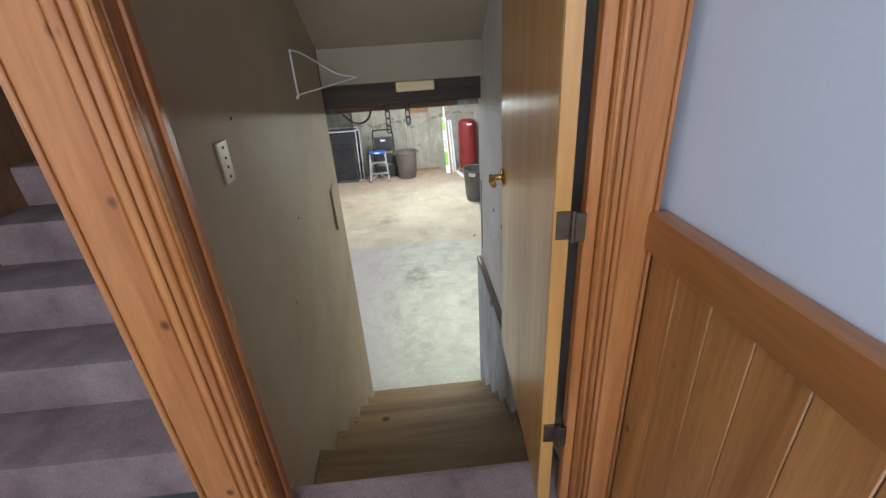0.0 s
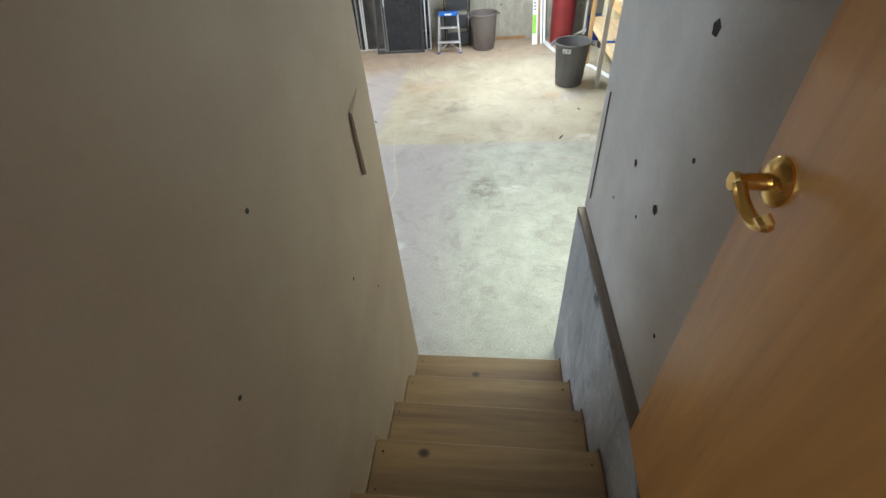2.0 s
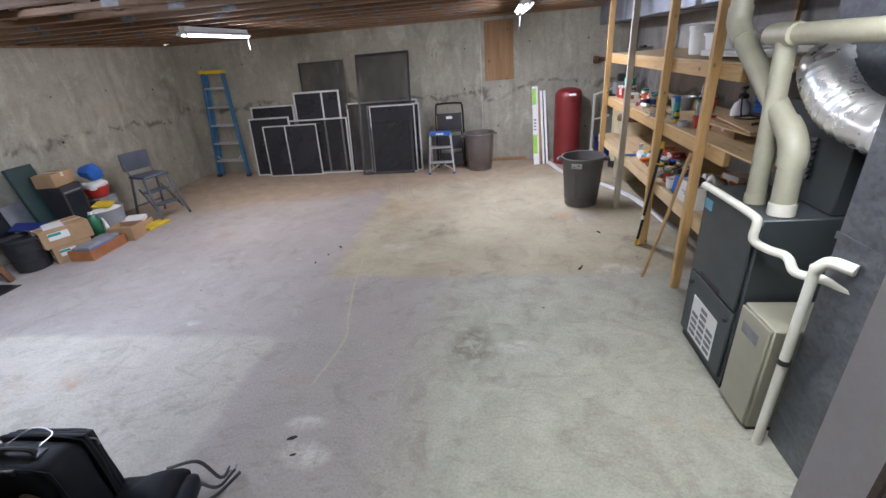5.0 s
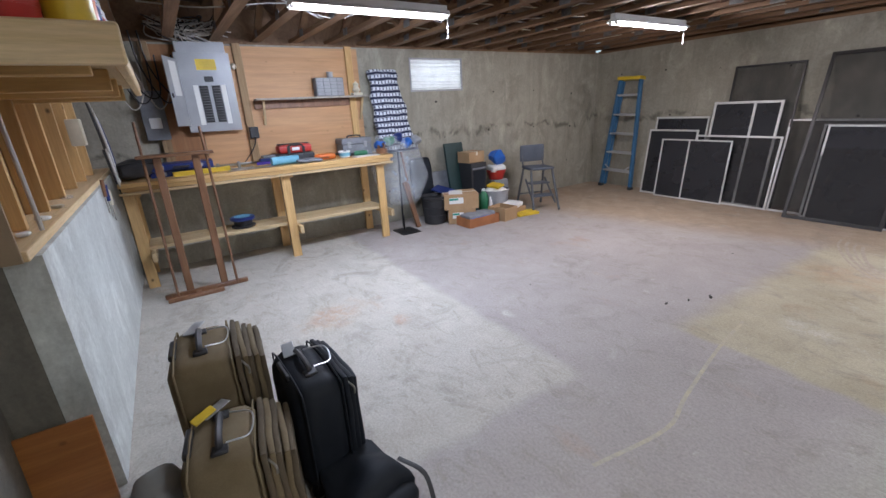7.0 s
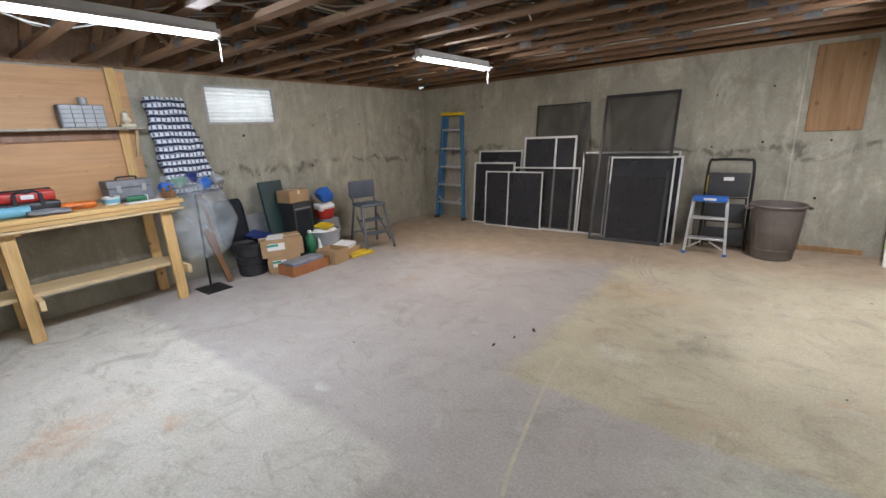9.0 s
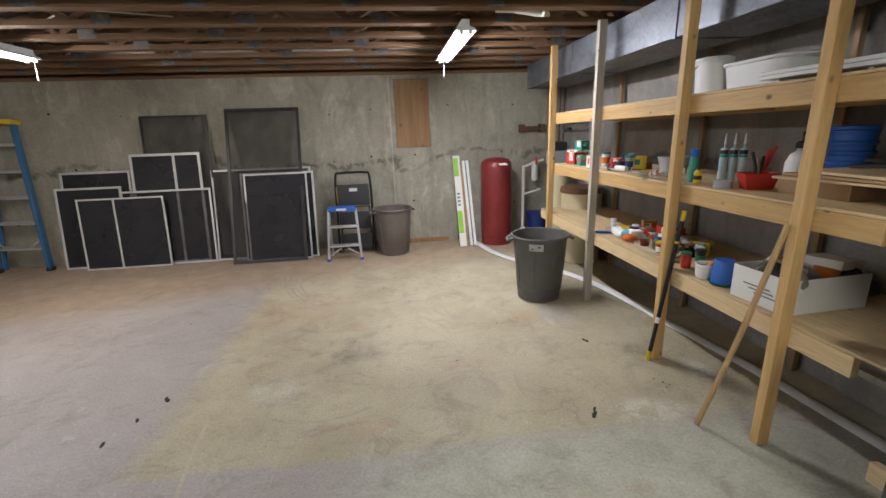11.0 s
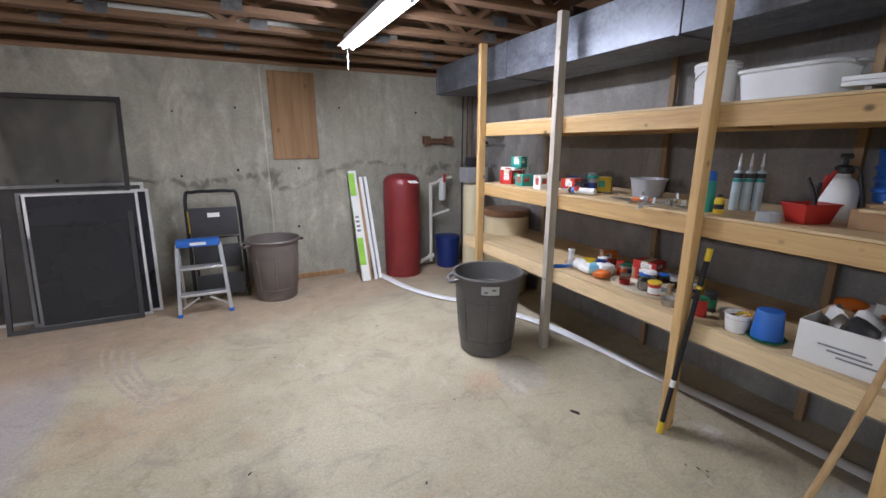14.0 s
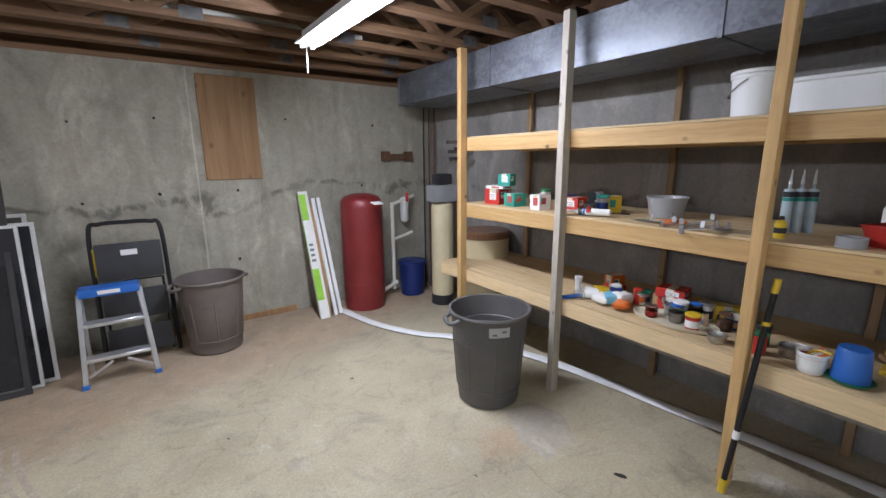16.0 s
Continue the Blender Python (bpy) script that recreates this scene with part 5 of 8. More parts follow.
# poles leaning on the posts
pole = thing("pole", pose(0, 0, 0), "black extension pole with yellow ends leaning on a post", "pole")
a, b = Vector((1.345, 3.662, 0.0)), Vector((1.440, 3.605, 0.985))
part("shaft", R(a + (b - a) * 0.065, a + (b - a) * 0.94, 0.0125), M_BLACKMETAL, pole)
part("yellow_tip", R(a, a + (b - a) * 0.066, 0.016), M_YELLOW, pole)
part("yellow_tip", R(a + (b - a) * 0.94, b, 0.014), M_YELLOW, pole)
part("collar", R(a + (b - a) * 0.80, a + (b - a) * 0.815, 0.016), M_YELLOW, pole)
part("collar", R(a + (b - a) * 0.27, a + (b - a) * 0.31, 0.0135), M_PAPER, pole)
solid("stick", T([(1.215, 3.04, 0.004), (1.29, 2.96, 0.5), (1.362, 2.885, 1.06)], 0.0125, 9, 6), M_STICK, "bare wooden broomstick leaning against a shelf post", "stick")

# ---- floor track along the shelves ----
BASE = Matrix.Identity(4)
solid("edging_strip", T([(0.95, 6.95, 0.012), (0.98, 6.80, 0.012), (1.08, 6.35, 0.012), (1.26, 5.96, 0.012), (1.50, 5.66, 0.012), (1.74, 5.05, 0.012), (1.84, 4.48, 0.012), (1.87, 4.15, 0.012), (1.92, 3.80, 0.012), (1.96, 3.45, 0.012), (1.985, 3.07, 0.012), (2.0, 2.8, 0.012), (2.02, 2.3, 0.012)], 0.044, 8, 6, 0.27), M_WHITE, "long white vinyl strip curving along the floor", "strip")


# ---- far wall ----
def bin_can(x, y, material, label, sticker, turn=0):
    c = thing("trash_can", pose(x, y, 0.001, 0, 0, turn), label, "trash can", "rubber trash cans")
    h = 0.655
    part("body", L([(0.185, 0), (0.20, 0.012), (0.207, 0.10), (0.211, 0.105), (0.236, 0.50), (0.243, 0.505), (0.250, h - 0.035), (0.266, h - 0.03), (0.272, h - 0.012), (0.266, h), (0.252, h - 0.004), (0.240, 0.48), (0.195, 0.03), (0.002, 0.025)], seg=40), material, c)
    for z in (0.115, 0.44):
        part("hoop", L([(0.2065 + 0.0735 * (z - 0.1), z), (0.2135 + 0.0735 * (z - 0.1), z + 0.006), (0.2135 + 0.0735 * (z - 0.1), z + 0.014), (0.2065 + 0.0735 * (z - 0.1), z + 0.02)], seg=40), material, c)
    for s in (-1, 1):
        part("handle", T([(s * 0.262, -0.07, h - 0.03), (s * 0.30, -0.055, h - 0.045), (s * 0.306, 0.0, h - 0.06), (s * 0.30, 0.055, h - 0.045), (s * 0.262, 0.07, h - 0.03)], 0.014, 8, 5), material, c)
    for k in range(8):
        a = math.radians(22 + 45 * k)
        part("rib", R((0.207 * math.cos(a), 0.207 * math.sin(a), 0.11), (0.236 * math.cos(a), 0.236 * math.sin(a), 0.48), 0.008, seg=6), material, c)
    if sticker:
        bm = bmesh.new()
        cols = []
        for k in range(6):
            a = math.radians(-124 + 6 * k)
            cols.append([bm.verts.new(((0.2465 + 0.061 * (z - 0.51)) * math.cos(a), (0.2465 + 0.061 * (z - 0.51)) * math.sin(a), z)) for z in (0.535, 0.602)])
        for p, q in zip(cols, cols[1:]):
            bm.faces.new((p[0], q[0], q[1], p[1]))
        bmesh.ops.solidify(bm, geom=bm.faces[:], thickness=-0.004)
        part("sticker", bm, M_PAPER, c, "white printed sticker")
        for k in range(2):
            a = math.radians(-116 + 13 * k)
            part("print_bar", box(bmesh.new(), -0.014, 0.014, -0.0035, 0.0, 0.552 + 0.018 * k, 0.563 + 0.02 * k, m=pose(0.2545 * math.cos(a), 0.2545 * math.sin(a), 0, 0, 0, math.degrees(a) + 90)), M_INK, c)
    for o in c.children:
        o.scale = (0.93, 0.93, 0.9)
    return c


bin_can(-0.16, 6.74, M_BINGREY, "brown-grey rubber trash can against the far wall", False, 20)
bin_can(1.12, 4.90, M_BINDARK, "dark grey rubber trash can with a white sticker, by the shelves", True, -8)

# pressure tank
tank = thing("pressure_tank", pose(1.24, 6.93, 0.001), "tall maroon steel water pressure tank", "water tank")
part("shell", L([(0.155, 0.06), (0.185, 0.075), (0.203, 0.14), (0.205, 0.16), (0.205, 1.02), (0.198, 1.08), (0.165, 1.12), (0.09, 1.145), (0.002, 1.15)], seg=40), M_RED_TANK, tank)
part("base_ring", L([(0.20, 0), (0.20, 0.128), (0.190, 0.13), (0.19, 0.0)], seg=40), M_RED_TANK, tank)
part("seam", L([(0.206, 0.26), (0.208, 0.265), (0.206, 0.27)], seg=40), M_RED_TANK, tank)
part("label", B(-0.05, 0.05, -0.12, -0.04, 1.118, 1.121, m=pose(0, 0.0, 0.012, 14, 0, 0)), M_PAPER, tank)

# long cartons and white tubes standing by the tank
tc = thing("tube_carton", pose(0.76, 6.80, 0, -17.5, -1, 0), "long white and lime green fluorescent tube carton", "carton")
part("box", B(-0.045, 0.045, -0.02, 0.02, 0.002, 1.23, soft=0.002), M_PAPER, tc)
part("green_panel", B(-0.0455, 0.02, -0.0212, -0.0202, 0.95, 1.20), M_LIME, tc)
part("green_panel", B(-0.0455, 0.02, -0.0212, -0.0202, 0.18, 0.48), M_LIME, tc)
part("green_panel", B(-0.046, -0.0452, -0.015, 0.015, 0.55, 0.9), M_LIME, tc)
for k in range(4):
    part("print_bar", B(-0.03, 0.01, -0.0222, -0.0213, 0.55 + 0.05 * k, 0.575 + 0.05 * k), M_INK, tc)
solid("tube_carton", B(-0.03, 0.03, -0.018, 0.018, 0.002, 1.1, soft=0.002), M_CARD, "narrow brown tube carton leaning on the wall", "carton", m=pose(0.81, 6.86, 0, -16, 1, 0))
for k in range(2):
    solid("white_trim", B(-0.018, 0.018, -0.012, 0.012, 0.002, 1.16, soft=0.003), M_WHITE, "white trim length leaning against the far wall", "trim", m=pose(0.875 + 0.055 * k, 6.82 + 0.02 * k, 0, -17, -2.0, 0), group="white trim lengths")

# step ladder (small) and folding dolly
st = thing("step_stool", pose(-0.77, 6.60, 0), "small aluminium step stool with a blue top", "step stool")
for s in (-1, 1):
    part("front_rail", box(bmesh.new(), -0.015, 0.015, -0.012, 0.012, 0, 0.63, soft=0.003, m=pose(s * 0.20, -0.09, 0.001, -9, -s * 3.4, 0)), M_ALU, st)
    part("rear_rail", box(bmesh.new(), -0.012, 0.012, -0.01, 0.01, 0, 0.61, soft=0.003, m=pose(s * 0.18, 0.17, 0.001, 15, -s * 2.2, 0)), M_ALU, st)
    part("foot", B(s * 0.20 - 0.02, s * 0.20 + 0.02, -0.108, -0.072, 0.0, 0.03, soft=0.004), M_BLUE, st)
    part("brace", box(bmesh.new(), -0.008, 0.008, -0.004, 0.004, 0, 0.16, m=pose(s * 0.175, -0.075, 0.07, 0, -s * 58, 0)), M_ALU, st)
for z in (0.17, 0.40):
    w = 0.19 - 0.06 * z
    part("step", B(-w, w, -0.115 + 0.158 * z, -0.02 + 0.158 * z, z, z + 0.025, soft=0.004), M_ALU, st)
part("top", B(-0.165, 0.165, -0.04, 0.10, 0.60, 0.655, soft=0.012), M_BLUE, st)
part("label", B(-0.06, 0.06, -0.0415, -0.0402, 0.615, 0.64), M_PAPER, st)
dl = thing("folding_step", pose(-0.64, 6.86, 0, -6, 0, 0), "black folding platform step leaning against the wall", "folding step")
part("frame", T([(-0.23, 0, 0.01), (-0.225, 0, 0.5), (-0.215, 0, 0.98), (-0.15, 0, 1.035), (0, 0, 1.04), (0.15, 0, 1.035), (0.215, 0, 0.98), (0.225, 0, 0.5), (0.23, 0, 0.01)], 0.0155, 10, 6), M_BLACKMETAL, dl)
for z, h in ((0.62, 0.27), (0.32, 0.22), (0.06, 0.2)):
    part("platform", B(-0.20, 0.20, -0.06, -0.02, z, z + h, soft=0.014), M_BLACK, dl)
part("rear_frame", T([(-0.19, 0.05, 0.02), (-0.185, 0.05, 0.6), (0.185, 0.05, 0.6), (0.19, 0.05, 0.02)], 0.011, 8, 0), M_BLACKMETAL, dl)
part("label", B(-0.05, 0.05, -0.0615, -0.0602, 0.80, 0.84), M_PAPER, dl)
part("sticker", B(-0.214, -0.195, -0.022, -0.0165, 0.66, 0.86), M_YELLOW, dl)

# tall blue ladder
ld = thing("step_ladder", pose(-4.70, 6.97, 0, -4.5, 1.5, 0) @ Matrix.Diagonal((1, 1, 1.025, 1)), "folded blue fibreglass stepladder with a yellow top cap", "ladder")
for s in (-1, 1):
    part("front_rail", box(bmesh.new(), -0.022, 0.022, -0.035, 0.035, 0.002, 1.72, soft=0.004, m=pose(s * 0.29, 0, 0, 0, -s * 3.6, 0)), M_LADDER, ld)
    part("rear_rail", box(bmesh.new(), -0.018, 0.018, 0.04, 0.075, 0.03, 1.70, soft=0.004, m=pose(s * 0.25, 0, 0, 0, -s * 3.2, 0)), M_LADDER, ld)
    part("foot", B(s * 0.29 - 0.03, s * 0.29 + 0.03, -0.045, 0.045, 0.0, 0.05, soft=0.006), M_BLACK, ld)
for k in range(5):
    z = 0.27 + 0.30 * k
    w = 0.275 - 0.062 * z
    part("step", B(-w, w, -0.045, 0.035, z, z + 0.028, soft=0.004), M_ALU, ld)
    part("rear_rung", B(-w + 0.04, w - 0.04, 0.05, 0.07, z + 0.02, z + 0.04, soft=0.003), M_ALU, ld)
for s in (-1, 1):
    part("step_brace", box(bmesh.new(), -0.009, 0.009, -0.004, 0.004, 0, 0.17, m=pose(s * 0.10, -0.03, 0.27, 0, s * 52, 0)), M_ALU, ld)
part("top_cap", B(-0.205, 0.205, -0.07, 0.09, 1.715, 1.765, soft=0.01), M_YELLOW, ld)


# window screens leaning on the far wall
def screen(x0, x1, yb, yt, h, bar, frame_mat, mesh_mat, label, mull=None):
    """A framed insect screen with its foot at yb and its head at yt."""
    w = x1 - x0
    lean = math.degrees(math.atan2(yt - yb, h))
    ln = math.hypot(h, yt - yb)
    s = thing("window_screen", pose((x0 + x1) / 2, yb, 0.001, -lean, 0, 0), label, "window screen", "stacked window screens")
    for a in ((-w / 2, w / 2, 0, bar), (-w / 2, w / 2, ln - bar, ln), (-w / 2, -w / 2 + bar, bar, ln - bar), (w / 2 - bar, w / 2, bar, ln - bar)):
        part("frame_bar", B(a[0], a[1], -0.009, 0.009, a[2], a[3], soft=0.002), frame_mat, s)
    if mull is not None:
        part("mullion", B(-w / 2 + w * mull - bar / 2, -w / 2 + w * mull + bar / 2, -0.008, 0.008, bar, ln - bar, soft=0.002), frame_mat, s)
    part("mesh", B(-w / 2 + bar * 0.6, w / 2 - bar * 0.6, -0.0015, 0.0005, bar * 0.6, ln - bar * 0.6), mesh_mat, s, "dark fibreglass insect mesh")
    return s


screen(-3.15, -2.37, 6.97, 7.20, 1.80, 0.022, M_BRONZE, M_MESH, "tall dark-framed screen leaning at the back")
screen(-4.17, -3.37, 6.99, 7.17, 1.165, 0.026, M_ALUWHITE, M_MESHDENSE, "wide white-framed window screen")
screen(-3.32, -2.50, 6.94, 7.13, 1.355, 0.030, M_ALUWHITE, M_MESHDENSE, "white-framed screen with an upright divider", 0.62)
screen(-4.20, -3.45, 6.93, 7.06, 0.985, 0.026, M_ALUWHITE, M_MESHDENSE, "square white-framed window screen")
screen(-3.45, -2.40, 6.88, 7.02, 0.92, 0.024, M_ALUWHITE, M_MESH, "wide white-framed window screen with grey mesh")
screen(-3.90, -2.92, 6.83, 6.92, 0.86, 0.020, M_ALUWHITE, M_MESHDENSE, "low white-framed screen in front of the stack", 0.42)
screen(-2.40, -1.18, 6.90, 7.12, 1.125, 0.024, M_ALUWHITE, M_MESH, "wide white-framed screen behind the door screen")
screen(-2.02, -1.13, 6.80, 7.00, 1.075, 0.024, M_ALUWHITE, M_MESHDENSE, "white-framed sliding screen with dark mesh")
screen(-1.96, -1.20, 6.74, 6.93, 1.07, 0.020, M_ALUWHITE, M_MESHDENSE, "narrow white-framed screen with dark mesh")
screen(-2.14, -1.25, 6.66, 7.17, 1.855, 0.036, M_BRONZE, M_MESH, "tall dark-framed door screen")

# coat peg rail near the corner
pr = thing("peg_rail", pose(1.80, FAR - 0.002, 1.50), "rusty wooden bracket rail on the far wall", "bracket")
part("bar", B(-0.16, 0.16, -0.055, -0.02, -0.03, 0.03, soft=0.006), M_RUST, pr)
for s in (-0.14, 0.14):
    part("arm", B(s - 0.035, s + 0.035, -0.09, 0.0, -0.045, 0.055, soft=0.008), M_RUST, pr)

# water softener, brine tank, bucket and pipes
ws = thing("water_softener", pose(1.93, 6.52, 0.001), "cream water softener cylinder with a grey control head", "water softener")
part("cylinder", L([(0.105, 0.10), (0.11, 0.105), (0.11, 1.00), (0.10, 1.03), (0.06, 1.05), (0.002, 1.05)], seg=32), M_CREAM, ws)
part("boot", L([(0.115, 0), (0.118, 0.01), (0.114, 0.099), (0.002, 0.099)], seg=32), M_BLACK, ws)
part("head", B(-0.13, 0.13, -0.10, 0.10, 1.053, 1.22, soft=0.03), M_PANEL, ws)
part("valve", B(-0.09, 0.09, -0.06, 0.06, 1.222, 1.33, soft=0.04), M_BLACK, ws)
bt = thing("brine_tank", pose(1.97, 5.92, 0.001), "round cream brine tank with a brown lid", "tank")
part("drum", L([(0.215, 0), (0.22, 0.01), (0.22, 0.78), (0.002, 0.78)], seg=36), M_CREAM, bt)
part("lid", L([(0.225, 0.782), (0.235, 0.787), (0.235, 0.83), (0.22, 0.845), (0.002, 0.85)], seg=36), M_WALNUT, bt)
nb = pot("bucket", 1.84, 6.98, 0, 0.125, 0.15, 0.36, M_NAVY, "navy blue plastic pail with white figures on it", "bucket", lid=M_NAVY, bail=True)
pv = thing("drain_pipe", pose(0, 0, 0), "white plastic drain pipe along the far wall", "pipe")
part("run", T([(1.43, 6.98, 0.06), (1.52, 7.02, 0.09), (1.64, 7.05, 0.12)], 0.022, 10, 0), M_PVC, pv)
part("upright", R((1.655, 7.06, 0.06), (1.655, 7.06, 1.02), 0.02), M_PVC, pv)
part("elbow", R((1.63, 7.06, 0.13), (1.69, 7.06, 0.13), 0.028), M_PVC, pv)
part("branch", R((1.655, 7.06, 1.0), (1.95, 7.10, 1.08), 0.018), M_PVC, pv)
part("branch", R((1.655, 7.06, 0.62), (1.90, 7.06, 0.68), 0.016), M_PVC, pv)
vl = thing("filter_valve", pose(1.83, 7.10, 0.90), "white inline filter with a red handle on the pipe", "valve")
part("housing", L([(0.03, -0.1), (0.045, -0.08), (0.045, 0.1), (0.05, 0.11), (0.05, 0.15), (0.02, 0.17)], seg=16), M_WHITE, vl)
part("handle", B(-0.015, 0.015, -0.07, -0.05, 0.12, 0.22, soft=0.005), M_RED, vl)
for k in range(3):
    solid("copper_pipe", T([(2.10 + 0.05 * k, 7.10 - 0.03 * k, 0.002), (2.10 + 0.05 * k, 7.10 - 0.03 * k, 1.6), (2.11 + 0.05 * k, 7.10 - 0.03 * k, 2.3)], 0.009, 8, 3), M_RUST if k else M_BLACK, "dull supply pipe rising in the corner", "pipe", group="corner supply pipes")
mf = thing("pipe_manifold", pose(2.06, 6.40, 1.55), "brass and black valve manifold in the corner", "valve")
for k in range(3):
    part("valve_body", R((-0.14, 0.02 * k, 0.09 * k - 0.1), (0.178, 0.02 * k, 0.09 * k - 0.1), 0.016), M_STEEL, mf)
    part("gauge", L([(0.04, 0), (0.045, 0.005), (0.045, 0.03), (0.002, 0.032)], (-0.08 + 0.06 * k, 0, 0.09 * k - 0.09), 16), M_BLACK, mf)

# ---- ducts and overhead pipes on the right ----
dk = thing("supply_duct", pose(0, 0, 0), "long galvanised rectangular supply duct under the trusses", "duct")
for k, (y0, y1) in enumerate(((2.0, 2.58), (2.59, 3.98), (3.99, 5.46), (5.47, 6.73))):
    part("section", B(1.592, 2.08, y0, y1, 1.972, 2.238, soft=0.004), M_GALV, dk)
    part("flange", B(1.585, 2.087, y1 - 0.012, y1 + 0.012, 1.965, 2.241, soft=0.002), M_GALV, dk)
# furnace corner
BASE = pose(0.042, 0.008, 0) @ Matrix.Diagonal((1, 1, 0.966, 1))
FX = 1.27
fu = thing("furnace", pose(0, 0, 0), "dark slate upright gas furnace with two door panels", "furnace")
part("cabinet", B(FX + 0.012, FX + 0.74, 1.775, 2.31, 0.05, 1.05, soft=0.006), M_FURNACE, fu)
part("base", B(FX + 0.02, FX + 0.73, 1.79, 2.30, 0.0, 0.049), M_BLACK, fu)
up_d = part("upper_door", B(FX - 0.006, FX + 0.011, 1.795, 2.30, 0.52, 1.035, soft=0.006), M_FURNACE, fu)
lo_d = part("lower_door", B(FX - 0.006, FX + 0.011, 1.795, 2.30, 0.07, 0.508, soft=0.006), M_FURNACE, fu)
part("recess", B(FX - 0.008, FX - 0.0062, 1.95, 2.18, 0.525, 0.555), M_BLACK, up_d, "recessed finger grip")
part("badge", B(FX - 0.009, FX - 0.0062, 2.20, 2.28, 0.93, 0.99), M_CYAN, up_d, "small blue maker's badge")
part("rating_label", B(FX - 0.008, FX - 0.0062, 1.90, 2.19, 0.10, 0.38), M_PAPER, lo_d, "white printed rating sheet")
for k in range(6):
    for j in range(3):
        part("print_block", B(FX - 0.0092, FX - 0.0082, 1.915 + 0.092 * j, 1.99 + 0.092 * j, 0.12 + 0.042 * k, 0.147 + 0.042 * k), M_INK, lo_d) if k < 4 or j == 1 else None
for y in (1.84, 2.25):
    kb = part("knob", L([(0.014, 0), (0.016, 0.006), (0.012, 0.014), (0.001, 0.015)], seg=14), M_BLACK, lo_d)
    kb.matrix_local = pose(FX - 0.006, y, 0.44, 0, -90, 0)
part("trim_pipe", T([(FX - 0.02, 2.30, 1.06), (FX - 0.02, 2.05, 1.065), (FX - 0.02, 1.80, 1.065), (FX - 0.02, 1.765, 1.04), (FX - 0.02, 1.76, 0.96), (FX + 0.03, 1.72, 0.925), (FX + 0.06, 1.64, 0.93), (FX + 0.05, 1.55, 0.90), (FX + 0.10, 1.46, 0.915), (FX + 0.12, 1.33, 0.93)], 0.02, 9, 5), M_PVC, fu, "white wrapped condensate tube")
fl = thing("filter_cabinet", pose(0, 0, 0), "beige filter cabinet with a label beside the furnace", "filter box")
part("body", B(FX + 0.01, FX + 0.62, 1.50, 1.745, 0.02, 0.62, soft=0.006), M_BEIGE, fl)
part("door", B(FX - 0.004, FX + 0.009, 1.51, 1.74, 0.03, 0.61, soft=0.004), M_BEIGE, fl)
part("label", B(FX - 0.0055, FX - 0.0042, 1.57, 1.70, 0.48, 0.54), M_INK, fl)
part("base", B(FX + 0.02, FX + 0.6, 1.505, 1.74, 0.0, 0.019), M_BLACK, fl)
rd = thing("return_duct", pose(0, 0, 0), "galvanised return air duct down to the floor", "duct")
part("drop", B(FX + 0.10, FX + 0.70, 0.95, 1.475, 0.0, 2.24, soft=0.005), M_GALV, rd)
part("seam", B(FX + 0.092, FX + 0.099, 0.95, 1.475, 1.10, 1.13), M_GALV, rd)
pl = thing("supply_plenum", pose(0, 0, 0), "dark coil cabinet and galvanised plenum on the furnace", "plenum")
part("coil_box", B(FX + 0.30, FX + 0.73, 1.80, 2.29, 1.052, 1.52, soft=0.005), M_FURNACE, pl)
for k in range(7):
    part("louvre", box(bmesh.new(), -0.008, 0.008, -0.12, 0.12, -0.01, 0.01, m=pose(FX + 0.292, 2.12, 1.18 + 0.03 * k, 0, 30, 0)), M_BLACK, pl)
part("plenum_box", B(FX + 0.40, FX + 0.73, 1.81, 2.28, 1.522, 2.02, soft=0.005), M_GALV, pl)
fx = thing("flex_duct", pose(0, 0, 0), "crinkled silver flexible duct bending to the plenum", "duct")
bm = bmesh.new()
pts = smooth_path([(1.70, 2.22, 1.72), (1.58, 2.12, 1.68), (1.53, 1.97, 1.60), (1.51, 1.80, 1.52), (1.54, 1.55, 1.46)], 10)
rings = []
for i, p in enumerate(pts):
    d = (pts[min(i + 1, len(pts) - 1)] - pts[max(i - 1, 0)]).normalized()
    s = d.cross(Vector((0, 0, 1))).normalized()
    u = d.cross(s)
    r = 0.095 + (0.006 if i % 2 else -0.004)
    rings.append([bm.verts.new(p + r * (math.cos(2 * math.pi * k / 20) * s + math.sin(2 * math.pi * k / 20) * u)) for k in range(20)])
for a, b in zip(rings, rings[1:]):
    for k in range(20):
        bm.faces.new((a[k], a[(k + 1) % 20], b[(k + 1) % 20], b[k]))
part("hose", bm, M_FLEX, fx)
va = thing("vent_pipe", pose(0, 0, 0), "cream plastic vent pipe rising from the furnace", "pipe", "furnace vent pipes")
part("riser", R((1.36, 2.01, 1.05), (1.375, 2.09, 1.80), 0.043), M_PVC_OLD, va)
part("collar", R((1.36, 2.01, 1.05), (1.361, 2.015, 1.10), 0.049), M_PVC_OLD, va)
part("tee", R((1.37, 2.19, 1.835), (1.37, 2.02, 1.835), 0.050), M_PVC_OLD, va)
part("run", R((1.37, 2.22, 1.835), (1.42, 1.30, 1.84), 0.043), M_PVC_OLD, va)
vb = thing("vent_pipe", pose(0, 0, 0), "wide cream offset vent pipe with elbow fittings", "pipe", "furnace vent pipes")
part("riser", R((1.39, 1.845, 1.05), (1.39, 1.87, 1.36), 0.050), M_PVC_OLD, vb)
part("collar", R((1.39, 1.845, 1.05), (1.39, 1.85, 1.11), 0.056), M_PVC, vb)
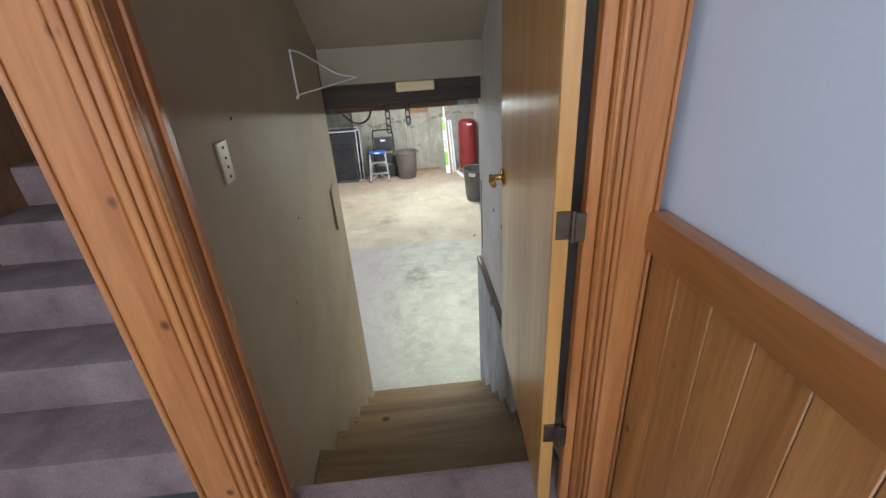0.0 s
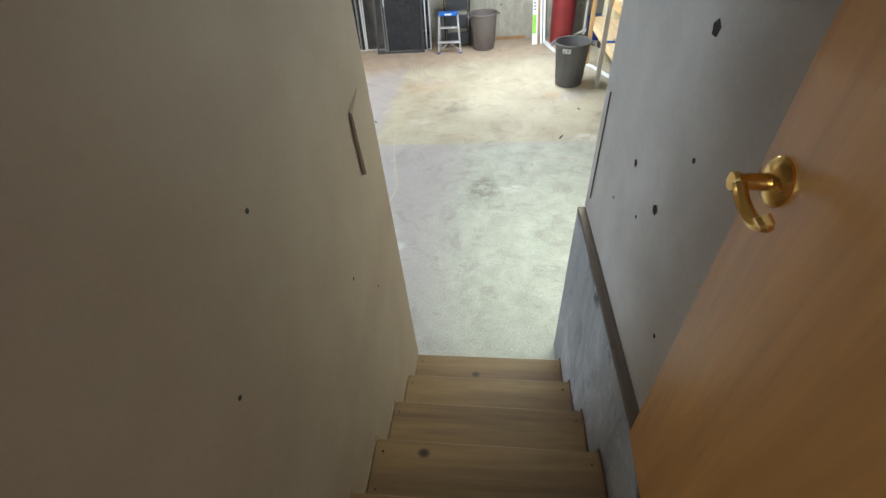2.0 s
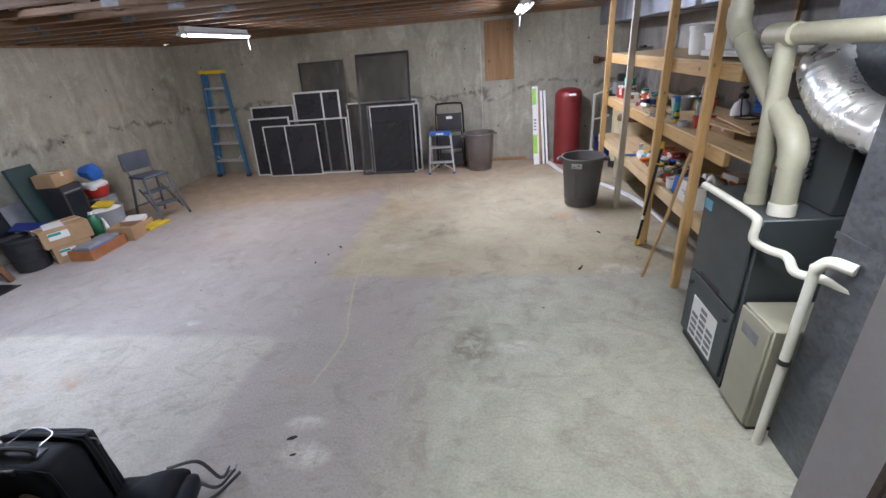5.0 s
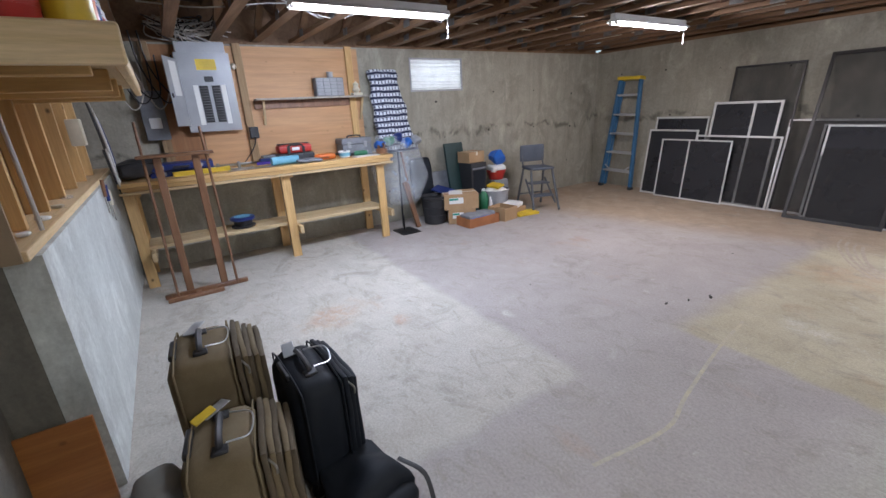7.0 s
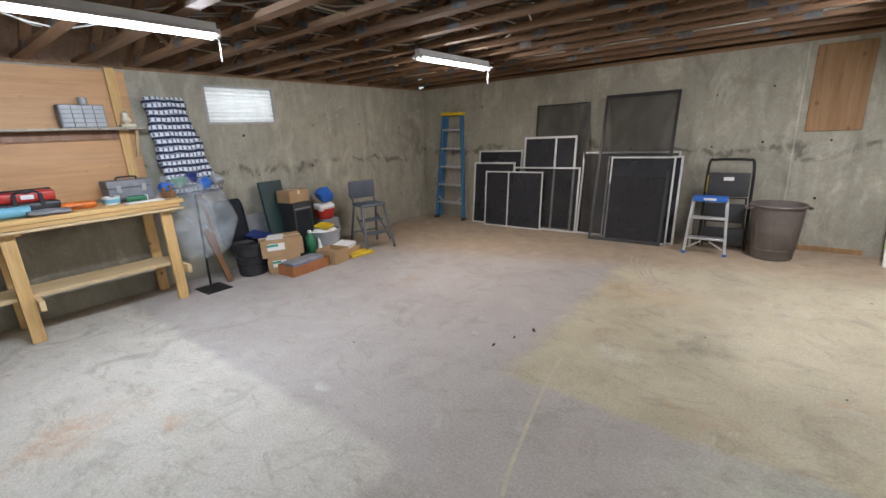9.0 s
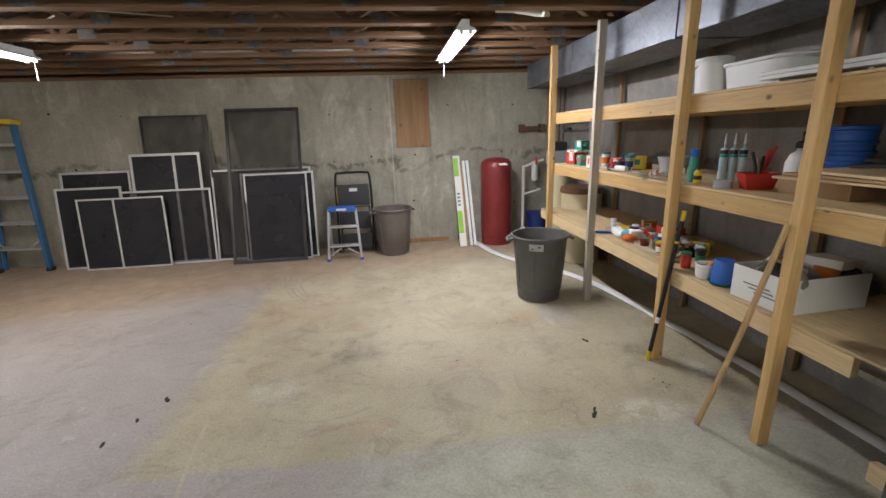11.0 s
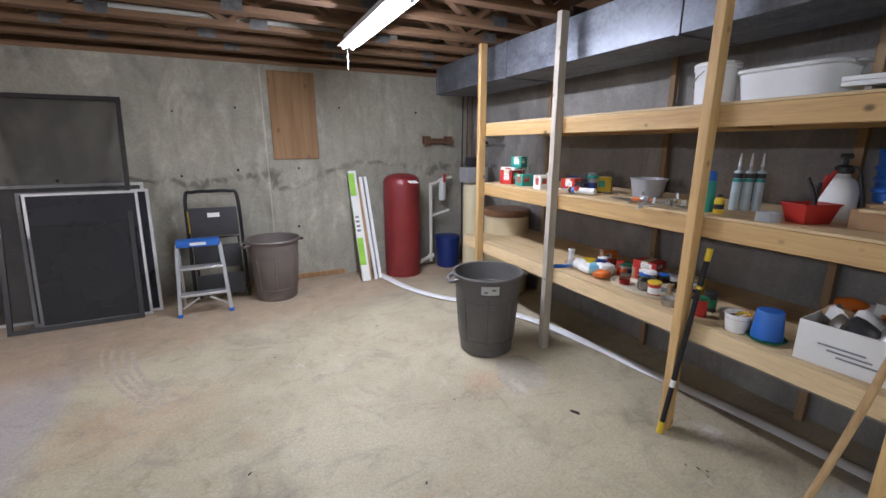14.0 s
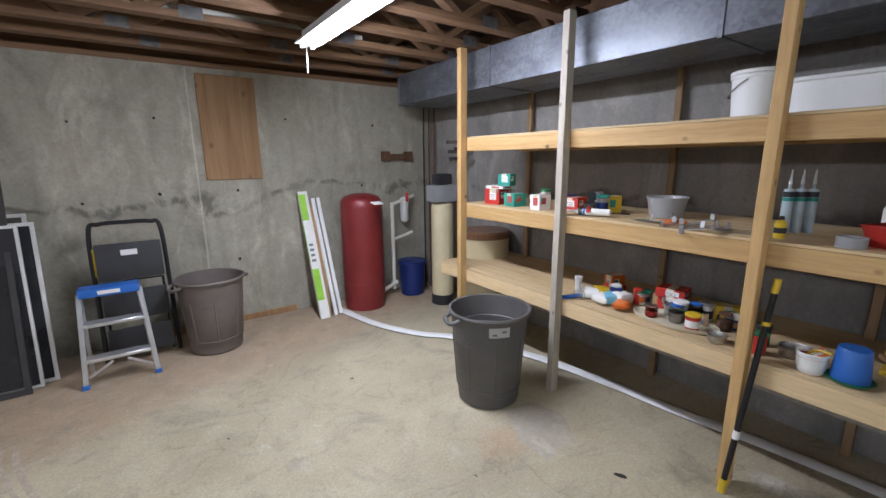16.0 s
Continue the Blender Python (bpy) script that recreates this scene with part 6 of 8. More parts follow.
part("elbow", T([(1.39, 1.868, 1.28), (1.39, 1.872, 1.34), (1.387, 1.91, 1.41), (1.385, 1.97, 1.46)], 0.057, 16, 5), M_PVC_OLD, vb)
part("offset", R((1.387, 1.94, 1.432), (1.37, 2.49, 1.845), 0.051), M_PVC_OLD, vb)
part("elbow", T([(1.372, 2.44, 1.81), (1.37, 2.50, 1.86), (1.37, 2.535, 1.91), (1.37, 2.54, 1.98)], 0.057, 16, 5), M_PVC_OLD, vb)
part("upper", R((1.37, 2.54, 1.96), (1.37, 2.54, 2.55), 0.050), M_PVC_OLD, vb)
cp = thing("conduit", pose(0, 0, 0), "white plastic pipe strapped beside the return duct", "pipe")
part("pipe", R((1.30, 1.43, 0.0), (1.30, 1.43, 1.0), 0.02), M_PVC, cp)
part("clamp", R((1.30, 1.43, 0.50), (1.30, 1.43, 0.525), 0.025), M_BLACK, cp)
part("elbow", T([(1.30, 1.43, 0.98), (1.32, 1.40, 1.03), (1.36, 1.33, 1.03)], 0.024, 10, 4), M_PVC, cp)
BASE = Matrix.Identity(4)
solid("drain_tee", T([(0.75, 5.0, 2.40), (0.95, 5.0, 2.39), (1.12, 5.0, 2.36), (1.15, 4.95, 2.34)], 0.028, 10, 4), M_PVC, "white plastic drain pipe passing through the trusses", "pipe")
solid("water_line", R((LEFT + 0.3, 6.05, 2.30), (0.9, 6.05, 2.31), 0.022), M_PVC, "pale pipe run through the truss webs", "pipe")
# dark tote and loose things in the shelf end by the furnace
solid("scrap_wood", B(-0.02, 0.02, -0.2, 0.2, 0, 0.09, soft=0.003), M_PALE["y"], "short board standing at the shelf end", "board", m=pose(1.75, 2.43, 0.0, 0, 0, 0))

# ---- workbench along the left wall ----
BZ = 0.995
wbn = thing("workbench", pose(0, 0, 0), "long home-made workbench of pine planks with a low shelf", "workbench")
for k, (x0, x1) in enumerate(((-5.375, -5.17), (-5.168, -4.965), (-4.963, -4.755))):
    part("top_plank", B(x0, x1, 0.10, 2.76, BZ - 0.038, BZ, soft=0.004), M_LUMBER["y"], wbn)
part("front_apron", B(-4.80, -4.765, 0.12, 2.72, BZ - 0.075, BZ - 0.040, soft=0.003), M_LUMBER["y"], wbn)
part("edge_strip", B(-4.765, -4.735, 0.10, 2.745, BZ - 0.10, BZ - 0.078, soft=0.003), M_PALE["y"], wbn)
for y, mat in ((0.16, M_LUMBER["z"]), (1.51, M_LUMBER["z"]), (2.60, M_LUMBER["z"])):
    part("front_leg", B(-4.835, -4.797, y - 0.045, y + 0.045, 0, BZ - 0.10, soft=0.003), mat, wbn)
    part("rear_leg", B(-5.33, -5.292, y - 0.045, y + 0.045, 0, BZ - 0.04, soft=0.003), M_LUMBER["z"], wbn)
    part("cross_bar", B(-5.29, -4.70, y + 0.047, y + 0.085, 0.27, 0.355, soft=0.003), M_PALE["x"], wbn)
    part("top_bearer", B(-5.29, -4.82, y + 0.047, y + 0.085, BZ - 0.13, BZ - 0.040), M_LUMBER["x"], wbn)
part("low_shelf", B(-5.20, -4.84, 0.20, 2.60, 0.356, 0.39, soft=0.004), M_PALE["y"], wbn)
spl = thing("cable_spool", pose(-5.0, 1.05, 0.391), "blue and black spool of cable on the bench's low shelf", "spool")
part("flange", L([(0.115, 0), (0.12, 0.004), (0.12, 0.018), (0.002, 0.02)], seg=28), M_BLACK, spl)
part("winding", L([(0.085, 0.021), (0.09, 0.03), (0.09, 0.07), (0.085, 0.078)], seg=28), M_BLACK, spl)
part("flange", L([(0.12, 0.08), (0.122, 0.085), (0.122, 0.105), (0.11, 0.112), (0.03, 0.112), (0.002, 0.10)], seg=28), M_NAVY, spl)
part("label", L([(0.08, 0.1125), (0.081, 0.1135), (0.04, 0.1135)], seg=28), M_CYAN, spl)

# things on the bench
for k in range(2):
    lc = thing("tool_case", pose(-5.08 + 0.06 * k, 0.62, BZ + 0.001 + 0.062 * k, 0, 0, 2 - 5 * k), "long navy plastic tool case lying on the bench", "tool case", "stacked tool cases")
    part("shell", B(-0.13, 0.13, -0.27, 0.27, 0, 0.058, soft=0.012), M_NAVY, lc)
    part("handle", T([(0.13, -0.06, 0.03), (0.16, -0.05, 0.03), (0.16, 0.05, 0.03), (0.13, 0.06, 0.03)], 0.009, 8, 4), M_BLACK, lc)
    for s in (-1, 1):
        part("latch", B(0.128, 0.136, s * 0.16 - 0.02, s * 0.16 + 0.02, 0.012, 0.045, soft=0.002), M_PANEL, lc)
lv = thing("spirit_level", pose(-4.92, 0.78, BZ + 0.001, 0, 0, 8), "yellow spirit level lying on the bench", "level")
part("body", B(-0.022, 0.022, -0.25, 0.25, 0, 0.045, soft=0.004), M_YELLOW, lv)
for y in (-0.2, 0.0, 0.2):
    part("vial", R((-0.0235, y, 0.024), (0.0235, y, 0.024), 0.014), M_GLASSJAR, lv)
vs = thing("bench_vise", pose(-4.95, 1.08, BZ + 0.001, 0, 0, 90), "steel hand clamp lying on the bench", "clamp")
part("bar", B(-0.17, 0.17, -0.012, 0.012, 0.0, 0.014, soft=0.002), M_STEEL, vs)
part("jaw", B(-0.17, -0.14, -0.02, 0.02, 0.015, 0.075, soft=0.005), M_STEEL, vs)
part("jaw", B(0.02, 0.05, -0.02, 0.02, 0.015, 0.075, soft=0.005), M_STEEL, vs)
part("screw", R((0.05, 0, 0.055), (0.16, 0, 0.055), 0.007), M_STEEL, vs)
hs = solid("hand_saw", B(-0.05, 0.05, -0.22, 0.22, 0, 0.004, soft=0.001), M_STEEL, "steel saw blade lying on the bench", "saw", m=pose(-4.87, 1.22, BZ + 0.001, 0, 0, 6))
for k in range(3):
    solid("marker_box", B(-0.04, 0.04, -0.10, 0.10, 0, 0.03, soft=0.004), surface("purple_plastic", (0.10, 0.05, 0.42)) if k == 0 else (M_NAVY if k == 1 else M_INK), "small purple plastic tool box on the bench", "tool box", m=pose(-5.16, 1.42 + 0.03 * k, BZ + 0.001 + 0.032 * k, 0, 0, 9 * k - 8), group="stacked small boxes")
bag = thing("tool_bag", pose(-5.12, 1.72, BZ + 0.001, 0, 0, 0), "open-topped red and black canvas tool bag", "tool bag")
part("base", dense_box(-0.12, 0.12, -0.20, 0.20, 0, 0.10, 5, 0.03, 0.006, 8), M_BLACK, bag)
part("upper", dense_box(-0.10, 0.10, -0.18, 0.18, 0.095, 0.19, 5, 0.03, 0.008, 8, 2), M_RED, bag)
part("zip", B(-0.03, 0.03, -0.17, 0.17, 0.185, 0.20, soft=0.006), M_BLACK, bag)
for s in (-1, 1):
    part("strap", B(0.112, 0.124, s * 0.08 - 0.015, s * 0.08 + 0.015, 0.04, 0.17, soft=0.003), M_BLACK, bag)
part("logo_patch", B(0.1005, 0.108, -0.04, 0.04, 0.125, 0.16, soft=0.002), M_PAPER, bag)
part("handle", T([(0.09, -0.08, 0.17), (0.11, -0.04, 0.19), (0.115, 0.0, 0.185), (0.11, 0.04, 0.19), (0.09, 0.08, 0.17)], 0.01, 8, 4), M_BLACK, bag)
solid("foam_roll", T([(-4.89, 1.42, BZ + 0.045), (-4.9, 1.55, BZ + 0.046), (-4.89, 1.70, BZ + 0.045)], 0.043, 16, 4), M_CYAN, "pale blue foam roll lying on the bench", "roll")
solid("rag", crumple(dense_box(-0.09, 0.09, -0.13, 0.13, 0, 0.03, 6, 0.012), 0.016, 9, 4), M_INK, "crumpled grey shop rag on the bench", "rag", m=pose(-4.88, 1.80, BZ + 0.012))
sn = thing("cordless_case", pose(-4.98, 2.02, BZ + 0.001, 0, 0, 80), "orange plastic cordless tool on the bench", "power tool")
part("shell", dense_box(-0.12, 0.12, -0.05, 0.05, 0, 0.065, 5, 0.03), M_ORANGE, sn)
part("grip", B(-0.1, 0.04, -0.052, 0.052, 0.02, 0.03, soft=0.004), M_BLACK, sn)
pot("tub", -4.98, 2.25, BZ, 0.06, 0.068, 0.07, M_WHITE, "white and blue plastic tub on the bench", "tub", band=M_CYAN)
bx = thing("tool_box", pose(-5.14, 2.44, BZ + 0.001), "dark grey plastic toolbox with a lifted lid tray", "tool box")
part("body", B(-0.11, 0.11, -0.18, 0.18, 0, 0.13, soft=0.012), M_INK, bx)
part("lid", B(-0.115, 0.115, -0.185, 0.185, 0.134, 0.20, soft=0.014), M_INK, bx)
part("handle", T([(0.02, -0.08, 0.2), (0.02, -0.07, 0.225), (0.02, 0.07, 0.225), (0.02, 0.08, 0.2)], 0.009, 8, 4), M_BLACK, bx)
for s in (-1, 1):
    part("latch", B(0.1105, 0.122, s * 0.1 - 0.02, s * 0.1 + 0.02, 0.09, 0.16, soft=0.003), M_PANEL, bx)
gd = thing("drill", pose(-4.95, 2.45, BZ + 0.001, 0, 0, 75), "green cordless drill lying on its side", "drill")
part("body", dense_box(-0.09, 0.07, -0.03, 0.03, 0.0, 0.06, 4, 0.02), M_GREEN, gd)
part("chuck", R((-0.09, 0, 0.03), (-0.13, 0, 0.03), 0.018, 0.012), M_BLACK, gd)
part("battery", B(0.02, 0.08, 0.03, 0.13, 0.0, 0.05, soft=0.008), M_WHITE, gd)
solid("notepad", B(-0.06, 0.06, -0.15, 0.15, 0, 0.012, soft=0.002), M_PAPER, "white notepad near the bench's front edge", "notepad", m=pose(-4.84, 2.46, BZ + 0.001, 0, 0, 4))
bi = thing("plane_tool", pose(-4.93, 2.70, BZ + 0.001, 0, 0, 20), "reddish-brown wooden hand plane on the bench end", "hand plane")
part("body", B(-0.07, 0.07, -0.028, 0.028, 0, 0.06, soft=0.01), M_WALNUT, bi)
part("tote", T([(0.03, 0, 0.058), (0.045, 0, 0.09), (0.03, 0, 0.12)], 0.013, 8, 4), M_WALNUT, bi)
part("knob", L([(0.012, 0.06), (0.02, 0.08), (0.012, 0.1), (0.001, 0.102)], (-0.045, 0, 0), 14), M_WALNUT, bi)

# wall shelf with the drawer organiser
ws2 = thing("wall_shelf", pose(0, 0, 0), "narrow dusty brown wall shelf on two brackets", "shelf")
part("board", B(LEFT + 0.056, LEFT + 0.20, 1.44, 2.72, 1.655, 1.675, soft=0.003), M_GREYWOOD, ws2)
part("cleat", B(LEFT + 0.02, LEFT + 0.05, 1.44, 2.53, 1.57, 1.654), M_WALNUT, ws2)
for y in (1.52, 2.66):
    part("bracket", box(bmesh.new(), -0.01, 0.01, -0.012, 0.012, 0, 0.29, m=pose(LEFT + 0.03, y, 1.40, 0, 26, 0)), M_PALE["z"], ws2)
og = thing("drawer_organiser", pose(LEFT + 0.12, 2.27, 1.676), "grey parts organiser with small clear drawers", "organiser")
part("case", B(-0.06, 0.05, -0.165, 0.165, 0, 0.20, soft=0.004), M_INK, og)
for i in range(4):
    for j in range(5):
        part("drawer", B(0.0505, 0.062, -0.155 + 0.079 * i, -0.155 + 0.079 * i + 0.073, 0.008 + 0.038 * j, 0.041 + 0.038 * j, soft=0.002), M_PANEL, og)
pot("tin", LEFT + 0.12, 2.30, 1.877, 0.035, 0.035, 0.06, M_PANEL, "small grey tin standing on the organiser", "tin")
fg = thing("plaster_ornament", pose(LEFT + 0.13, 2.60, 1.676), "small ivory plaster ornament on the wall shelf", "ornament")
part("base", B(-0.05, 0.05, -0.06, 0.06, 0, 0.03, soft=0.006), M_IVORY, fg)
part("figure", crumple(L([(0.02, 0.03), (0.045, 0.06), (0.03, 0.10), (0.035, 0.13), (0.001, 0.16)], seg=14), 0.008, 18), M_IVORY, fg)

# electrical panel
ep = thing("breaker_panel", pose(0, 0, 0), "grey electrical breaker panel with its door hanging open", "electrical panel")
PXF = LEFT + 0.115
part("cabinet", B(LEFT + 0.018, PXF - 0.003, 0.80, 1.24, 1.40, 2.22, soft=0.003), M_PANEL, ep)
part("cover", B(PXF, PXF + 0.006, 0.775, 1.265, 1.37, 2.12, soft=0.002), M_PANEL, ep)
dr = part("door", box(bmesh.new(), 0, 0.006, -0.30, 0, 1.44, 2.06, soft=0.002, m=pose(PXF + 0.007, 0.79, 0, 0, 0, 66)), M_PANEL, ep, "open panel door with a pasted schedule")
part("schedule", box(bmesh.new(), 0.0065, 0.0075, -0.20, -0.05, 1.72, 2.03, m=pose(PXF + 0.007, 0.79, 0, 0, 0, 66)), M_PAPER, dr)
part("latch", box(bmesh.new(), 0.0065, 0.014, -0.28, -0.25, 1.70, 1.74, soft=0.003, m=pose(PXF + 0.007, 0.79, 0, 0, 0, 66)), M_BLACK, dr)
part("warning_label", B(PXF + 0.0062, PXF + 0.0072, 0.95, 1.13, 1.96, 2.06), M_YELLOW, ep, "yellow warning label")
part("main_breaker", B(PXF + 0.0062, PXF + 0.022, 1.00, 1.08, 1.85, 1.90, soft=0.003), M_BLACK, ep)
for s in (-1, 1):
    part("index_strip", B(PXF + 0.0062, PXF + 0.0075, 1.035 + s * 0.125 - 0.022, 1.035 + s * 0.125 + 0.022, 1.44, 1.82), M_PAPER, ep)
    for k in range(14):
        part("breaker", B(PXF + 0.0062, PXF + 0.020, 1.035 + s * 0.055 - 0.038, 1.035 + s * 0.055 + 0.038, 1.46 + 0.0255 * k, 1.482 + 0.0255 * k, soft=0.002), M_BLACK, ep)
ob = thing("outlet_box", pose(LEFT + 0.056, 1.38, 1.33), "black surface outlet box with a plugged-in cord", "outlet")
part("box", B(-0.02, 0.045, -0.045, 0.045, -0.06, 0.06, soft=0.006), M_BLACK, ob)
part("cord", T([(0.045, 0, -0.04), (0.07, -0.02, -0.12), (0.04, -0.08, -0.22), (0.10, -0.16, -0.30)], 0.006, 6, 5), M_BLACK, ob)
solid("ceiling_bulb", L([(0.012, 0), (0.03, 0.02), (0.03, 0.045), (0.015, 0.065), (0.001, 0.066)], seg=14), M_IVORY, "small pale round cover beside the panel", "cover", m=pose(LEFT + 0.02, 1.30, 2.0, 0, 90, 0))

# hanging cords and hand tools at the end of the stem wall
for k in range(6):
    x, y = -4.75 - 0.05 * k, 0.06 + 0.015 * (k % 2)
    solid("hanging_cable", T([(x, y, 1.72 - 0.03 * k), (x + 0.06, y + 0.03, 1.45), (x - 0.04, y + 0.04, 1.18), (x + 0.05, y + 0.05, 1.02 - 0.04 * k), (x + 0.09, y + 0.03, 1.30)], 0.006, 6, 6), (M_BLACK, M_WIRE, M_BLACK, M_WHITE, M_BLACK, M_NAVY)[k], "tangled cable hanging in loops from a nail", "cable", group="hanging cords")
for k in range(3):
    pl_ = thing("hand_tool", pose(-4.05 - 0.12 * k, 0.062, 1.02 - 0.05 * k), "hand tool hanging on a nail over the stem wall", "hand tool", "hanging hand tools")
    part("handle", R((0, 0.02, -0.02), (0.01 * k, 0.025, 0.10), 0.012), (M_WALNUT, M_NAVY, M_IVORY)[k], pl_)
    part("blade", B(-0.01, 0.01, 0.012, 0.02, -0.14, -0.02, soft=0.002), M_STEEL, pl_)
tg = thing("timer_box", pose(LEFT + 0.03, 0.50, 1.48), "grey low-voltage junction box with white terminals", "junction box")
part("body", B(-0.015, 0.06, -0.10, 0.10, -0.16, 0.30, soft=0.008), M_INK, tg)
part("terminal", B(0.061, 0.075, -0.05, 0.05, -0.05, 0.05, soft=0.004), M_WHITE, tg)

# shelf of paint on brackets over the stem wall
ps = thing("paint_shelf", pose(0, 0, 0), "deep pine shelf carrying paint tins and sprays", "shelf")
part("deck", B(-3.20, -1.452, -0.10, 0.44, 1.672, 1.690, soft=0.003), M_PALE["x"], ps)
part("end_rail", B(-1.450, -1.412, -0.14, 0.479, 1.612, 1.698, soft=0.005), M_PALE["y"], ps)
part("front_rail", B(-3.20, -1.452, 0.441, 0.470, 1.632, 1.692, soft=0.005), M_PALE["x"], ps)
for x in (-1.55, -2.15, -2.55, -2.95):
    part("bracket", B(x - 0.019, x + 0.019, -0.02, 0.40, 1.60, 1.671, soft=0.003), M_LUMBER["y"], ps)
PZ = 1.691
pot("paint_can", -1.54, 0.12, PZ, 0.075, 0.075, 0.19, M_PAPER, "one-gallon paint can with a printed pale label", "paint can", lid=M_STEEL, band=M_CARD, bail=True)
pot("paint_can", -1.57, 0.27, PZ, 0.07, 0.07, 0.20, M_RED, "red lacquered paint tin", "paint can", lid=M_STEEL, band=M_RED)
pot("stain_can", -1.62, 0.385, PZ, 0.05, 0.05, 0.11, M_YELLOW, "small yellow stain tin with a grey lid", "stain can", lid=M_PANEL)
jb = thing("oil_jug", pose(-1.84, 0.35, PZ), "white jug with a dark green label band", "jug")
part("body", L([(0.068, 0), (0.072, 0.008), (0.072, 0.22), (0.04, 0.26), (0.02, 0.27), (0.02, 0.30)], seg=24), M_WHITE, jb)
part("label", L([(0.0725, 0.02), (0.0728, 0.12), (0.0722, 0.121), (0.0722, 0.019)], seg=24), M_GREEN, jb)
part("cap", L([(0.023, 0.301), (0.023, 0.325), (0.001, 0.326)], seg=14), M_GREEN, jb)
for k, (c1, c2) in enumerate(((M_ORANGE, M_WHITE), (M_NAVY, M_WHITE), (M_RED, M_WHITE), (M_CYAN, M_WHITE), (M_TEAL, M_WHITE))):
    sc = thing("spray_can", pose(-2.02 - 0.19 * k, 0.385, PZ) @ Matrix.Diagonal((1.2, 1.2, 1.2, 1)), "coloured spray can with a white cap", "spray can", "spray cans on the paint shelf")
    part("can", L([(0.031, 0), (0.033, 0.003), (0.033, 0.15), (0.024, 0.165)], seg=20), c1, sc)
    part("cap", L([(0.03, 0.1655), (0.03, 0.20), (0.025, 0.208), (0.001, 0.209)], seg=20), c2, sc)
    part("label", L([(0.0334, 0.04), (0.0336, 0.08), (0.0331, 0.081), (0.0331, 0.039)], seg=20), M_PAPER, sc)
solid("bent_bracket", T([(-2.30, 0.02, 1.60), (-2.30, 0.05, 1.58), (-2.32, 0.05, 1.30), (-2.33, 0.05, 1.12)], 0.008, 8, 0), M_ALU, "bent metal rod standing in the stud bay", "rod")
solid("steel_box", B(-0.06, 0.06, -0.04, 0.04, -0.09, 0.09, soft=0.01), M_IVORY, "ivory doorbell box fixed to a stud", "box", m=pose(-4.15, 0.02, 1.45))
for k in range(4):
    solid("plate_clutter", crumple(dense_box(-0.04, 0.04, -0.03, 0.03, 0, 0.04, 2, 0.015), 0.01, 16, k), (M_WHITE, M_PAPER, M_IVORY, M_POLY)[k], "small crumpled wrapper lying on the plate", "wrapper", m=pose(-2.35 - 0.33 * k, -0.01, 1.102, 0, 0, 40 * k) @ Matrix.Diagonal((0.7, 0.7, 0.45, 1)), group="wrappers on the plate")
# board leaning at the end of the stem wall
solid("leaning_board", B(-0.012, 0.0, -0.22, 0.06, 0, 0.40, soft=0.003), M_PINE_RAIL, "reddish board leaning on the stem wall's end", "board", m=pose(-2.085, -0.02, 0.001, 0, -6, 0))

# wooden rack by the bench
rk = thing("quilt_rack", pose(0, 0, 0), "brown-stained wooden clothes rack with a flat top rail", "rack")
part("top_rail", B(-4.46, -4.33, 0.30, 0.86, 1.215, 1.24, soft=0.005, m=None), M_WALNUT, rk)
for y in (0.44, 0.72):
    part("upright", B(-4.415, -4.375, y - 0.03, y + 0.03, 0.041, 1.214, soft=0.006), M_WALNUT, rk)
part("rod", R((-4.32, 0.34, 0.035), (-4.44, 0.35, 1.50), 0.011), M_WALNUT, rk)
part("rod", R((-4.30, 0.82, 0.035), (-4.42, 0.80, 1.44), 0.011), M_WALNUT, rk)
part("foot", B(-4.41, -4.37, 0.24, 0.92, 0.0, 0.04, soft=0.006), M_WALNUT, rk)
part("foot", B(-4.30, -4.26, 0.26, 0.70, 0.0, 0.034, soft=0.006), M_WALNUT, rk)
part("cross_foot", B(-4.368, -4.301, 0.48, 0.52, 0.004, 0.03), M_WALNUT, rk)

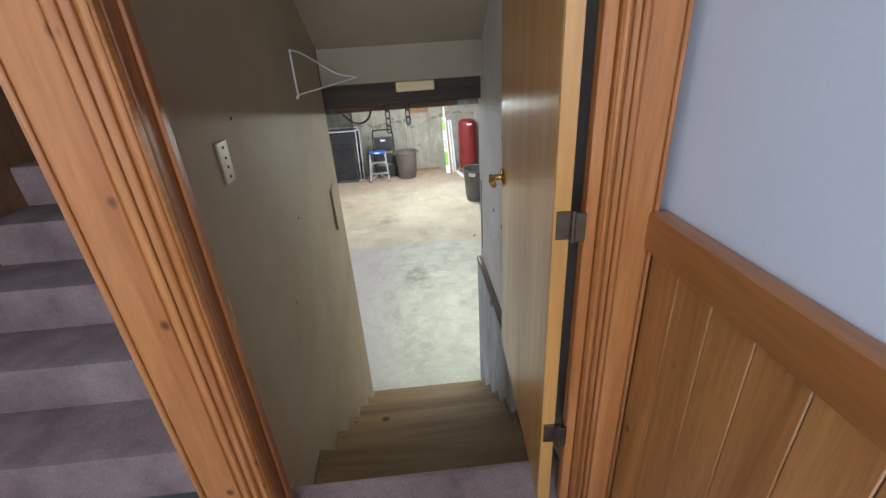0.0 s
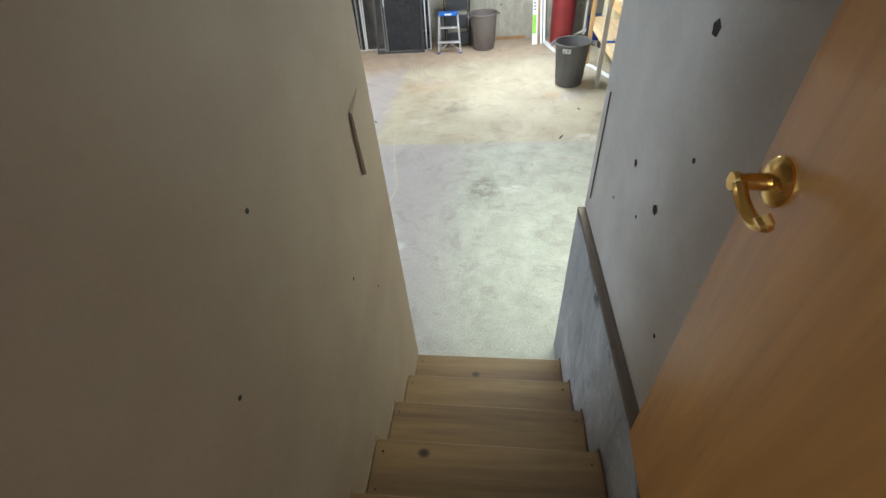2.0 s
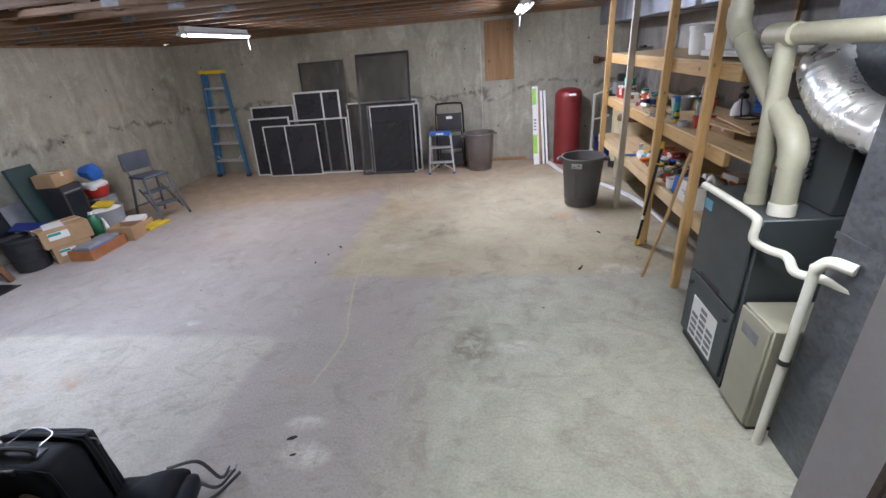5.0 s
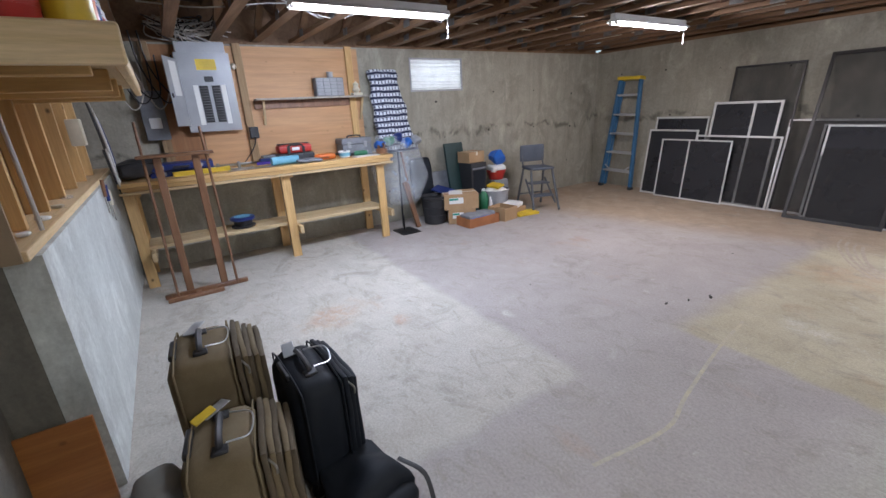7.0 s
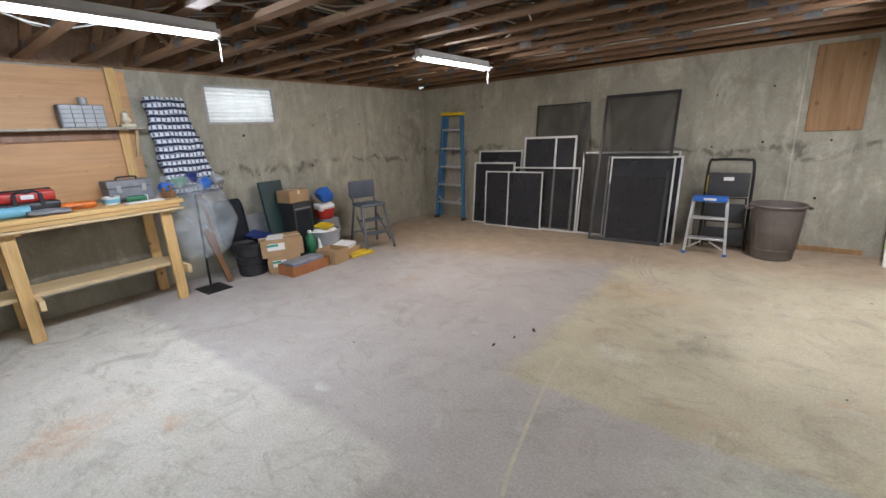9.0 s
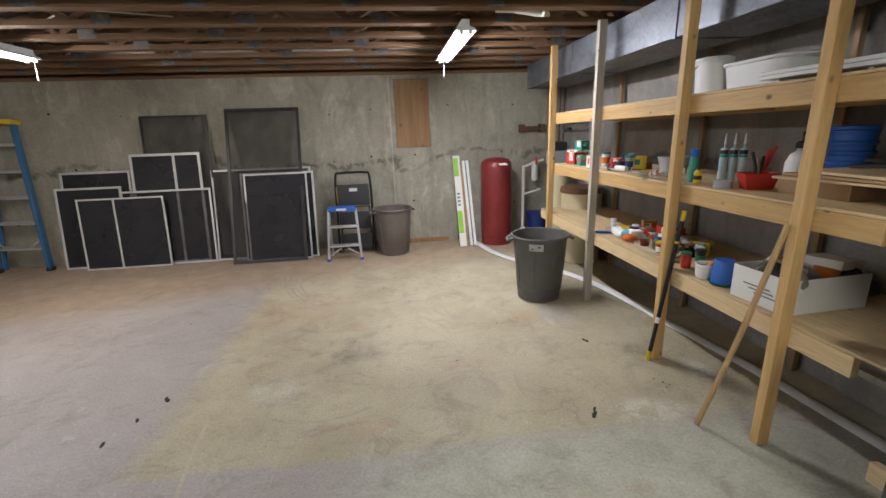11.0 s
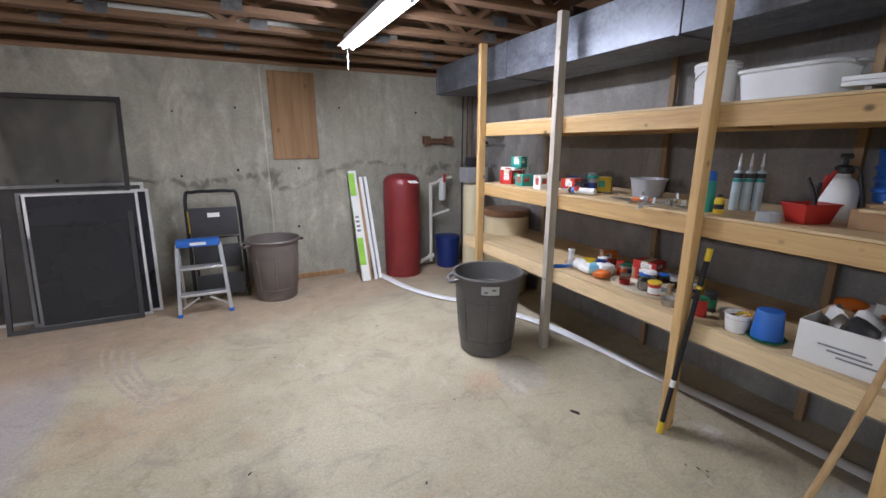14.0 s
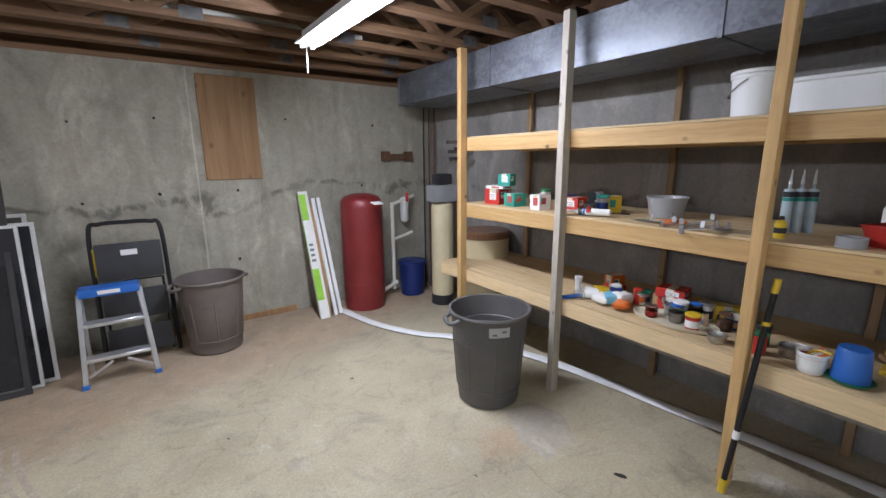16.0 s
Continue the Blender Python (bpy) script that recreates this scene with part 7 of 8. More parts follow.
# ---- luggage on the floor ----
def suitcase(m, w, d, h, cloth, trim, label, pockets, tilt_tag):
    """An upright soft suitcase: shell, expansion folds on the front, piping, handles, wheels."""
    s = thing("suitcase", m, label, "suitcase", "parked suitcases")
    part("shell", dense_box(-w / 2, w / 2, -d / 2, d / 2, 0.035, h, 9, 0.075, 0.006, 6), cloth, s)
    for k in range(pockets):
        y0 = d / 2 - 0.012 + 0.021 * k
        part("fold", dense_box(-w / 2 + 0.007 * (k + 1), w / 2 - 0.007 * (k + 1), y0, y0 + 0.027, 0.06, h - 0.010 * (k + 1), 7, 0.012, 0.007, 8, k), trim if k % 2 == 0 else cloth, s, "zipped expansion fold")
    for y in (-d / 2 + 0.03, d / 2 - 0.02):
        ring = [(-w / 2 - 0.002, y, 0.09), (-w / 2 - 0.003, y, h - 0.07), (-w / 2 + 0.035, y, h - 0.012), (0, y, h + 0.004), (w / 2 - 0.035, y, h - 0.012), (w / 2 + 0.003, y, h - 0.07), (w / 2 + 0.002, y, 0.09)]
        part("piping", T(ring, 0.004, 6, 5), cloth, s)
    part("carry_handle", T([(-0.085, 0, h - 0.002), (-0.07, 0, h + 0.022), (0, 0, h + 0.03), (0.07, 0, h + 0.022), (0.085, 0, h - 0.002)], 0.013, 8, 5, 0.7), M_BLACK, s, "black webbing carry handle")
    for x in (-0.09, 0.09):
        part("handle_plate", B(x - 0.022, x + 0.022, -0.025, 0.025, h - 0.004, h + 0.008, soft=0.004), M_BLACK, s)
    part("pull_bar", B(-0.07, 0.07, -d / 2 + 0.012, -d / 2 + 0.035, h - 0.02, h + 0.006, soft=0.006), M_BLACK, s)
    tag = part("luggage_tag", box(bmesh.new(), -0.025, 0.025, -0.05, 0.05, 0, 0.004, soft=0.002, m=pose(-0.12, -0.02, h + 0.012, 6, -8, tilt_tag)), M_PANEL, s, "grey luggage tag on a loop")
    part("loop", T([(-0.08, 0.03, h + 0.012), (-0.02, 0.10, h + 0.03), (0.07, 0.09, h + 0.015), (0.085, 0.02, h + 0.02)], 0.0028, 6, 5), M_ALU, tag)
    for x in (-w / 2 + 0.05, w / 2 - 0.05):
        part("wheel", R((x - 0.014, -d / 2 + 0.04, 0.028), (x + 0.014, -d / 2 + 0.04, 0.028), 0.027), M_BLACK, s)
        part("foot", B(x - 0.014, x + 0.014, d / 2 - 0.06, d / 2 - 0.02, 0.0, 0.045, soft=0.004), M_BLACK, s)
    part("zip_pull", T([(w / 2 - 0.02, d / 2 + 0.01, h - 0.04), (w / 2 - 0.01, d / 2 + 0.03, h - 0.07), (w / 2 - 0.012, d / 2 + 0.03, h - 0.10)], 0.004, 6, 3), M_STEEL, s)
    return s


suitcase(pose(-1.97, 0.46, 0.001, 0, 0, -4), 0.37, 0.24, 0.645, M_TANFAB, M_TANDARK, "olive-tan canvas suitcase with a tag on its handle", 5, 60)
suitcase(pose(-1.56, 0.46, 0.001, 0, 0, -8), 0.34, 0.24, 0.50, M_TANFAB, M_TANDARK, "smaller olive-tan canvas suitcase with a yellow tag", 5, 40)
solid("name_tag", B(-0.018, 0.018, -0.04, 0.04, 0, 0.006, soft=0.003), M_YELLOW, "yellow plastic luggage tag lying on the tan suitcase", "luggage tag", m=pose(-1.66, 0.42, 0.518, 10, 14, 30))
suitcase(pose(-1.755, 0.79, 0.001, 0, 0, 3), 0.40, 0.20, 0.53, M_DARKFAB, M_DARKFAB, "black nylon suitcase with chrome zip pulls", 3, 80)
bp = thing("backpack", pose(-1.46, 0.90, 0.001, 0, 0, 15), "slumped black backpack lying by the suitcases", "backpack")
part("sack", dense_box(-0.15, 0.15, -0.16, 0.12, 0, 0.17, 8, 0.04, 0.05, 7, 3), M_DARKFAB, bp)
part("pocket", dense_box(0.0, 0.20, -0.10, 0.10, 0.02, 0.13, 5, 0.04, 0.015, 7, 5), M_DARKFAB, bp)
for k in range(3):
    part("strap", T([(0.05, 0.12 - 0.09 * k, 0.15), (0.18, 0.14 - 0.08 * k, 0.14 - 0.04 * k), (0.26, 0.12 - 0.05 * k, 0.03), (0.30 + 0.04 * k, 0.16 - 0.04 * k, 0.05 + 0.02 * k)], 0.011, 6, 5, 0.35), M_BLACK, bp)
part("buckle", B(0.30, 0.33, 0.13, 0.17, 0.04, 0.055, soft=0.004), M_PANEL, bp)
solid("duffel_corner", dense_box(-0.10, 0.10, -0.08, 0.08, 0, 0.30, 5, 0.05, 0.01, 6, 8), M_PANEL, "grey padded case standing beside the suitcase", "case", m=pose(-1.72, 0.24, 0.001, 0, 0, 20))

# ---- clutter along the left wall ----
M_QUILT, qt, qb = nodes_of("navy_white_print")
qv = coords(qt)
qn = noise_tex(qt, qv, 16, 3, 0.5)


def band(direction, scale, bend):
    w = qt.nodes.new("ShaderNodeTexWave")
    w.bands_direction = direction
    w.inputs["Scale"].default_value, w.inputs["Distortion"].default_value, w.inputs["Detail Scale"].default_value = scale, bend, 0.8
    link(qt, qv, w.inputs["Vector"])
    return w.outputs["Fac"]


stripe = grey(qt, band("Z", 4.4, 2.2), 0, 1, 0.50, 0.58)
dash = grey(qt, band("Y", 7.0, 3.0), 0.15, 1, 0.22, 0.32)
thin = grey(qt, band("Z", 8.8, 3.0), 0, 0.55, 0.86, 0.92)
link(qt, mix(qt, maths(qt, "MAXIMUM", maths(qt, "MULTIPLY", stripe, dash), thin), (0.012, 0.018, 0.05), (0.62, 0.66, 0.72)), qb.inputs["Base Color"])
qb.inputs["Roughness"].default_value = 0.85
bump(qt, qb, qn, 0.5, 0.01)
ib = thing("ironing_board", pose(-5.02, 3.05, 0, 0, -7.5, 0), "upright ironing board in a crumpled navy and white print cover", "ironing board")
bm = dense_box(-0.06, 0.06, -0.24, 0.24, 0.98, 1.98, 12, 0.05)
for vtx in bm.verts:
    f = (vtx.co.z - 0.98) / 1.0
    vtx.co.y = vtx.co.y * (1.12 - 0.35 * f) - 0.10 * f
    vtx.co += Vector((0.035, 0.03, 0.0)) * noise.noise(vtx.co * 5.5) + Vector((0.02, 0, 0)) * noise.noise(vtx.co * 13)
part("cover", bm, M_QUILT, ib)
part("leg", R((0.02, 0.10, 0.012), (0.0, 0.02, 1.0), 0.014), M_WALNUT, ib)
part("leg", R((0.01, -0.10, 0.012), (0.0, -0.02, 1.0), 0.012), M_BLACKMETAL, ib)
pb = bmesh.new()
rows = []
for j in range(17):
    f = j / 16
    z = 0.34 + 0.85 * f
    wv_ = 0.36 * (math.sin(math.pi * (0.12 + 0.75 * f)) ** 0.6)
    ring = []
    for k in range(26):
        a = 2 * math.pi * k / 26
        p = Vector((-4.97 + 0.20 * math.cos(a) * wv_ / 0.36 - 0.10 * f, 2.93 + wv_ * math.sin(a) + 0.08 * (1 - f), z))
        p += 0.05 * noise.noise_vector(p * 5) + 0.02 * noise.noise_vector(p * 14)
        p.x = max(p.x, LEFT + 0.03)
        ring.append(pb.verts.new(p))
    rows.append(ring)
for a, b in zip(rows, rows[1:]):
    for k in range(26):
        pb.faces.new((a[k], a[(k + 1) % 26], b[(k + 1) % 26], b[k]))
solid("plastic_bag", pb, M_POLY, "big clear plastic bag draped round the ironing board", "plastic bag")
for k in range(5):
    solid("wrapped_cloth", crumple(dense_box(-0.06, 0.06, -0.06, 0.06, 0, 0.08, 4, 0.03), 0.03, 8, k), (M_BLUE, M_GREEN, M_NAVY, M_BLUE, M_PANEL)[k], "bundled coloured cloth inside the clear bag", "cloth", m=pose(-5.02 + 0.03 * (k % 2), 2.72 + 0.12 * k, 1.06 + 0.03 * (k % 3), 10 * k, 0, 30 * k), group="bundled cloths")
sdn = thing("stand", pose(-4.83, 2.90, 0.0), "black steel stand with a flat square foot", "stand")
part("foot_plate", B(-0.15, 0.15, -0.13, 0.13, 0, 0.01, soft=0.003), M_BLACKMETAL, sdn)
part("post", R((-0.06, 0.0, 0.01), (-0.06, 0.0, 0.20), 0.011), M_BLACKMETAL, sdn)
solid("wood_leg", B(-0.022, 0.022, -0.03, 0.03, 0, 0.62, soft=0.005), M_WALNUT, "brown wooden leg standing against the wall", "board", m=pose(-4.90, 3.12, 0.002, 12, -6, 0))
pt = pot("bucket", -4.95, 3.42, 0, 0.15, 0.18, 0.37, M_BLACK, "black ribbed plastic bucket with a wire handle", "bucket", bail=True)
for z in (0.12, 0.22, 0.32):
    part("rib", L([(0.151 + 0.03 * z / 0.37, z), (0.158 + 0.03 * z / 0.37, z + 0.006), (0.151 + 0.03 * z / 0.37, z + 0.012)], seg=28), M_BLACK, pt)
solid("seat_cushion", dense_box(-0.05, 0.05, -0.17, 0.17, 0, 0.55, 6, 0.05, 0.012, 6, 1), M_DARKFAB, "black padded cushion leaning on the wall", "cushion", m=pose(-5.22, 3.42, 0.30, 0, -10, 0))
solid("foam_mat", B(-0.02, 0.02, -0.16, 0.16, 0, 0.74, soft=0.006), M_DKGREEN, "dark green rectangular mat leaning on the wall", "mat", m=pose(-5.14, 3.97, 0.27, 0, -10, 3))
solid("board_behind", B(-0.01, 0.01, -0.17, 0.17, 0, 0.62, soft=0.003), M_INK, "dark grey board behind the green mat", "board", m=pose(-5.26, 3.80, 0.005, 0, -8, 0))
carton("carton", -4.78, 3.72, 0, 0.36, 0.34, 0.19, 62, M_CARD, "sealed brown cardboard carton with green and white labels", M_PAPER)
carton("carton", -4.80, 3.72, 0.192, 0.46, 0.36, 0.20, 65, M_CARD, "brown cardboard carton stacked on another, papers on top", M_PAPER)
solid("paper_sheet", B(-0.09, 0.09, -0.13, 0.13, 0, 0.006), M_PAPER, "white sheet of paper on the top carton", "paper", m=pose(-4.80, 3.66, 0.395, 0, 0, 55))
lt = carton("produce_box", -4.50, 3.80, 0, 0.28, 0.50, 0.12, 2, surface("orange_card", (0.42, 0.16, 0.06)), "shallow orange cardboard tray of folded covers", None, "box", True)
part("folded_cover", dense_box(-0.11, 0.11, -0.22, 0.22, 0.09, 0.15, 6, 0.025, 0.01, 8), M_INK, lt)
part("blue_cover", dense_box(0.02, 0.125, -0.20, 0.12, 0.08, 0.125, 5, 0.02, 0.01, 9, 3), M_BLUE, lt)
oc = carton("carton", -4.47, 4.20, 0, 0.30, 0.26, 0.17, 10, M_CARD, "open brown cardboard carton on the floor", None, "box", True)
part("filling", dense_box(-0.12, 0.12, -0.10, 0.10, 0.06, 0.13, 4, 0.02, 0.015, 9), M_CARD, oc)
yl = solid("yellow_folder", B(-0.10, 0.10, -0.17, 0.17, 0, 0.035, soft=0.006), M_YELLOW, "flat yellow case on the floor by the chair", "case", m=pose(-4.42, 4.58, 0.001, 0, 0, -8))
solid("paper_pile", crumple(dense_box(-0.11, 0.11, -0.14, 0.14, 0, 0.05, 4, 0.004), 0.006, 10), M_PAPER, "pile of white papers on a carton", "papers", m=pose(-4.60, 4.48, 0.10, 4, 4, 20))
solid("low_box", B(-0.15, 0.15, -0.18, 0.18, 0, 0.098, soft=0.004), M_CARD, "low brown box under the papers", "box", m=pose(-4.62, 4.47, 0.001, 0, 0, 12))
gt = pot("washtub", -4.92, 4.42, 0, 0.19, 0.22, 0.32, M_PANEL, "grey galvanised tub filled with odds and ends", "tub")
part("filling", crumple(L([(0.19, 0.26), (0.2, 0.29), (0.12, 0.34), (0.001, 0.35)], seg=20), 0.03, 8), M_PAPER, gt)
solid("yellow_pad", crumple(dense_box(-0.10, 0.10, -0.09, 0.09, 0, 0.03, 4, 0.01), 0.008, 9), M_YELLOW, "yellow pad lying in the grey tub", "pad", m=pose(-4.88, 4.42, 0.36, 6, 8, 20))
bs = thing("basket", pose(-5.10, 4.62, 0.001) @ Matrix.Diagonal((0.78, 0.78, 1, 1)), "red plastic basket on a dark crate", "basket")
part("crate", B(-0.16, 0.16, -0.17, 0.17, 0, 0.42, soft=0.01), M_INK, bs)
part("bowl", L([(0.13, 0.422), (0.14, 0.43), (0.19, 0.56), (0.2, 0.565), (0.185, 0.565), (0.13, 0.44), (0.001, 0.438)], seg=26), M_RED, bs)
solid("white_rag", crumple(dense_box(-0.10, 0.10, -0.12, 0.12, 0, 0.10, 5, 0.04), 0.03, 8, 2), M_PAPER, "crumpled white cloth in the red basket", "cloth", m=pose(-5.08, 4.60, 0.53))
solid("blue_tarp_ball", crumple(L([(0.06, 0), (0.13, 0.06), (0.15, 0.14), (0.10, 0.22), (0.001, 0.25)], seg=24), 0.08, 7, 2), M_BLUE, "bundled bright blue tarp on the heap", "tarp", m=pose(-5.12, 4.66, 0.64) @ Matrix.Diagonal((0.75, 0.75, 0.8, 1)))
bkp = thing("speaker_cabinet", pose(-5.08, 4.16, 0.001, 0, 0, 4), "tall black cabinet with a brown carton on it", "cabinet")
part("body", B(-0.15, 0.15, -0.14, 0.14, 0, 0.72, soft=0.008), M_BLACK, bkp)
part("panel", B(0.1505, 0.156, -0.11, 0.11, 0.1, 0.62, soft=0.003), M_DARKFAB, bkp)
part("trim", B(0.1505, 0.158, -0.125, 0.125, 0.635, 0.655, soft=0.002), M_INK, bkp)
part("badge", B(0.1565, 0.159, -0.03, 0.03, 0.12, 0.135, soft=0.001), M_STEEL, bkp)
solid("paper_cone", L([(0.05, 0), (0.045, 0.05), (0.012, 0.26), (0.004, 0.27), (0.001, 0.271)], seg=16), M_PAPER, "white paper cone standing among the bottles", "cone", m=pose(-4.80, 4.26, 0.002))
solid("coiled_hose", T([(0.10 * math.cos(a * 0.7), 0.10 * math.sin(a * 0.7), 0.02 + 0.008 * a) for a in range(26)], 0.012, 7, 3), M_BLACK, "coil of black hose heaped on the floor", "hose", m=pose(-4.98, 3.98, 0.002))
solid("crate_lid", B(-0.14, 0.14, -0.10, 0.10, 0, 0.02, soft=0.005), M_NAVY, "dark blue lid lying on the heap", "lid", m=pose(-5.02, 3.60, 0.40, 8, 12, 30))
carton("carton", -5.10, 4.16, 0.722, 0.24, 0.30, 0.15, 8, M_CARD, "small brown carton resting on the black cabinet")
gb = thing("oil_bottle", pose(-4.78, 4.12, 0.001), "dark green bottle with a white cap", "bottle")
part("body", L([(0.06, 0), (0.065, 0.008), (0.065, 0.28), (0.03, 0.34), (0.02, 0.35)], seg=20), M_GREEN, gb)
part("cap", L([(0.024, 0.351), (0.024, 0.38), (0.001, 0.381)], seg=14), M_WHITE, gb)
for k in range(4):
    solid("black_bag", crumple(dense_box(-0.10, 0.10, -0.09, 0.09, 0, 0.20, 5, 0.06), 0.03, 7, k), (M_BLACK, M_DARKFAB, M_DKGREEN, M_BLACK)[k], "black bundle heaped against the wall", "bundle", m=pose(-5.22 + 0.28 * (k == 2), 3.62 + 0.20 * k, 0.02 + 0.0 * k, 0, 0, 20 * k), group="dark bundles")

# kitchen step chair
ch = thing("step_chair", pose(-4.62, 5.0, 0, 0, 0, -18), "grey vinyl step-stool chair on a steel frame, its steps folded under", "chair")
part("seat", dense_box(-0.17, 0.18, -0.18, 0.18, 0.565, 0.61, 5, 0.02, 0.003, 6), M_SLATE, ch)
part("backrest", dense_box(-0.20, -0.165, -0.19, 0.19, 0.66, 0.90, 5, 0.016, 0.003, 6), M_SLATE, ch)
for s in (-1, 1):
    part("front_leg", R((0.30, s * 0.20, 0.004), (0.13, s * 0.165, 0.565), 0.017), M_SLATEMETAL, ch)
    part("rear_leg", R((-0.26, s * 0.20, 0.004), (-0.12, s * 0.165, 0.565), 0.017), M_SLATEMETAL, ch)
    part("back_post", T([(-0.10, s * 0.16, 0.56), (-0.16, s * 0.16, 0.66), (-0.19, s * 0.16, 0.86)], 0.011, 8, 4), M_SLATEMETAL, ch)
    part("step_rail", R((0.24, s * 0.17, 0.10), (-0.06, s * 0.155, 0.42), 0.014), M_SLATEMETAL, ch)
    part("foot_tip", R((0.305, s * 0.20, 0.0), (0.295, s * 0.199, 0.03), 0.016), M_BLACK, ch)
for x, z in ((0.17, 0.20), (0.04, 0.36)):
    part("step", B(x - 0.09, x + 0.07, -0.15, 0.15, z, z + 0.02, soft=0.005), M_SLATE, ch)
part("stretcher", R((-0.22, -0.19, 0.18), (-0.22, 0.19, 0.18), 0.010), M_SLATEMETAL, ch)

# ---- small fittings in the stairwell ----
sw = thing("switch_plate", pose(-0.4395, -1.415, 2.355) @ Matrix.Diagonal((1, 0.8, 0.9, 1)), "ivory cover plate with dark screw holes on the stairwell wall", "cover plate")
part("plate", B(0, 0.006, -0.037, 0.037, -0.06, 0.06, soft=0.002), M_SWITCH, sw)
for z in (-0.042, -0.014, 0.012, 0.042):
    part("screw", R((0.0055, 0, z), (0.0075, 0, z), 0.0045, seg=8), M_DIRT, sw, "dark screw hole")
pf = bmesh.new()
q = [pf.verts.new(p) for p in ((-0.4385, -0.23, 1.66), (-0.4385, -0.10, 1.70), (-0.4385, -0.10, 1.93), (-0.4385, -0.23, 1.90), (-0.425, -0.235, 1.67), (-0.4375, -0.10, 1.70), (-0.4375, -0.10, 1.93), (-0.428, -0.235, 1.89))]
for f in ((0, 1, 2, 3), (7, 6, 5, 4), (0, 4, 5, 1), (1, 5, 6, 2), (2, 6, 7, 3), (3, 7, 4, 0)):
    pf.faces.new([q[i] for i in f])
solid("loose_patch", pf, M_DRYWALL, "loose piece of drywall paper lifting off the stair wall", "paper patch", smooth=False)
for y, z, r in ((-0.51, 1.71, 0.016), (-0.52, 2.18, 0.018), (-0.28, 1.724, 0.013), (-0.62, 1.93, 0.007), (-0.40, 1.60, 0.006), (-0.75, 1.45, 0.007), (-0.15, 1.5, 0.006)):
    solid("fixing_hole", R((0.4805, y, z), (0.4825, y, z), r, seg=5), M_DIRT, "dark ragged fixing hole in the stair wall", "hole", group="fixing holes")
for y, z in ((-0.9, 2.0), (-1.15, 1.75), (-0.55, 1.45), (-1.3, 2.45), (-0.35, 1.2)):
    solid("wall_scuff", R((-0.4405, y, z), (-0.4392, y, z), 0.006, seg=6), M_DIRT, "small dark nick in the stairwell drywall", "nick", group="wall nicks")
solid("wire_hanger", T([(-0.43, -0.55, 2.62), (-0.43, -0.30, 2.60), (-0.33, -0.06, 2.50), (-0.24, 0.02, 2.47), (-0.27, 0.0, 2.46), (-0.43, -0.50, 2.44), (-0.43, -0.55, 2.44), (-0.43, -0.55, 2.62)], 0.004, 6, 4), M_WHITE, "white bent wire bracket on the stair wall", "bracket")
for x, n in ((-0.10, 4), (0.03, 3)):
    cn = thing("hanging_chain", pose(x, 0.30, 2.285), "short black chain hanging from a truss", "chain", "hanging chains")
    for k in range(n):
        part("link", T([(0.012, 0, -0.045 * k), (0.012, 0.0, -0.035 - 0.045 * k), (0, 0, -0.048 - 0.045 * k), (-0.012, 0, -0.035 - 0.045 * k), (-0.012, 0, -0.045 * k), (0, 0, 0.003 - 0.045 * k), (0.012, 0, -0.045 * k)], 0.004, 6, 3), M_BLACKMETAL, cn)
solid("cable_loop", T([(-0.48, 0.40, 2.40), (-0.40, 0.42, 2.22), (-0.30, 0.42, 2.16), (-0.22, 0.42, 2.22), (-0.20, 0.42, 2.42)], 0.007, 6, 6), M_BLACK, "black cable drooping from the trusses", "cable")

# ---- wiring in the trusses ----
rng = random.Random(4)
for k in range(16):
    x0, y0 = rng.uniform(-5.2, -2.2), rng.uniform(0.4, 3.0)
    pts_ = [(x0 + rng.uniform(-0.1, 0.1) + i * rng.uniform(0.05, 0.28), y0 + i * 0.42 + rng.uniform(-0.1, 0.1), 2.31 + rng.uniform(0, 0.12) - 0.06 * (i % 2)) for i in range(rng.randint(4, 9))]
    solid("cable_run", T(pts_, 0.006, 5, 4), (M_WIRE, M_WIRE, M_BLACK, M_IVORY)[k % 4], "loose electrical cable threaded through the trusses", "cable", group="ceiling cables")
for k in range(20):
    pts_ = [(LEFT + rng.uniform(0.06, 0.42), 0.70 + 0.10 * i + rng.uniform(-0.12, 0.12), 2.24 + rng.uniform(0.0, 0.18)) for i in range(6)]
    solid("panel_cable", T([(LEFT + 0.07, 0.82 + 0.02 * k, 2.20)] + pts_, 0.0055, 5, 5), M_WIRE if k % 3 else M_BLACK, "electrical cable tangled above the breaker panel", "cable", group="panel cables")
for k in range(6):
    y0 = 0.18 + 0.07 * k
    solid("wall_cable", T([(LEFT + 0.10, y0, 2.30), (LEFT + 0.07, y0 + 0.03, 2.0), (LEFT + 0.10, y0 + 0.16, 1.62 + 0.06 * (k % 3)), (LEFT + 0.09, y0 + 0.28, 1.75), (LEFT + 0.06, y0 + 0.30, 2.1)], 0.007, 6, 6), (M_WIRE, M_BLACK, M_BLACK)[k % 3], "cable looping down the wall beside the panel", "cable", group="looped cables")
solid("cord_tangle", crumple(dense_box(-0.14, 0.14, -0.16, 0.16, 0, 0.15, 7, 0.05), 0.05, 8, 6), M_BLACK, "tangled black cord lying on the bench end", "cord", m=pose(-5.02, 0.26, BZ + 0.02))
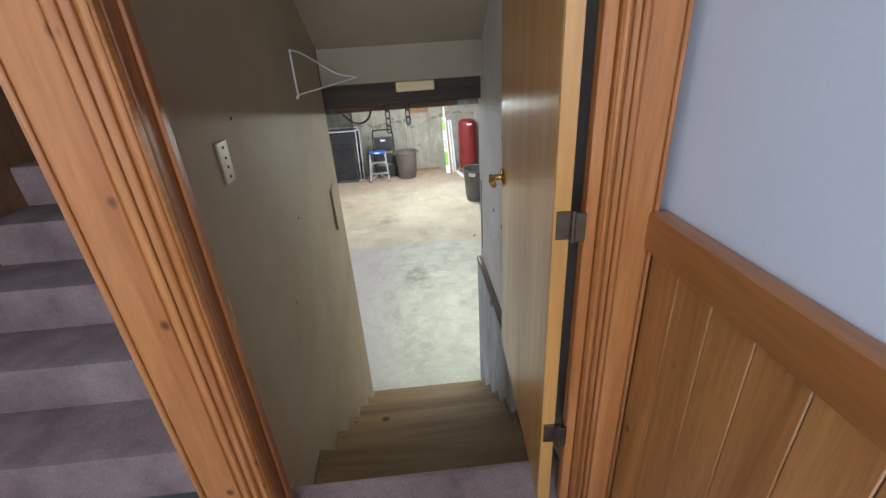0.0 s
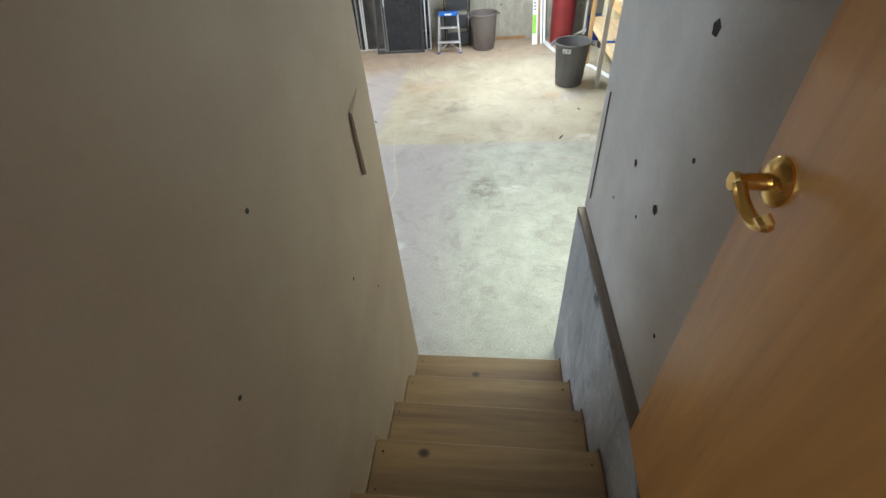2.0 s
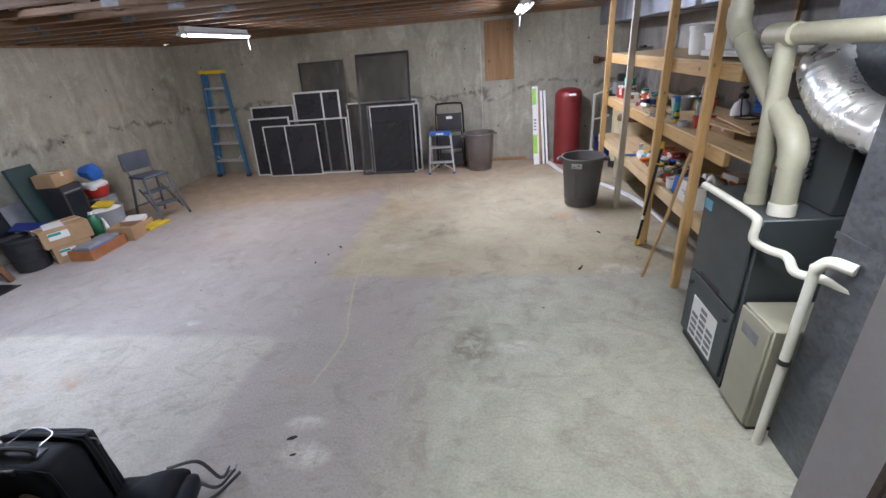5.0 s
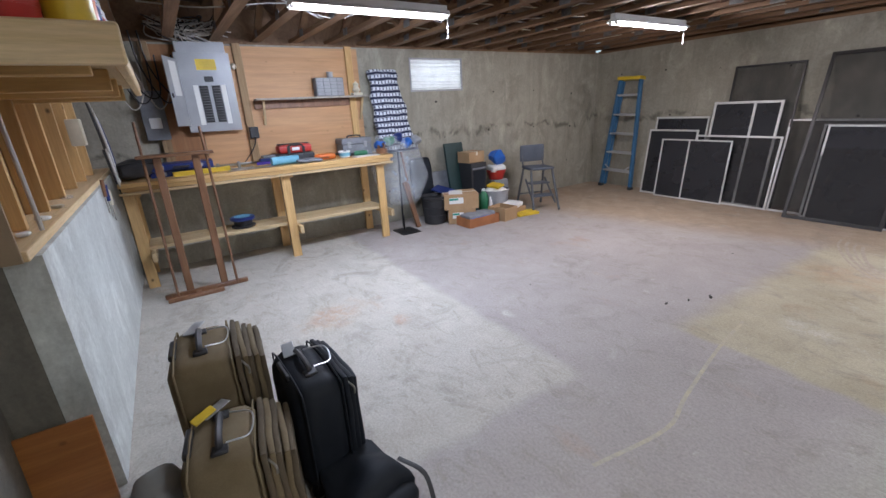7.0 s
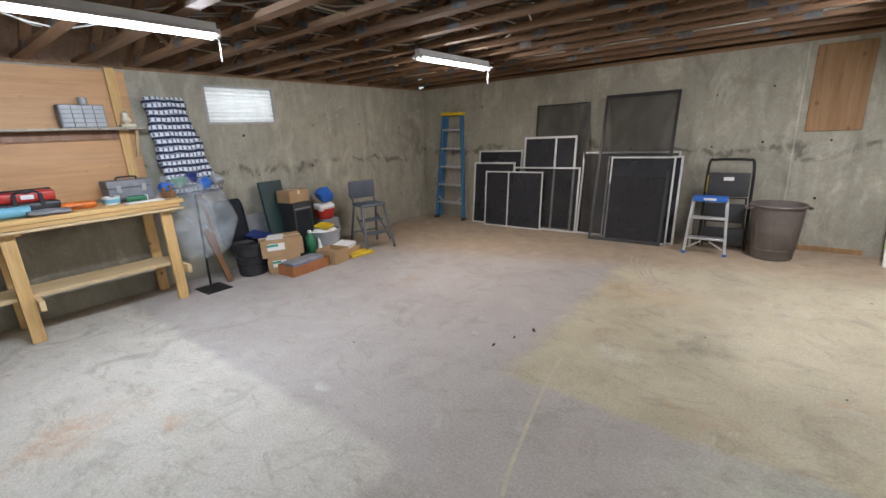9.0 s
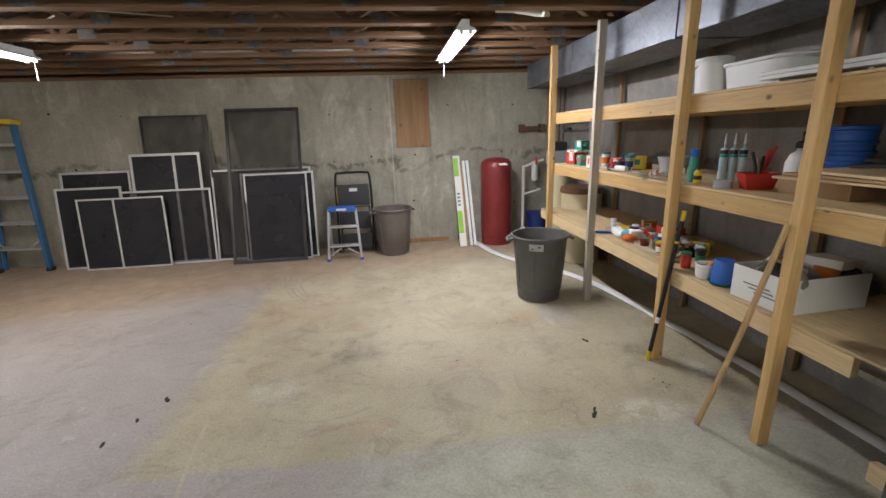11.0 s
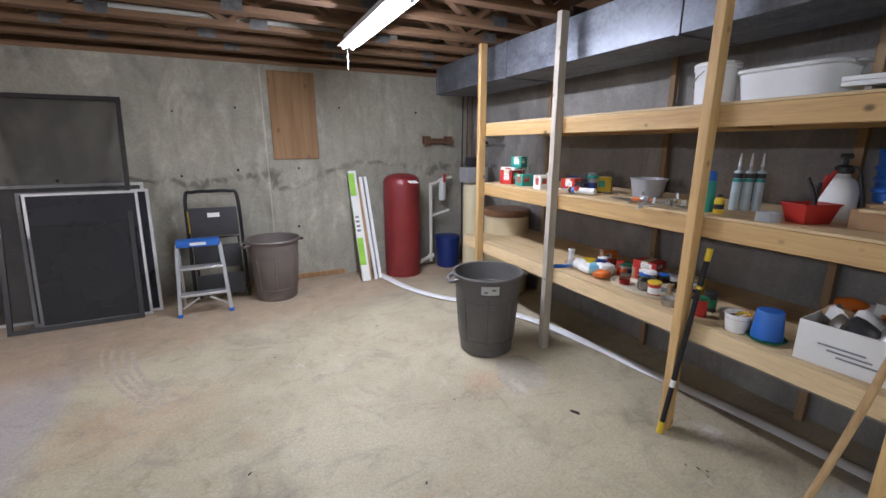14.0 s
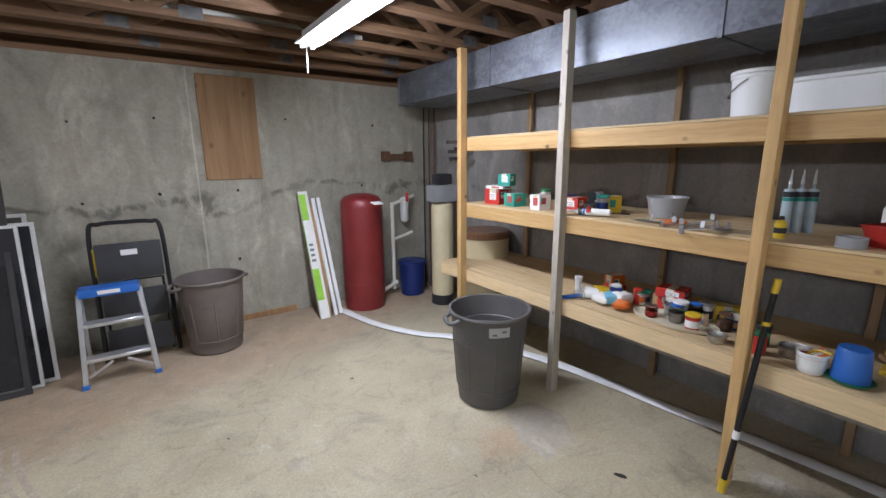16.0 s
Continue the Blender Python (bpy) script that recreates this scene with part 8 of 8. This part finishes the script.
for k in range(4):
    solid("low_cable", T([(-4.9 + 0.3 * k, -0.02, 2.3), (-4.8 + 0.3 * k, 0.1, 2.05 + 0.05 * k), (-4.5 + 0.35 * k, 0.2, 1.98 + 0.07 * k), (-4.2 + 0.35 * k, 0.25, 2.28)], 0.006, 5, 6), M_WIRE, "drooping grey cable over the bench corner", "cable", group="drooping cables")

# ---- litter and marks on the slab ----
for x, y, r in ((-1.56, 3.78, 0.022), (-1.63, 3.60, 0.014), (-1.70, 3.42, 0.016), (0.83, 3.22, 0.022), (0.85, 3.26, 0.014), (1.36, 3.43, 0.007), (1.33, 3.47, 0.006), (1.38, 3.40, 0.006), (1.35, 3.38, 0.005), (0.45, 2.6, 0.008), (1.15, 4.0, 0.02), (-0.5, 4.3, 0.008), (0.2, 3.9, 0.007), (-0.3, 5.4, 0.008), (0.6, 4.4, 0.007), (-1.9, 4.9, 0.008), (-2.6, 2.9, 0.008), (0.5, 5.6, 0.008), (-1.0, 1.35, 0.02), (-0.95, 1.25, 0.012)):
    bm = L([(r, 0), (r * 0.8, r * 0.22), (r * 0.3, r * 0.3), (0.0005, r * 0.3)], seg=9, squash=(1.5, 0.55))
    solid("debris", crumple(bm, r * 0.35, 40, x), M_DIRT, "small dark crumb of debris on the slab", "debris", m=pose(x, y, 0.001, 0, 0, 57 * (x + y)), group="floor litter")
M_CHALK = surface("ochre_chalk", (0.50, 0.43, 0.30), (0.43, 0.39, 0.33), 12, 0.9, 0, 0.1, 60, 0.3)
solid("chalk_line", T([(-1.24, 3.55, 0.0), (-1.18, 3.10, 0.0), (-1.06, 2.5, 0.0), (-0.99, 2.2, 0.0), (-1.05, 1.75, 0.0)], 0.010, 4, 6, 0.08), M_CHALK, "faded ochre line chalked on the slab", "mark")
# rough repair in the slab by the shelves and old tyre scuffs
M_ROUGH = concrete_wall("rough_repair", (0.43, 0.385, 0.305))
bm = L([(0.20, 0.0), (0.19, 0.002), (0.10, 0.004), (0.001, 0.004)], seg=26, squash=(1.2, 0.8))
for vtx in bm.verts:
    vtx.co.xy *= 1 + 0.35 * noise.noise(Vector((vtx.co.x * 9, vtx.co.y * 9, 1.0)))
solid("slab_repair", bm, M_ROUGH, "rough grey repair patch in the concrete slab", "patch", m=pose(1.14, 4.48, 0.0005, 0, 0, 60))
M_SCUFF = surface("pale_scuff", (0.50, 0.43, 0.34), (0.41, 0.34, 0.26), 18, 0.9, 0, 0.1, 60, 0.4)
for k in range(4):
    solid("scuff_arc", T([(-1.42 + 0.07 * k, 6.1 - 0.05 * k, 0.0), (-1.38 + 0.06 * k, 5.85, 0.0), (-1.24 + 0.05 * k, 5.5, 0.0), (-1.10 + 0.05 * k, 5.25, 0.0), (-0.95 + 0.04 * k, 5.05 + 0.03 * k, 0.0)], 0.010 + 0.004 * (k % 2), 4, 5, 0.05), M_SCUFF, "faint curved scuff worn into the slab", "mark", group="curved scuffs")
# more odds and ends on the shelves
rng = random.Random(11)
goods = [M_RED, M_PAPER, M_BLACK, M_YELLOW, M_STEEL, M_NAVY, M_CARD, M_TEAL, M_WHITE, M_ORANGE, M_INK, M_GREEN]
for k in range(22):
    z_ = Z1 if k < 13 else Z2
    y_ = rng.uniform(3.85, 4.6) if k < 13 else rng.uniform(4.5, 5.2)
    x_ = rng.uniform(1.70, 1.95)
    h_ = rng.uniform(0.05, 0.11)
    if k % 3 == 0:
        carton("small_carton", x_, y_, z_, rng.uniform(0.06, 0.12), rng.uniform(0.06, 0.12), h_, rng.uniform(-30, 30), goods[k % 12], "small printed carton at the back of the shelf", goods[(k + 4) % 12])
    else:
        pot("canister", x_, y_, z_, 0.032, 0.032, h_, goods[k % 12], "small lidded canister at the back of the shelf", "canister", lid=goods[(k + 3) % 12], band=goods[(k + 1) % 12], seg=18)
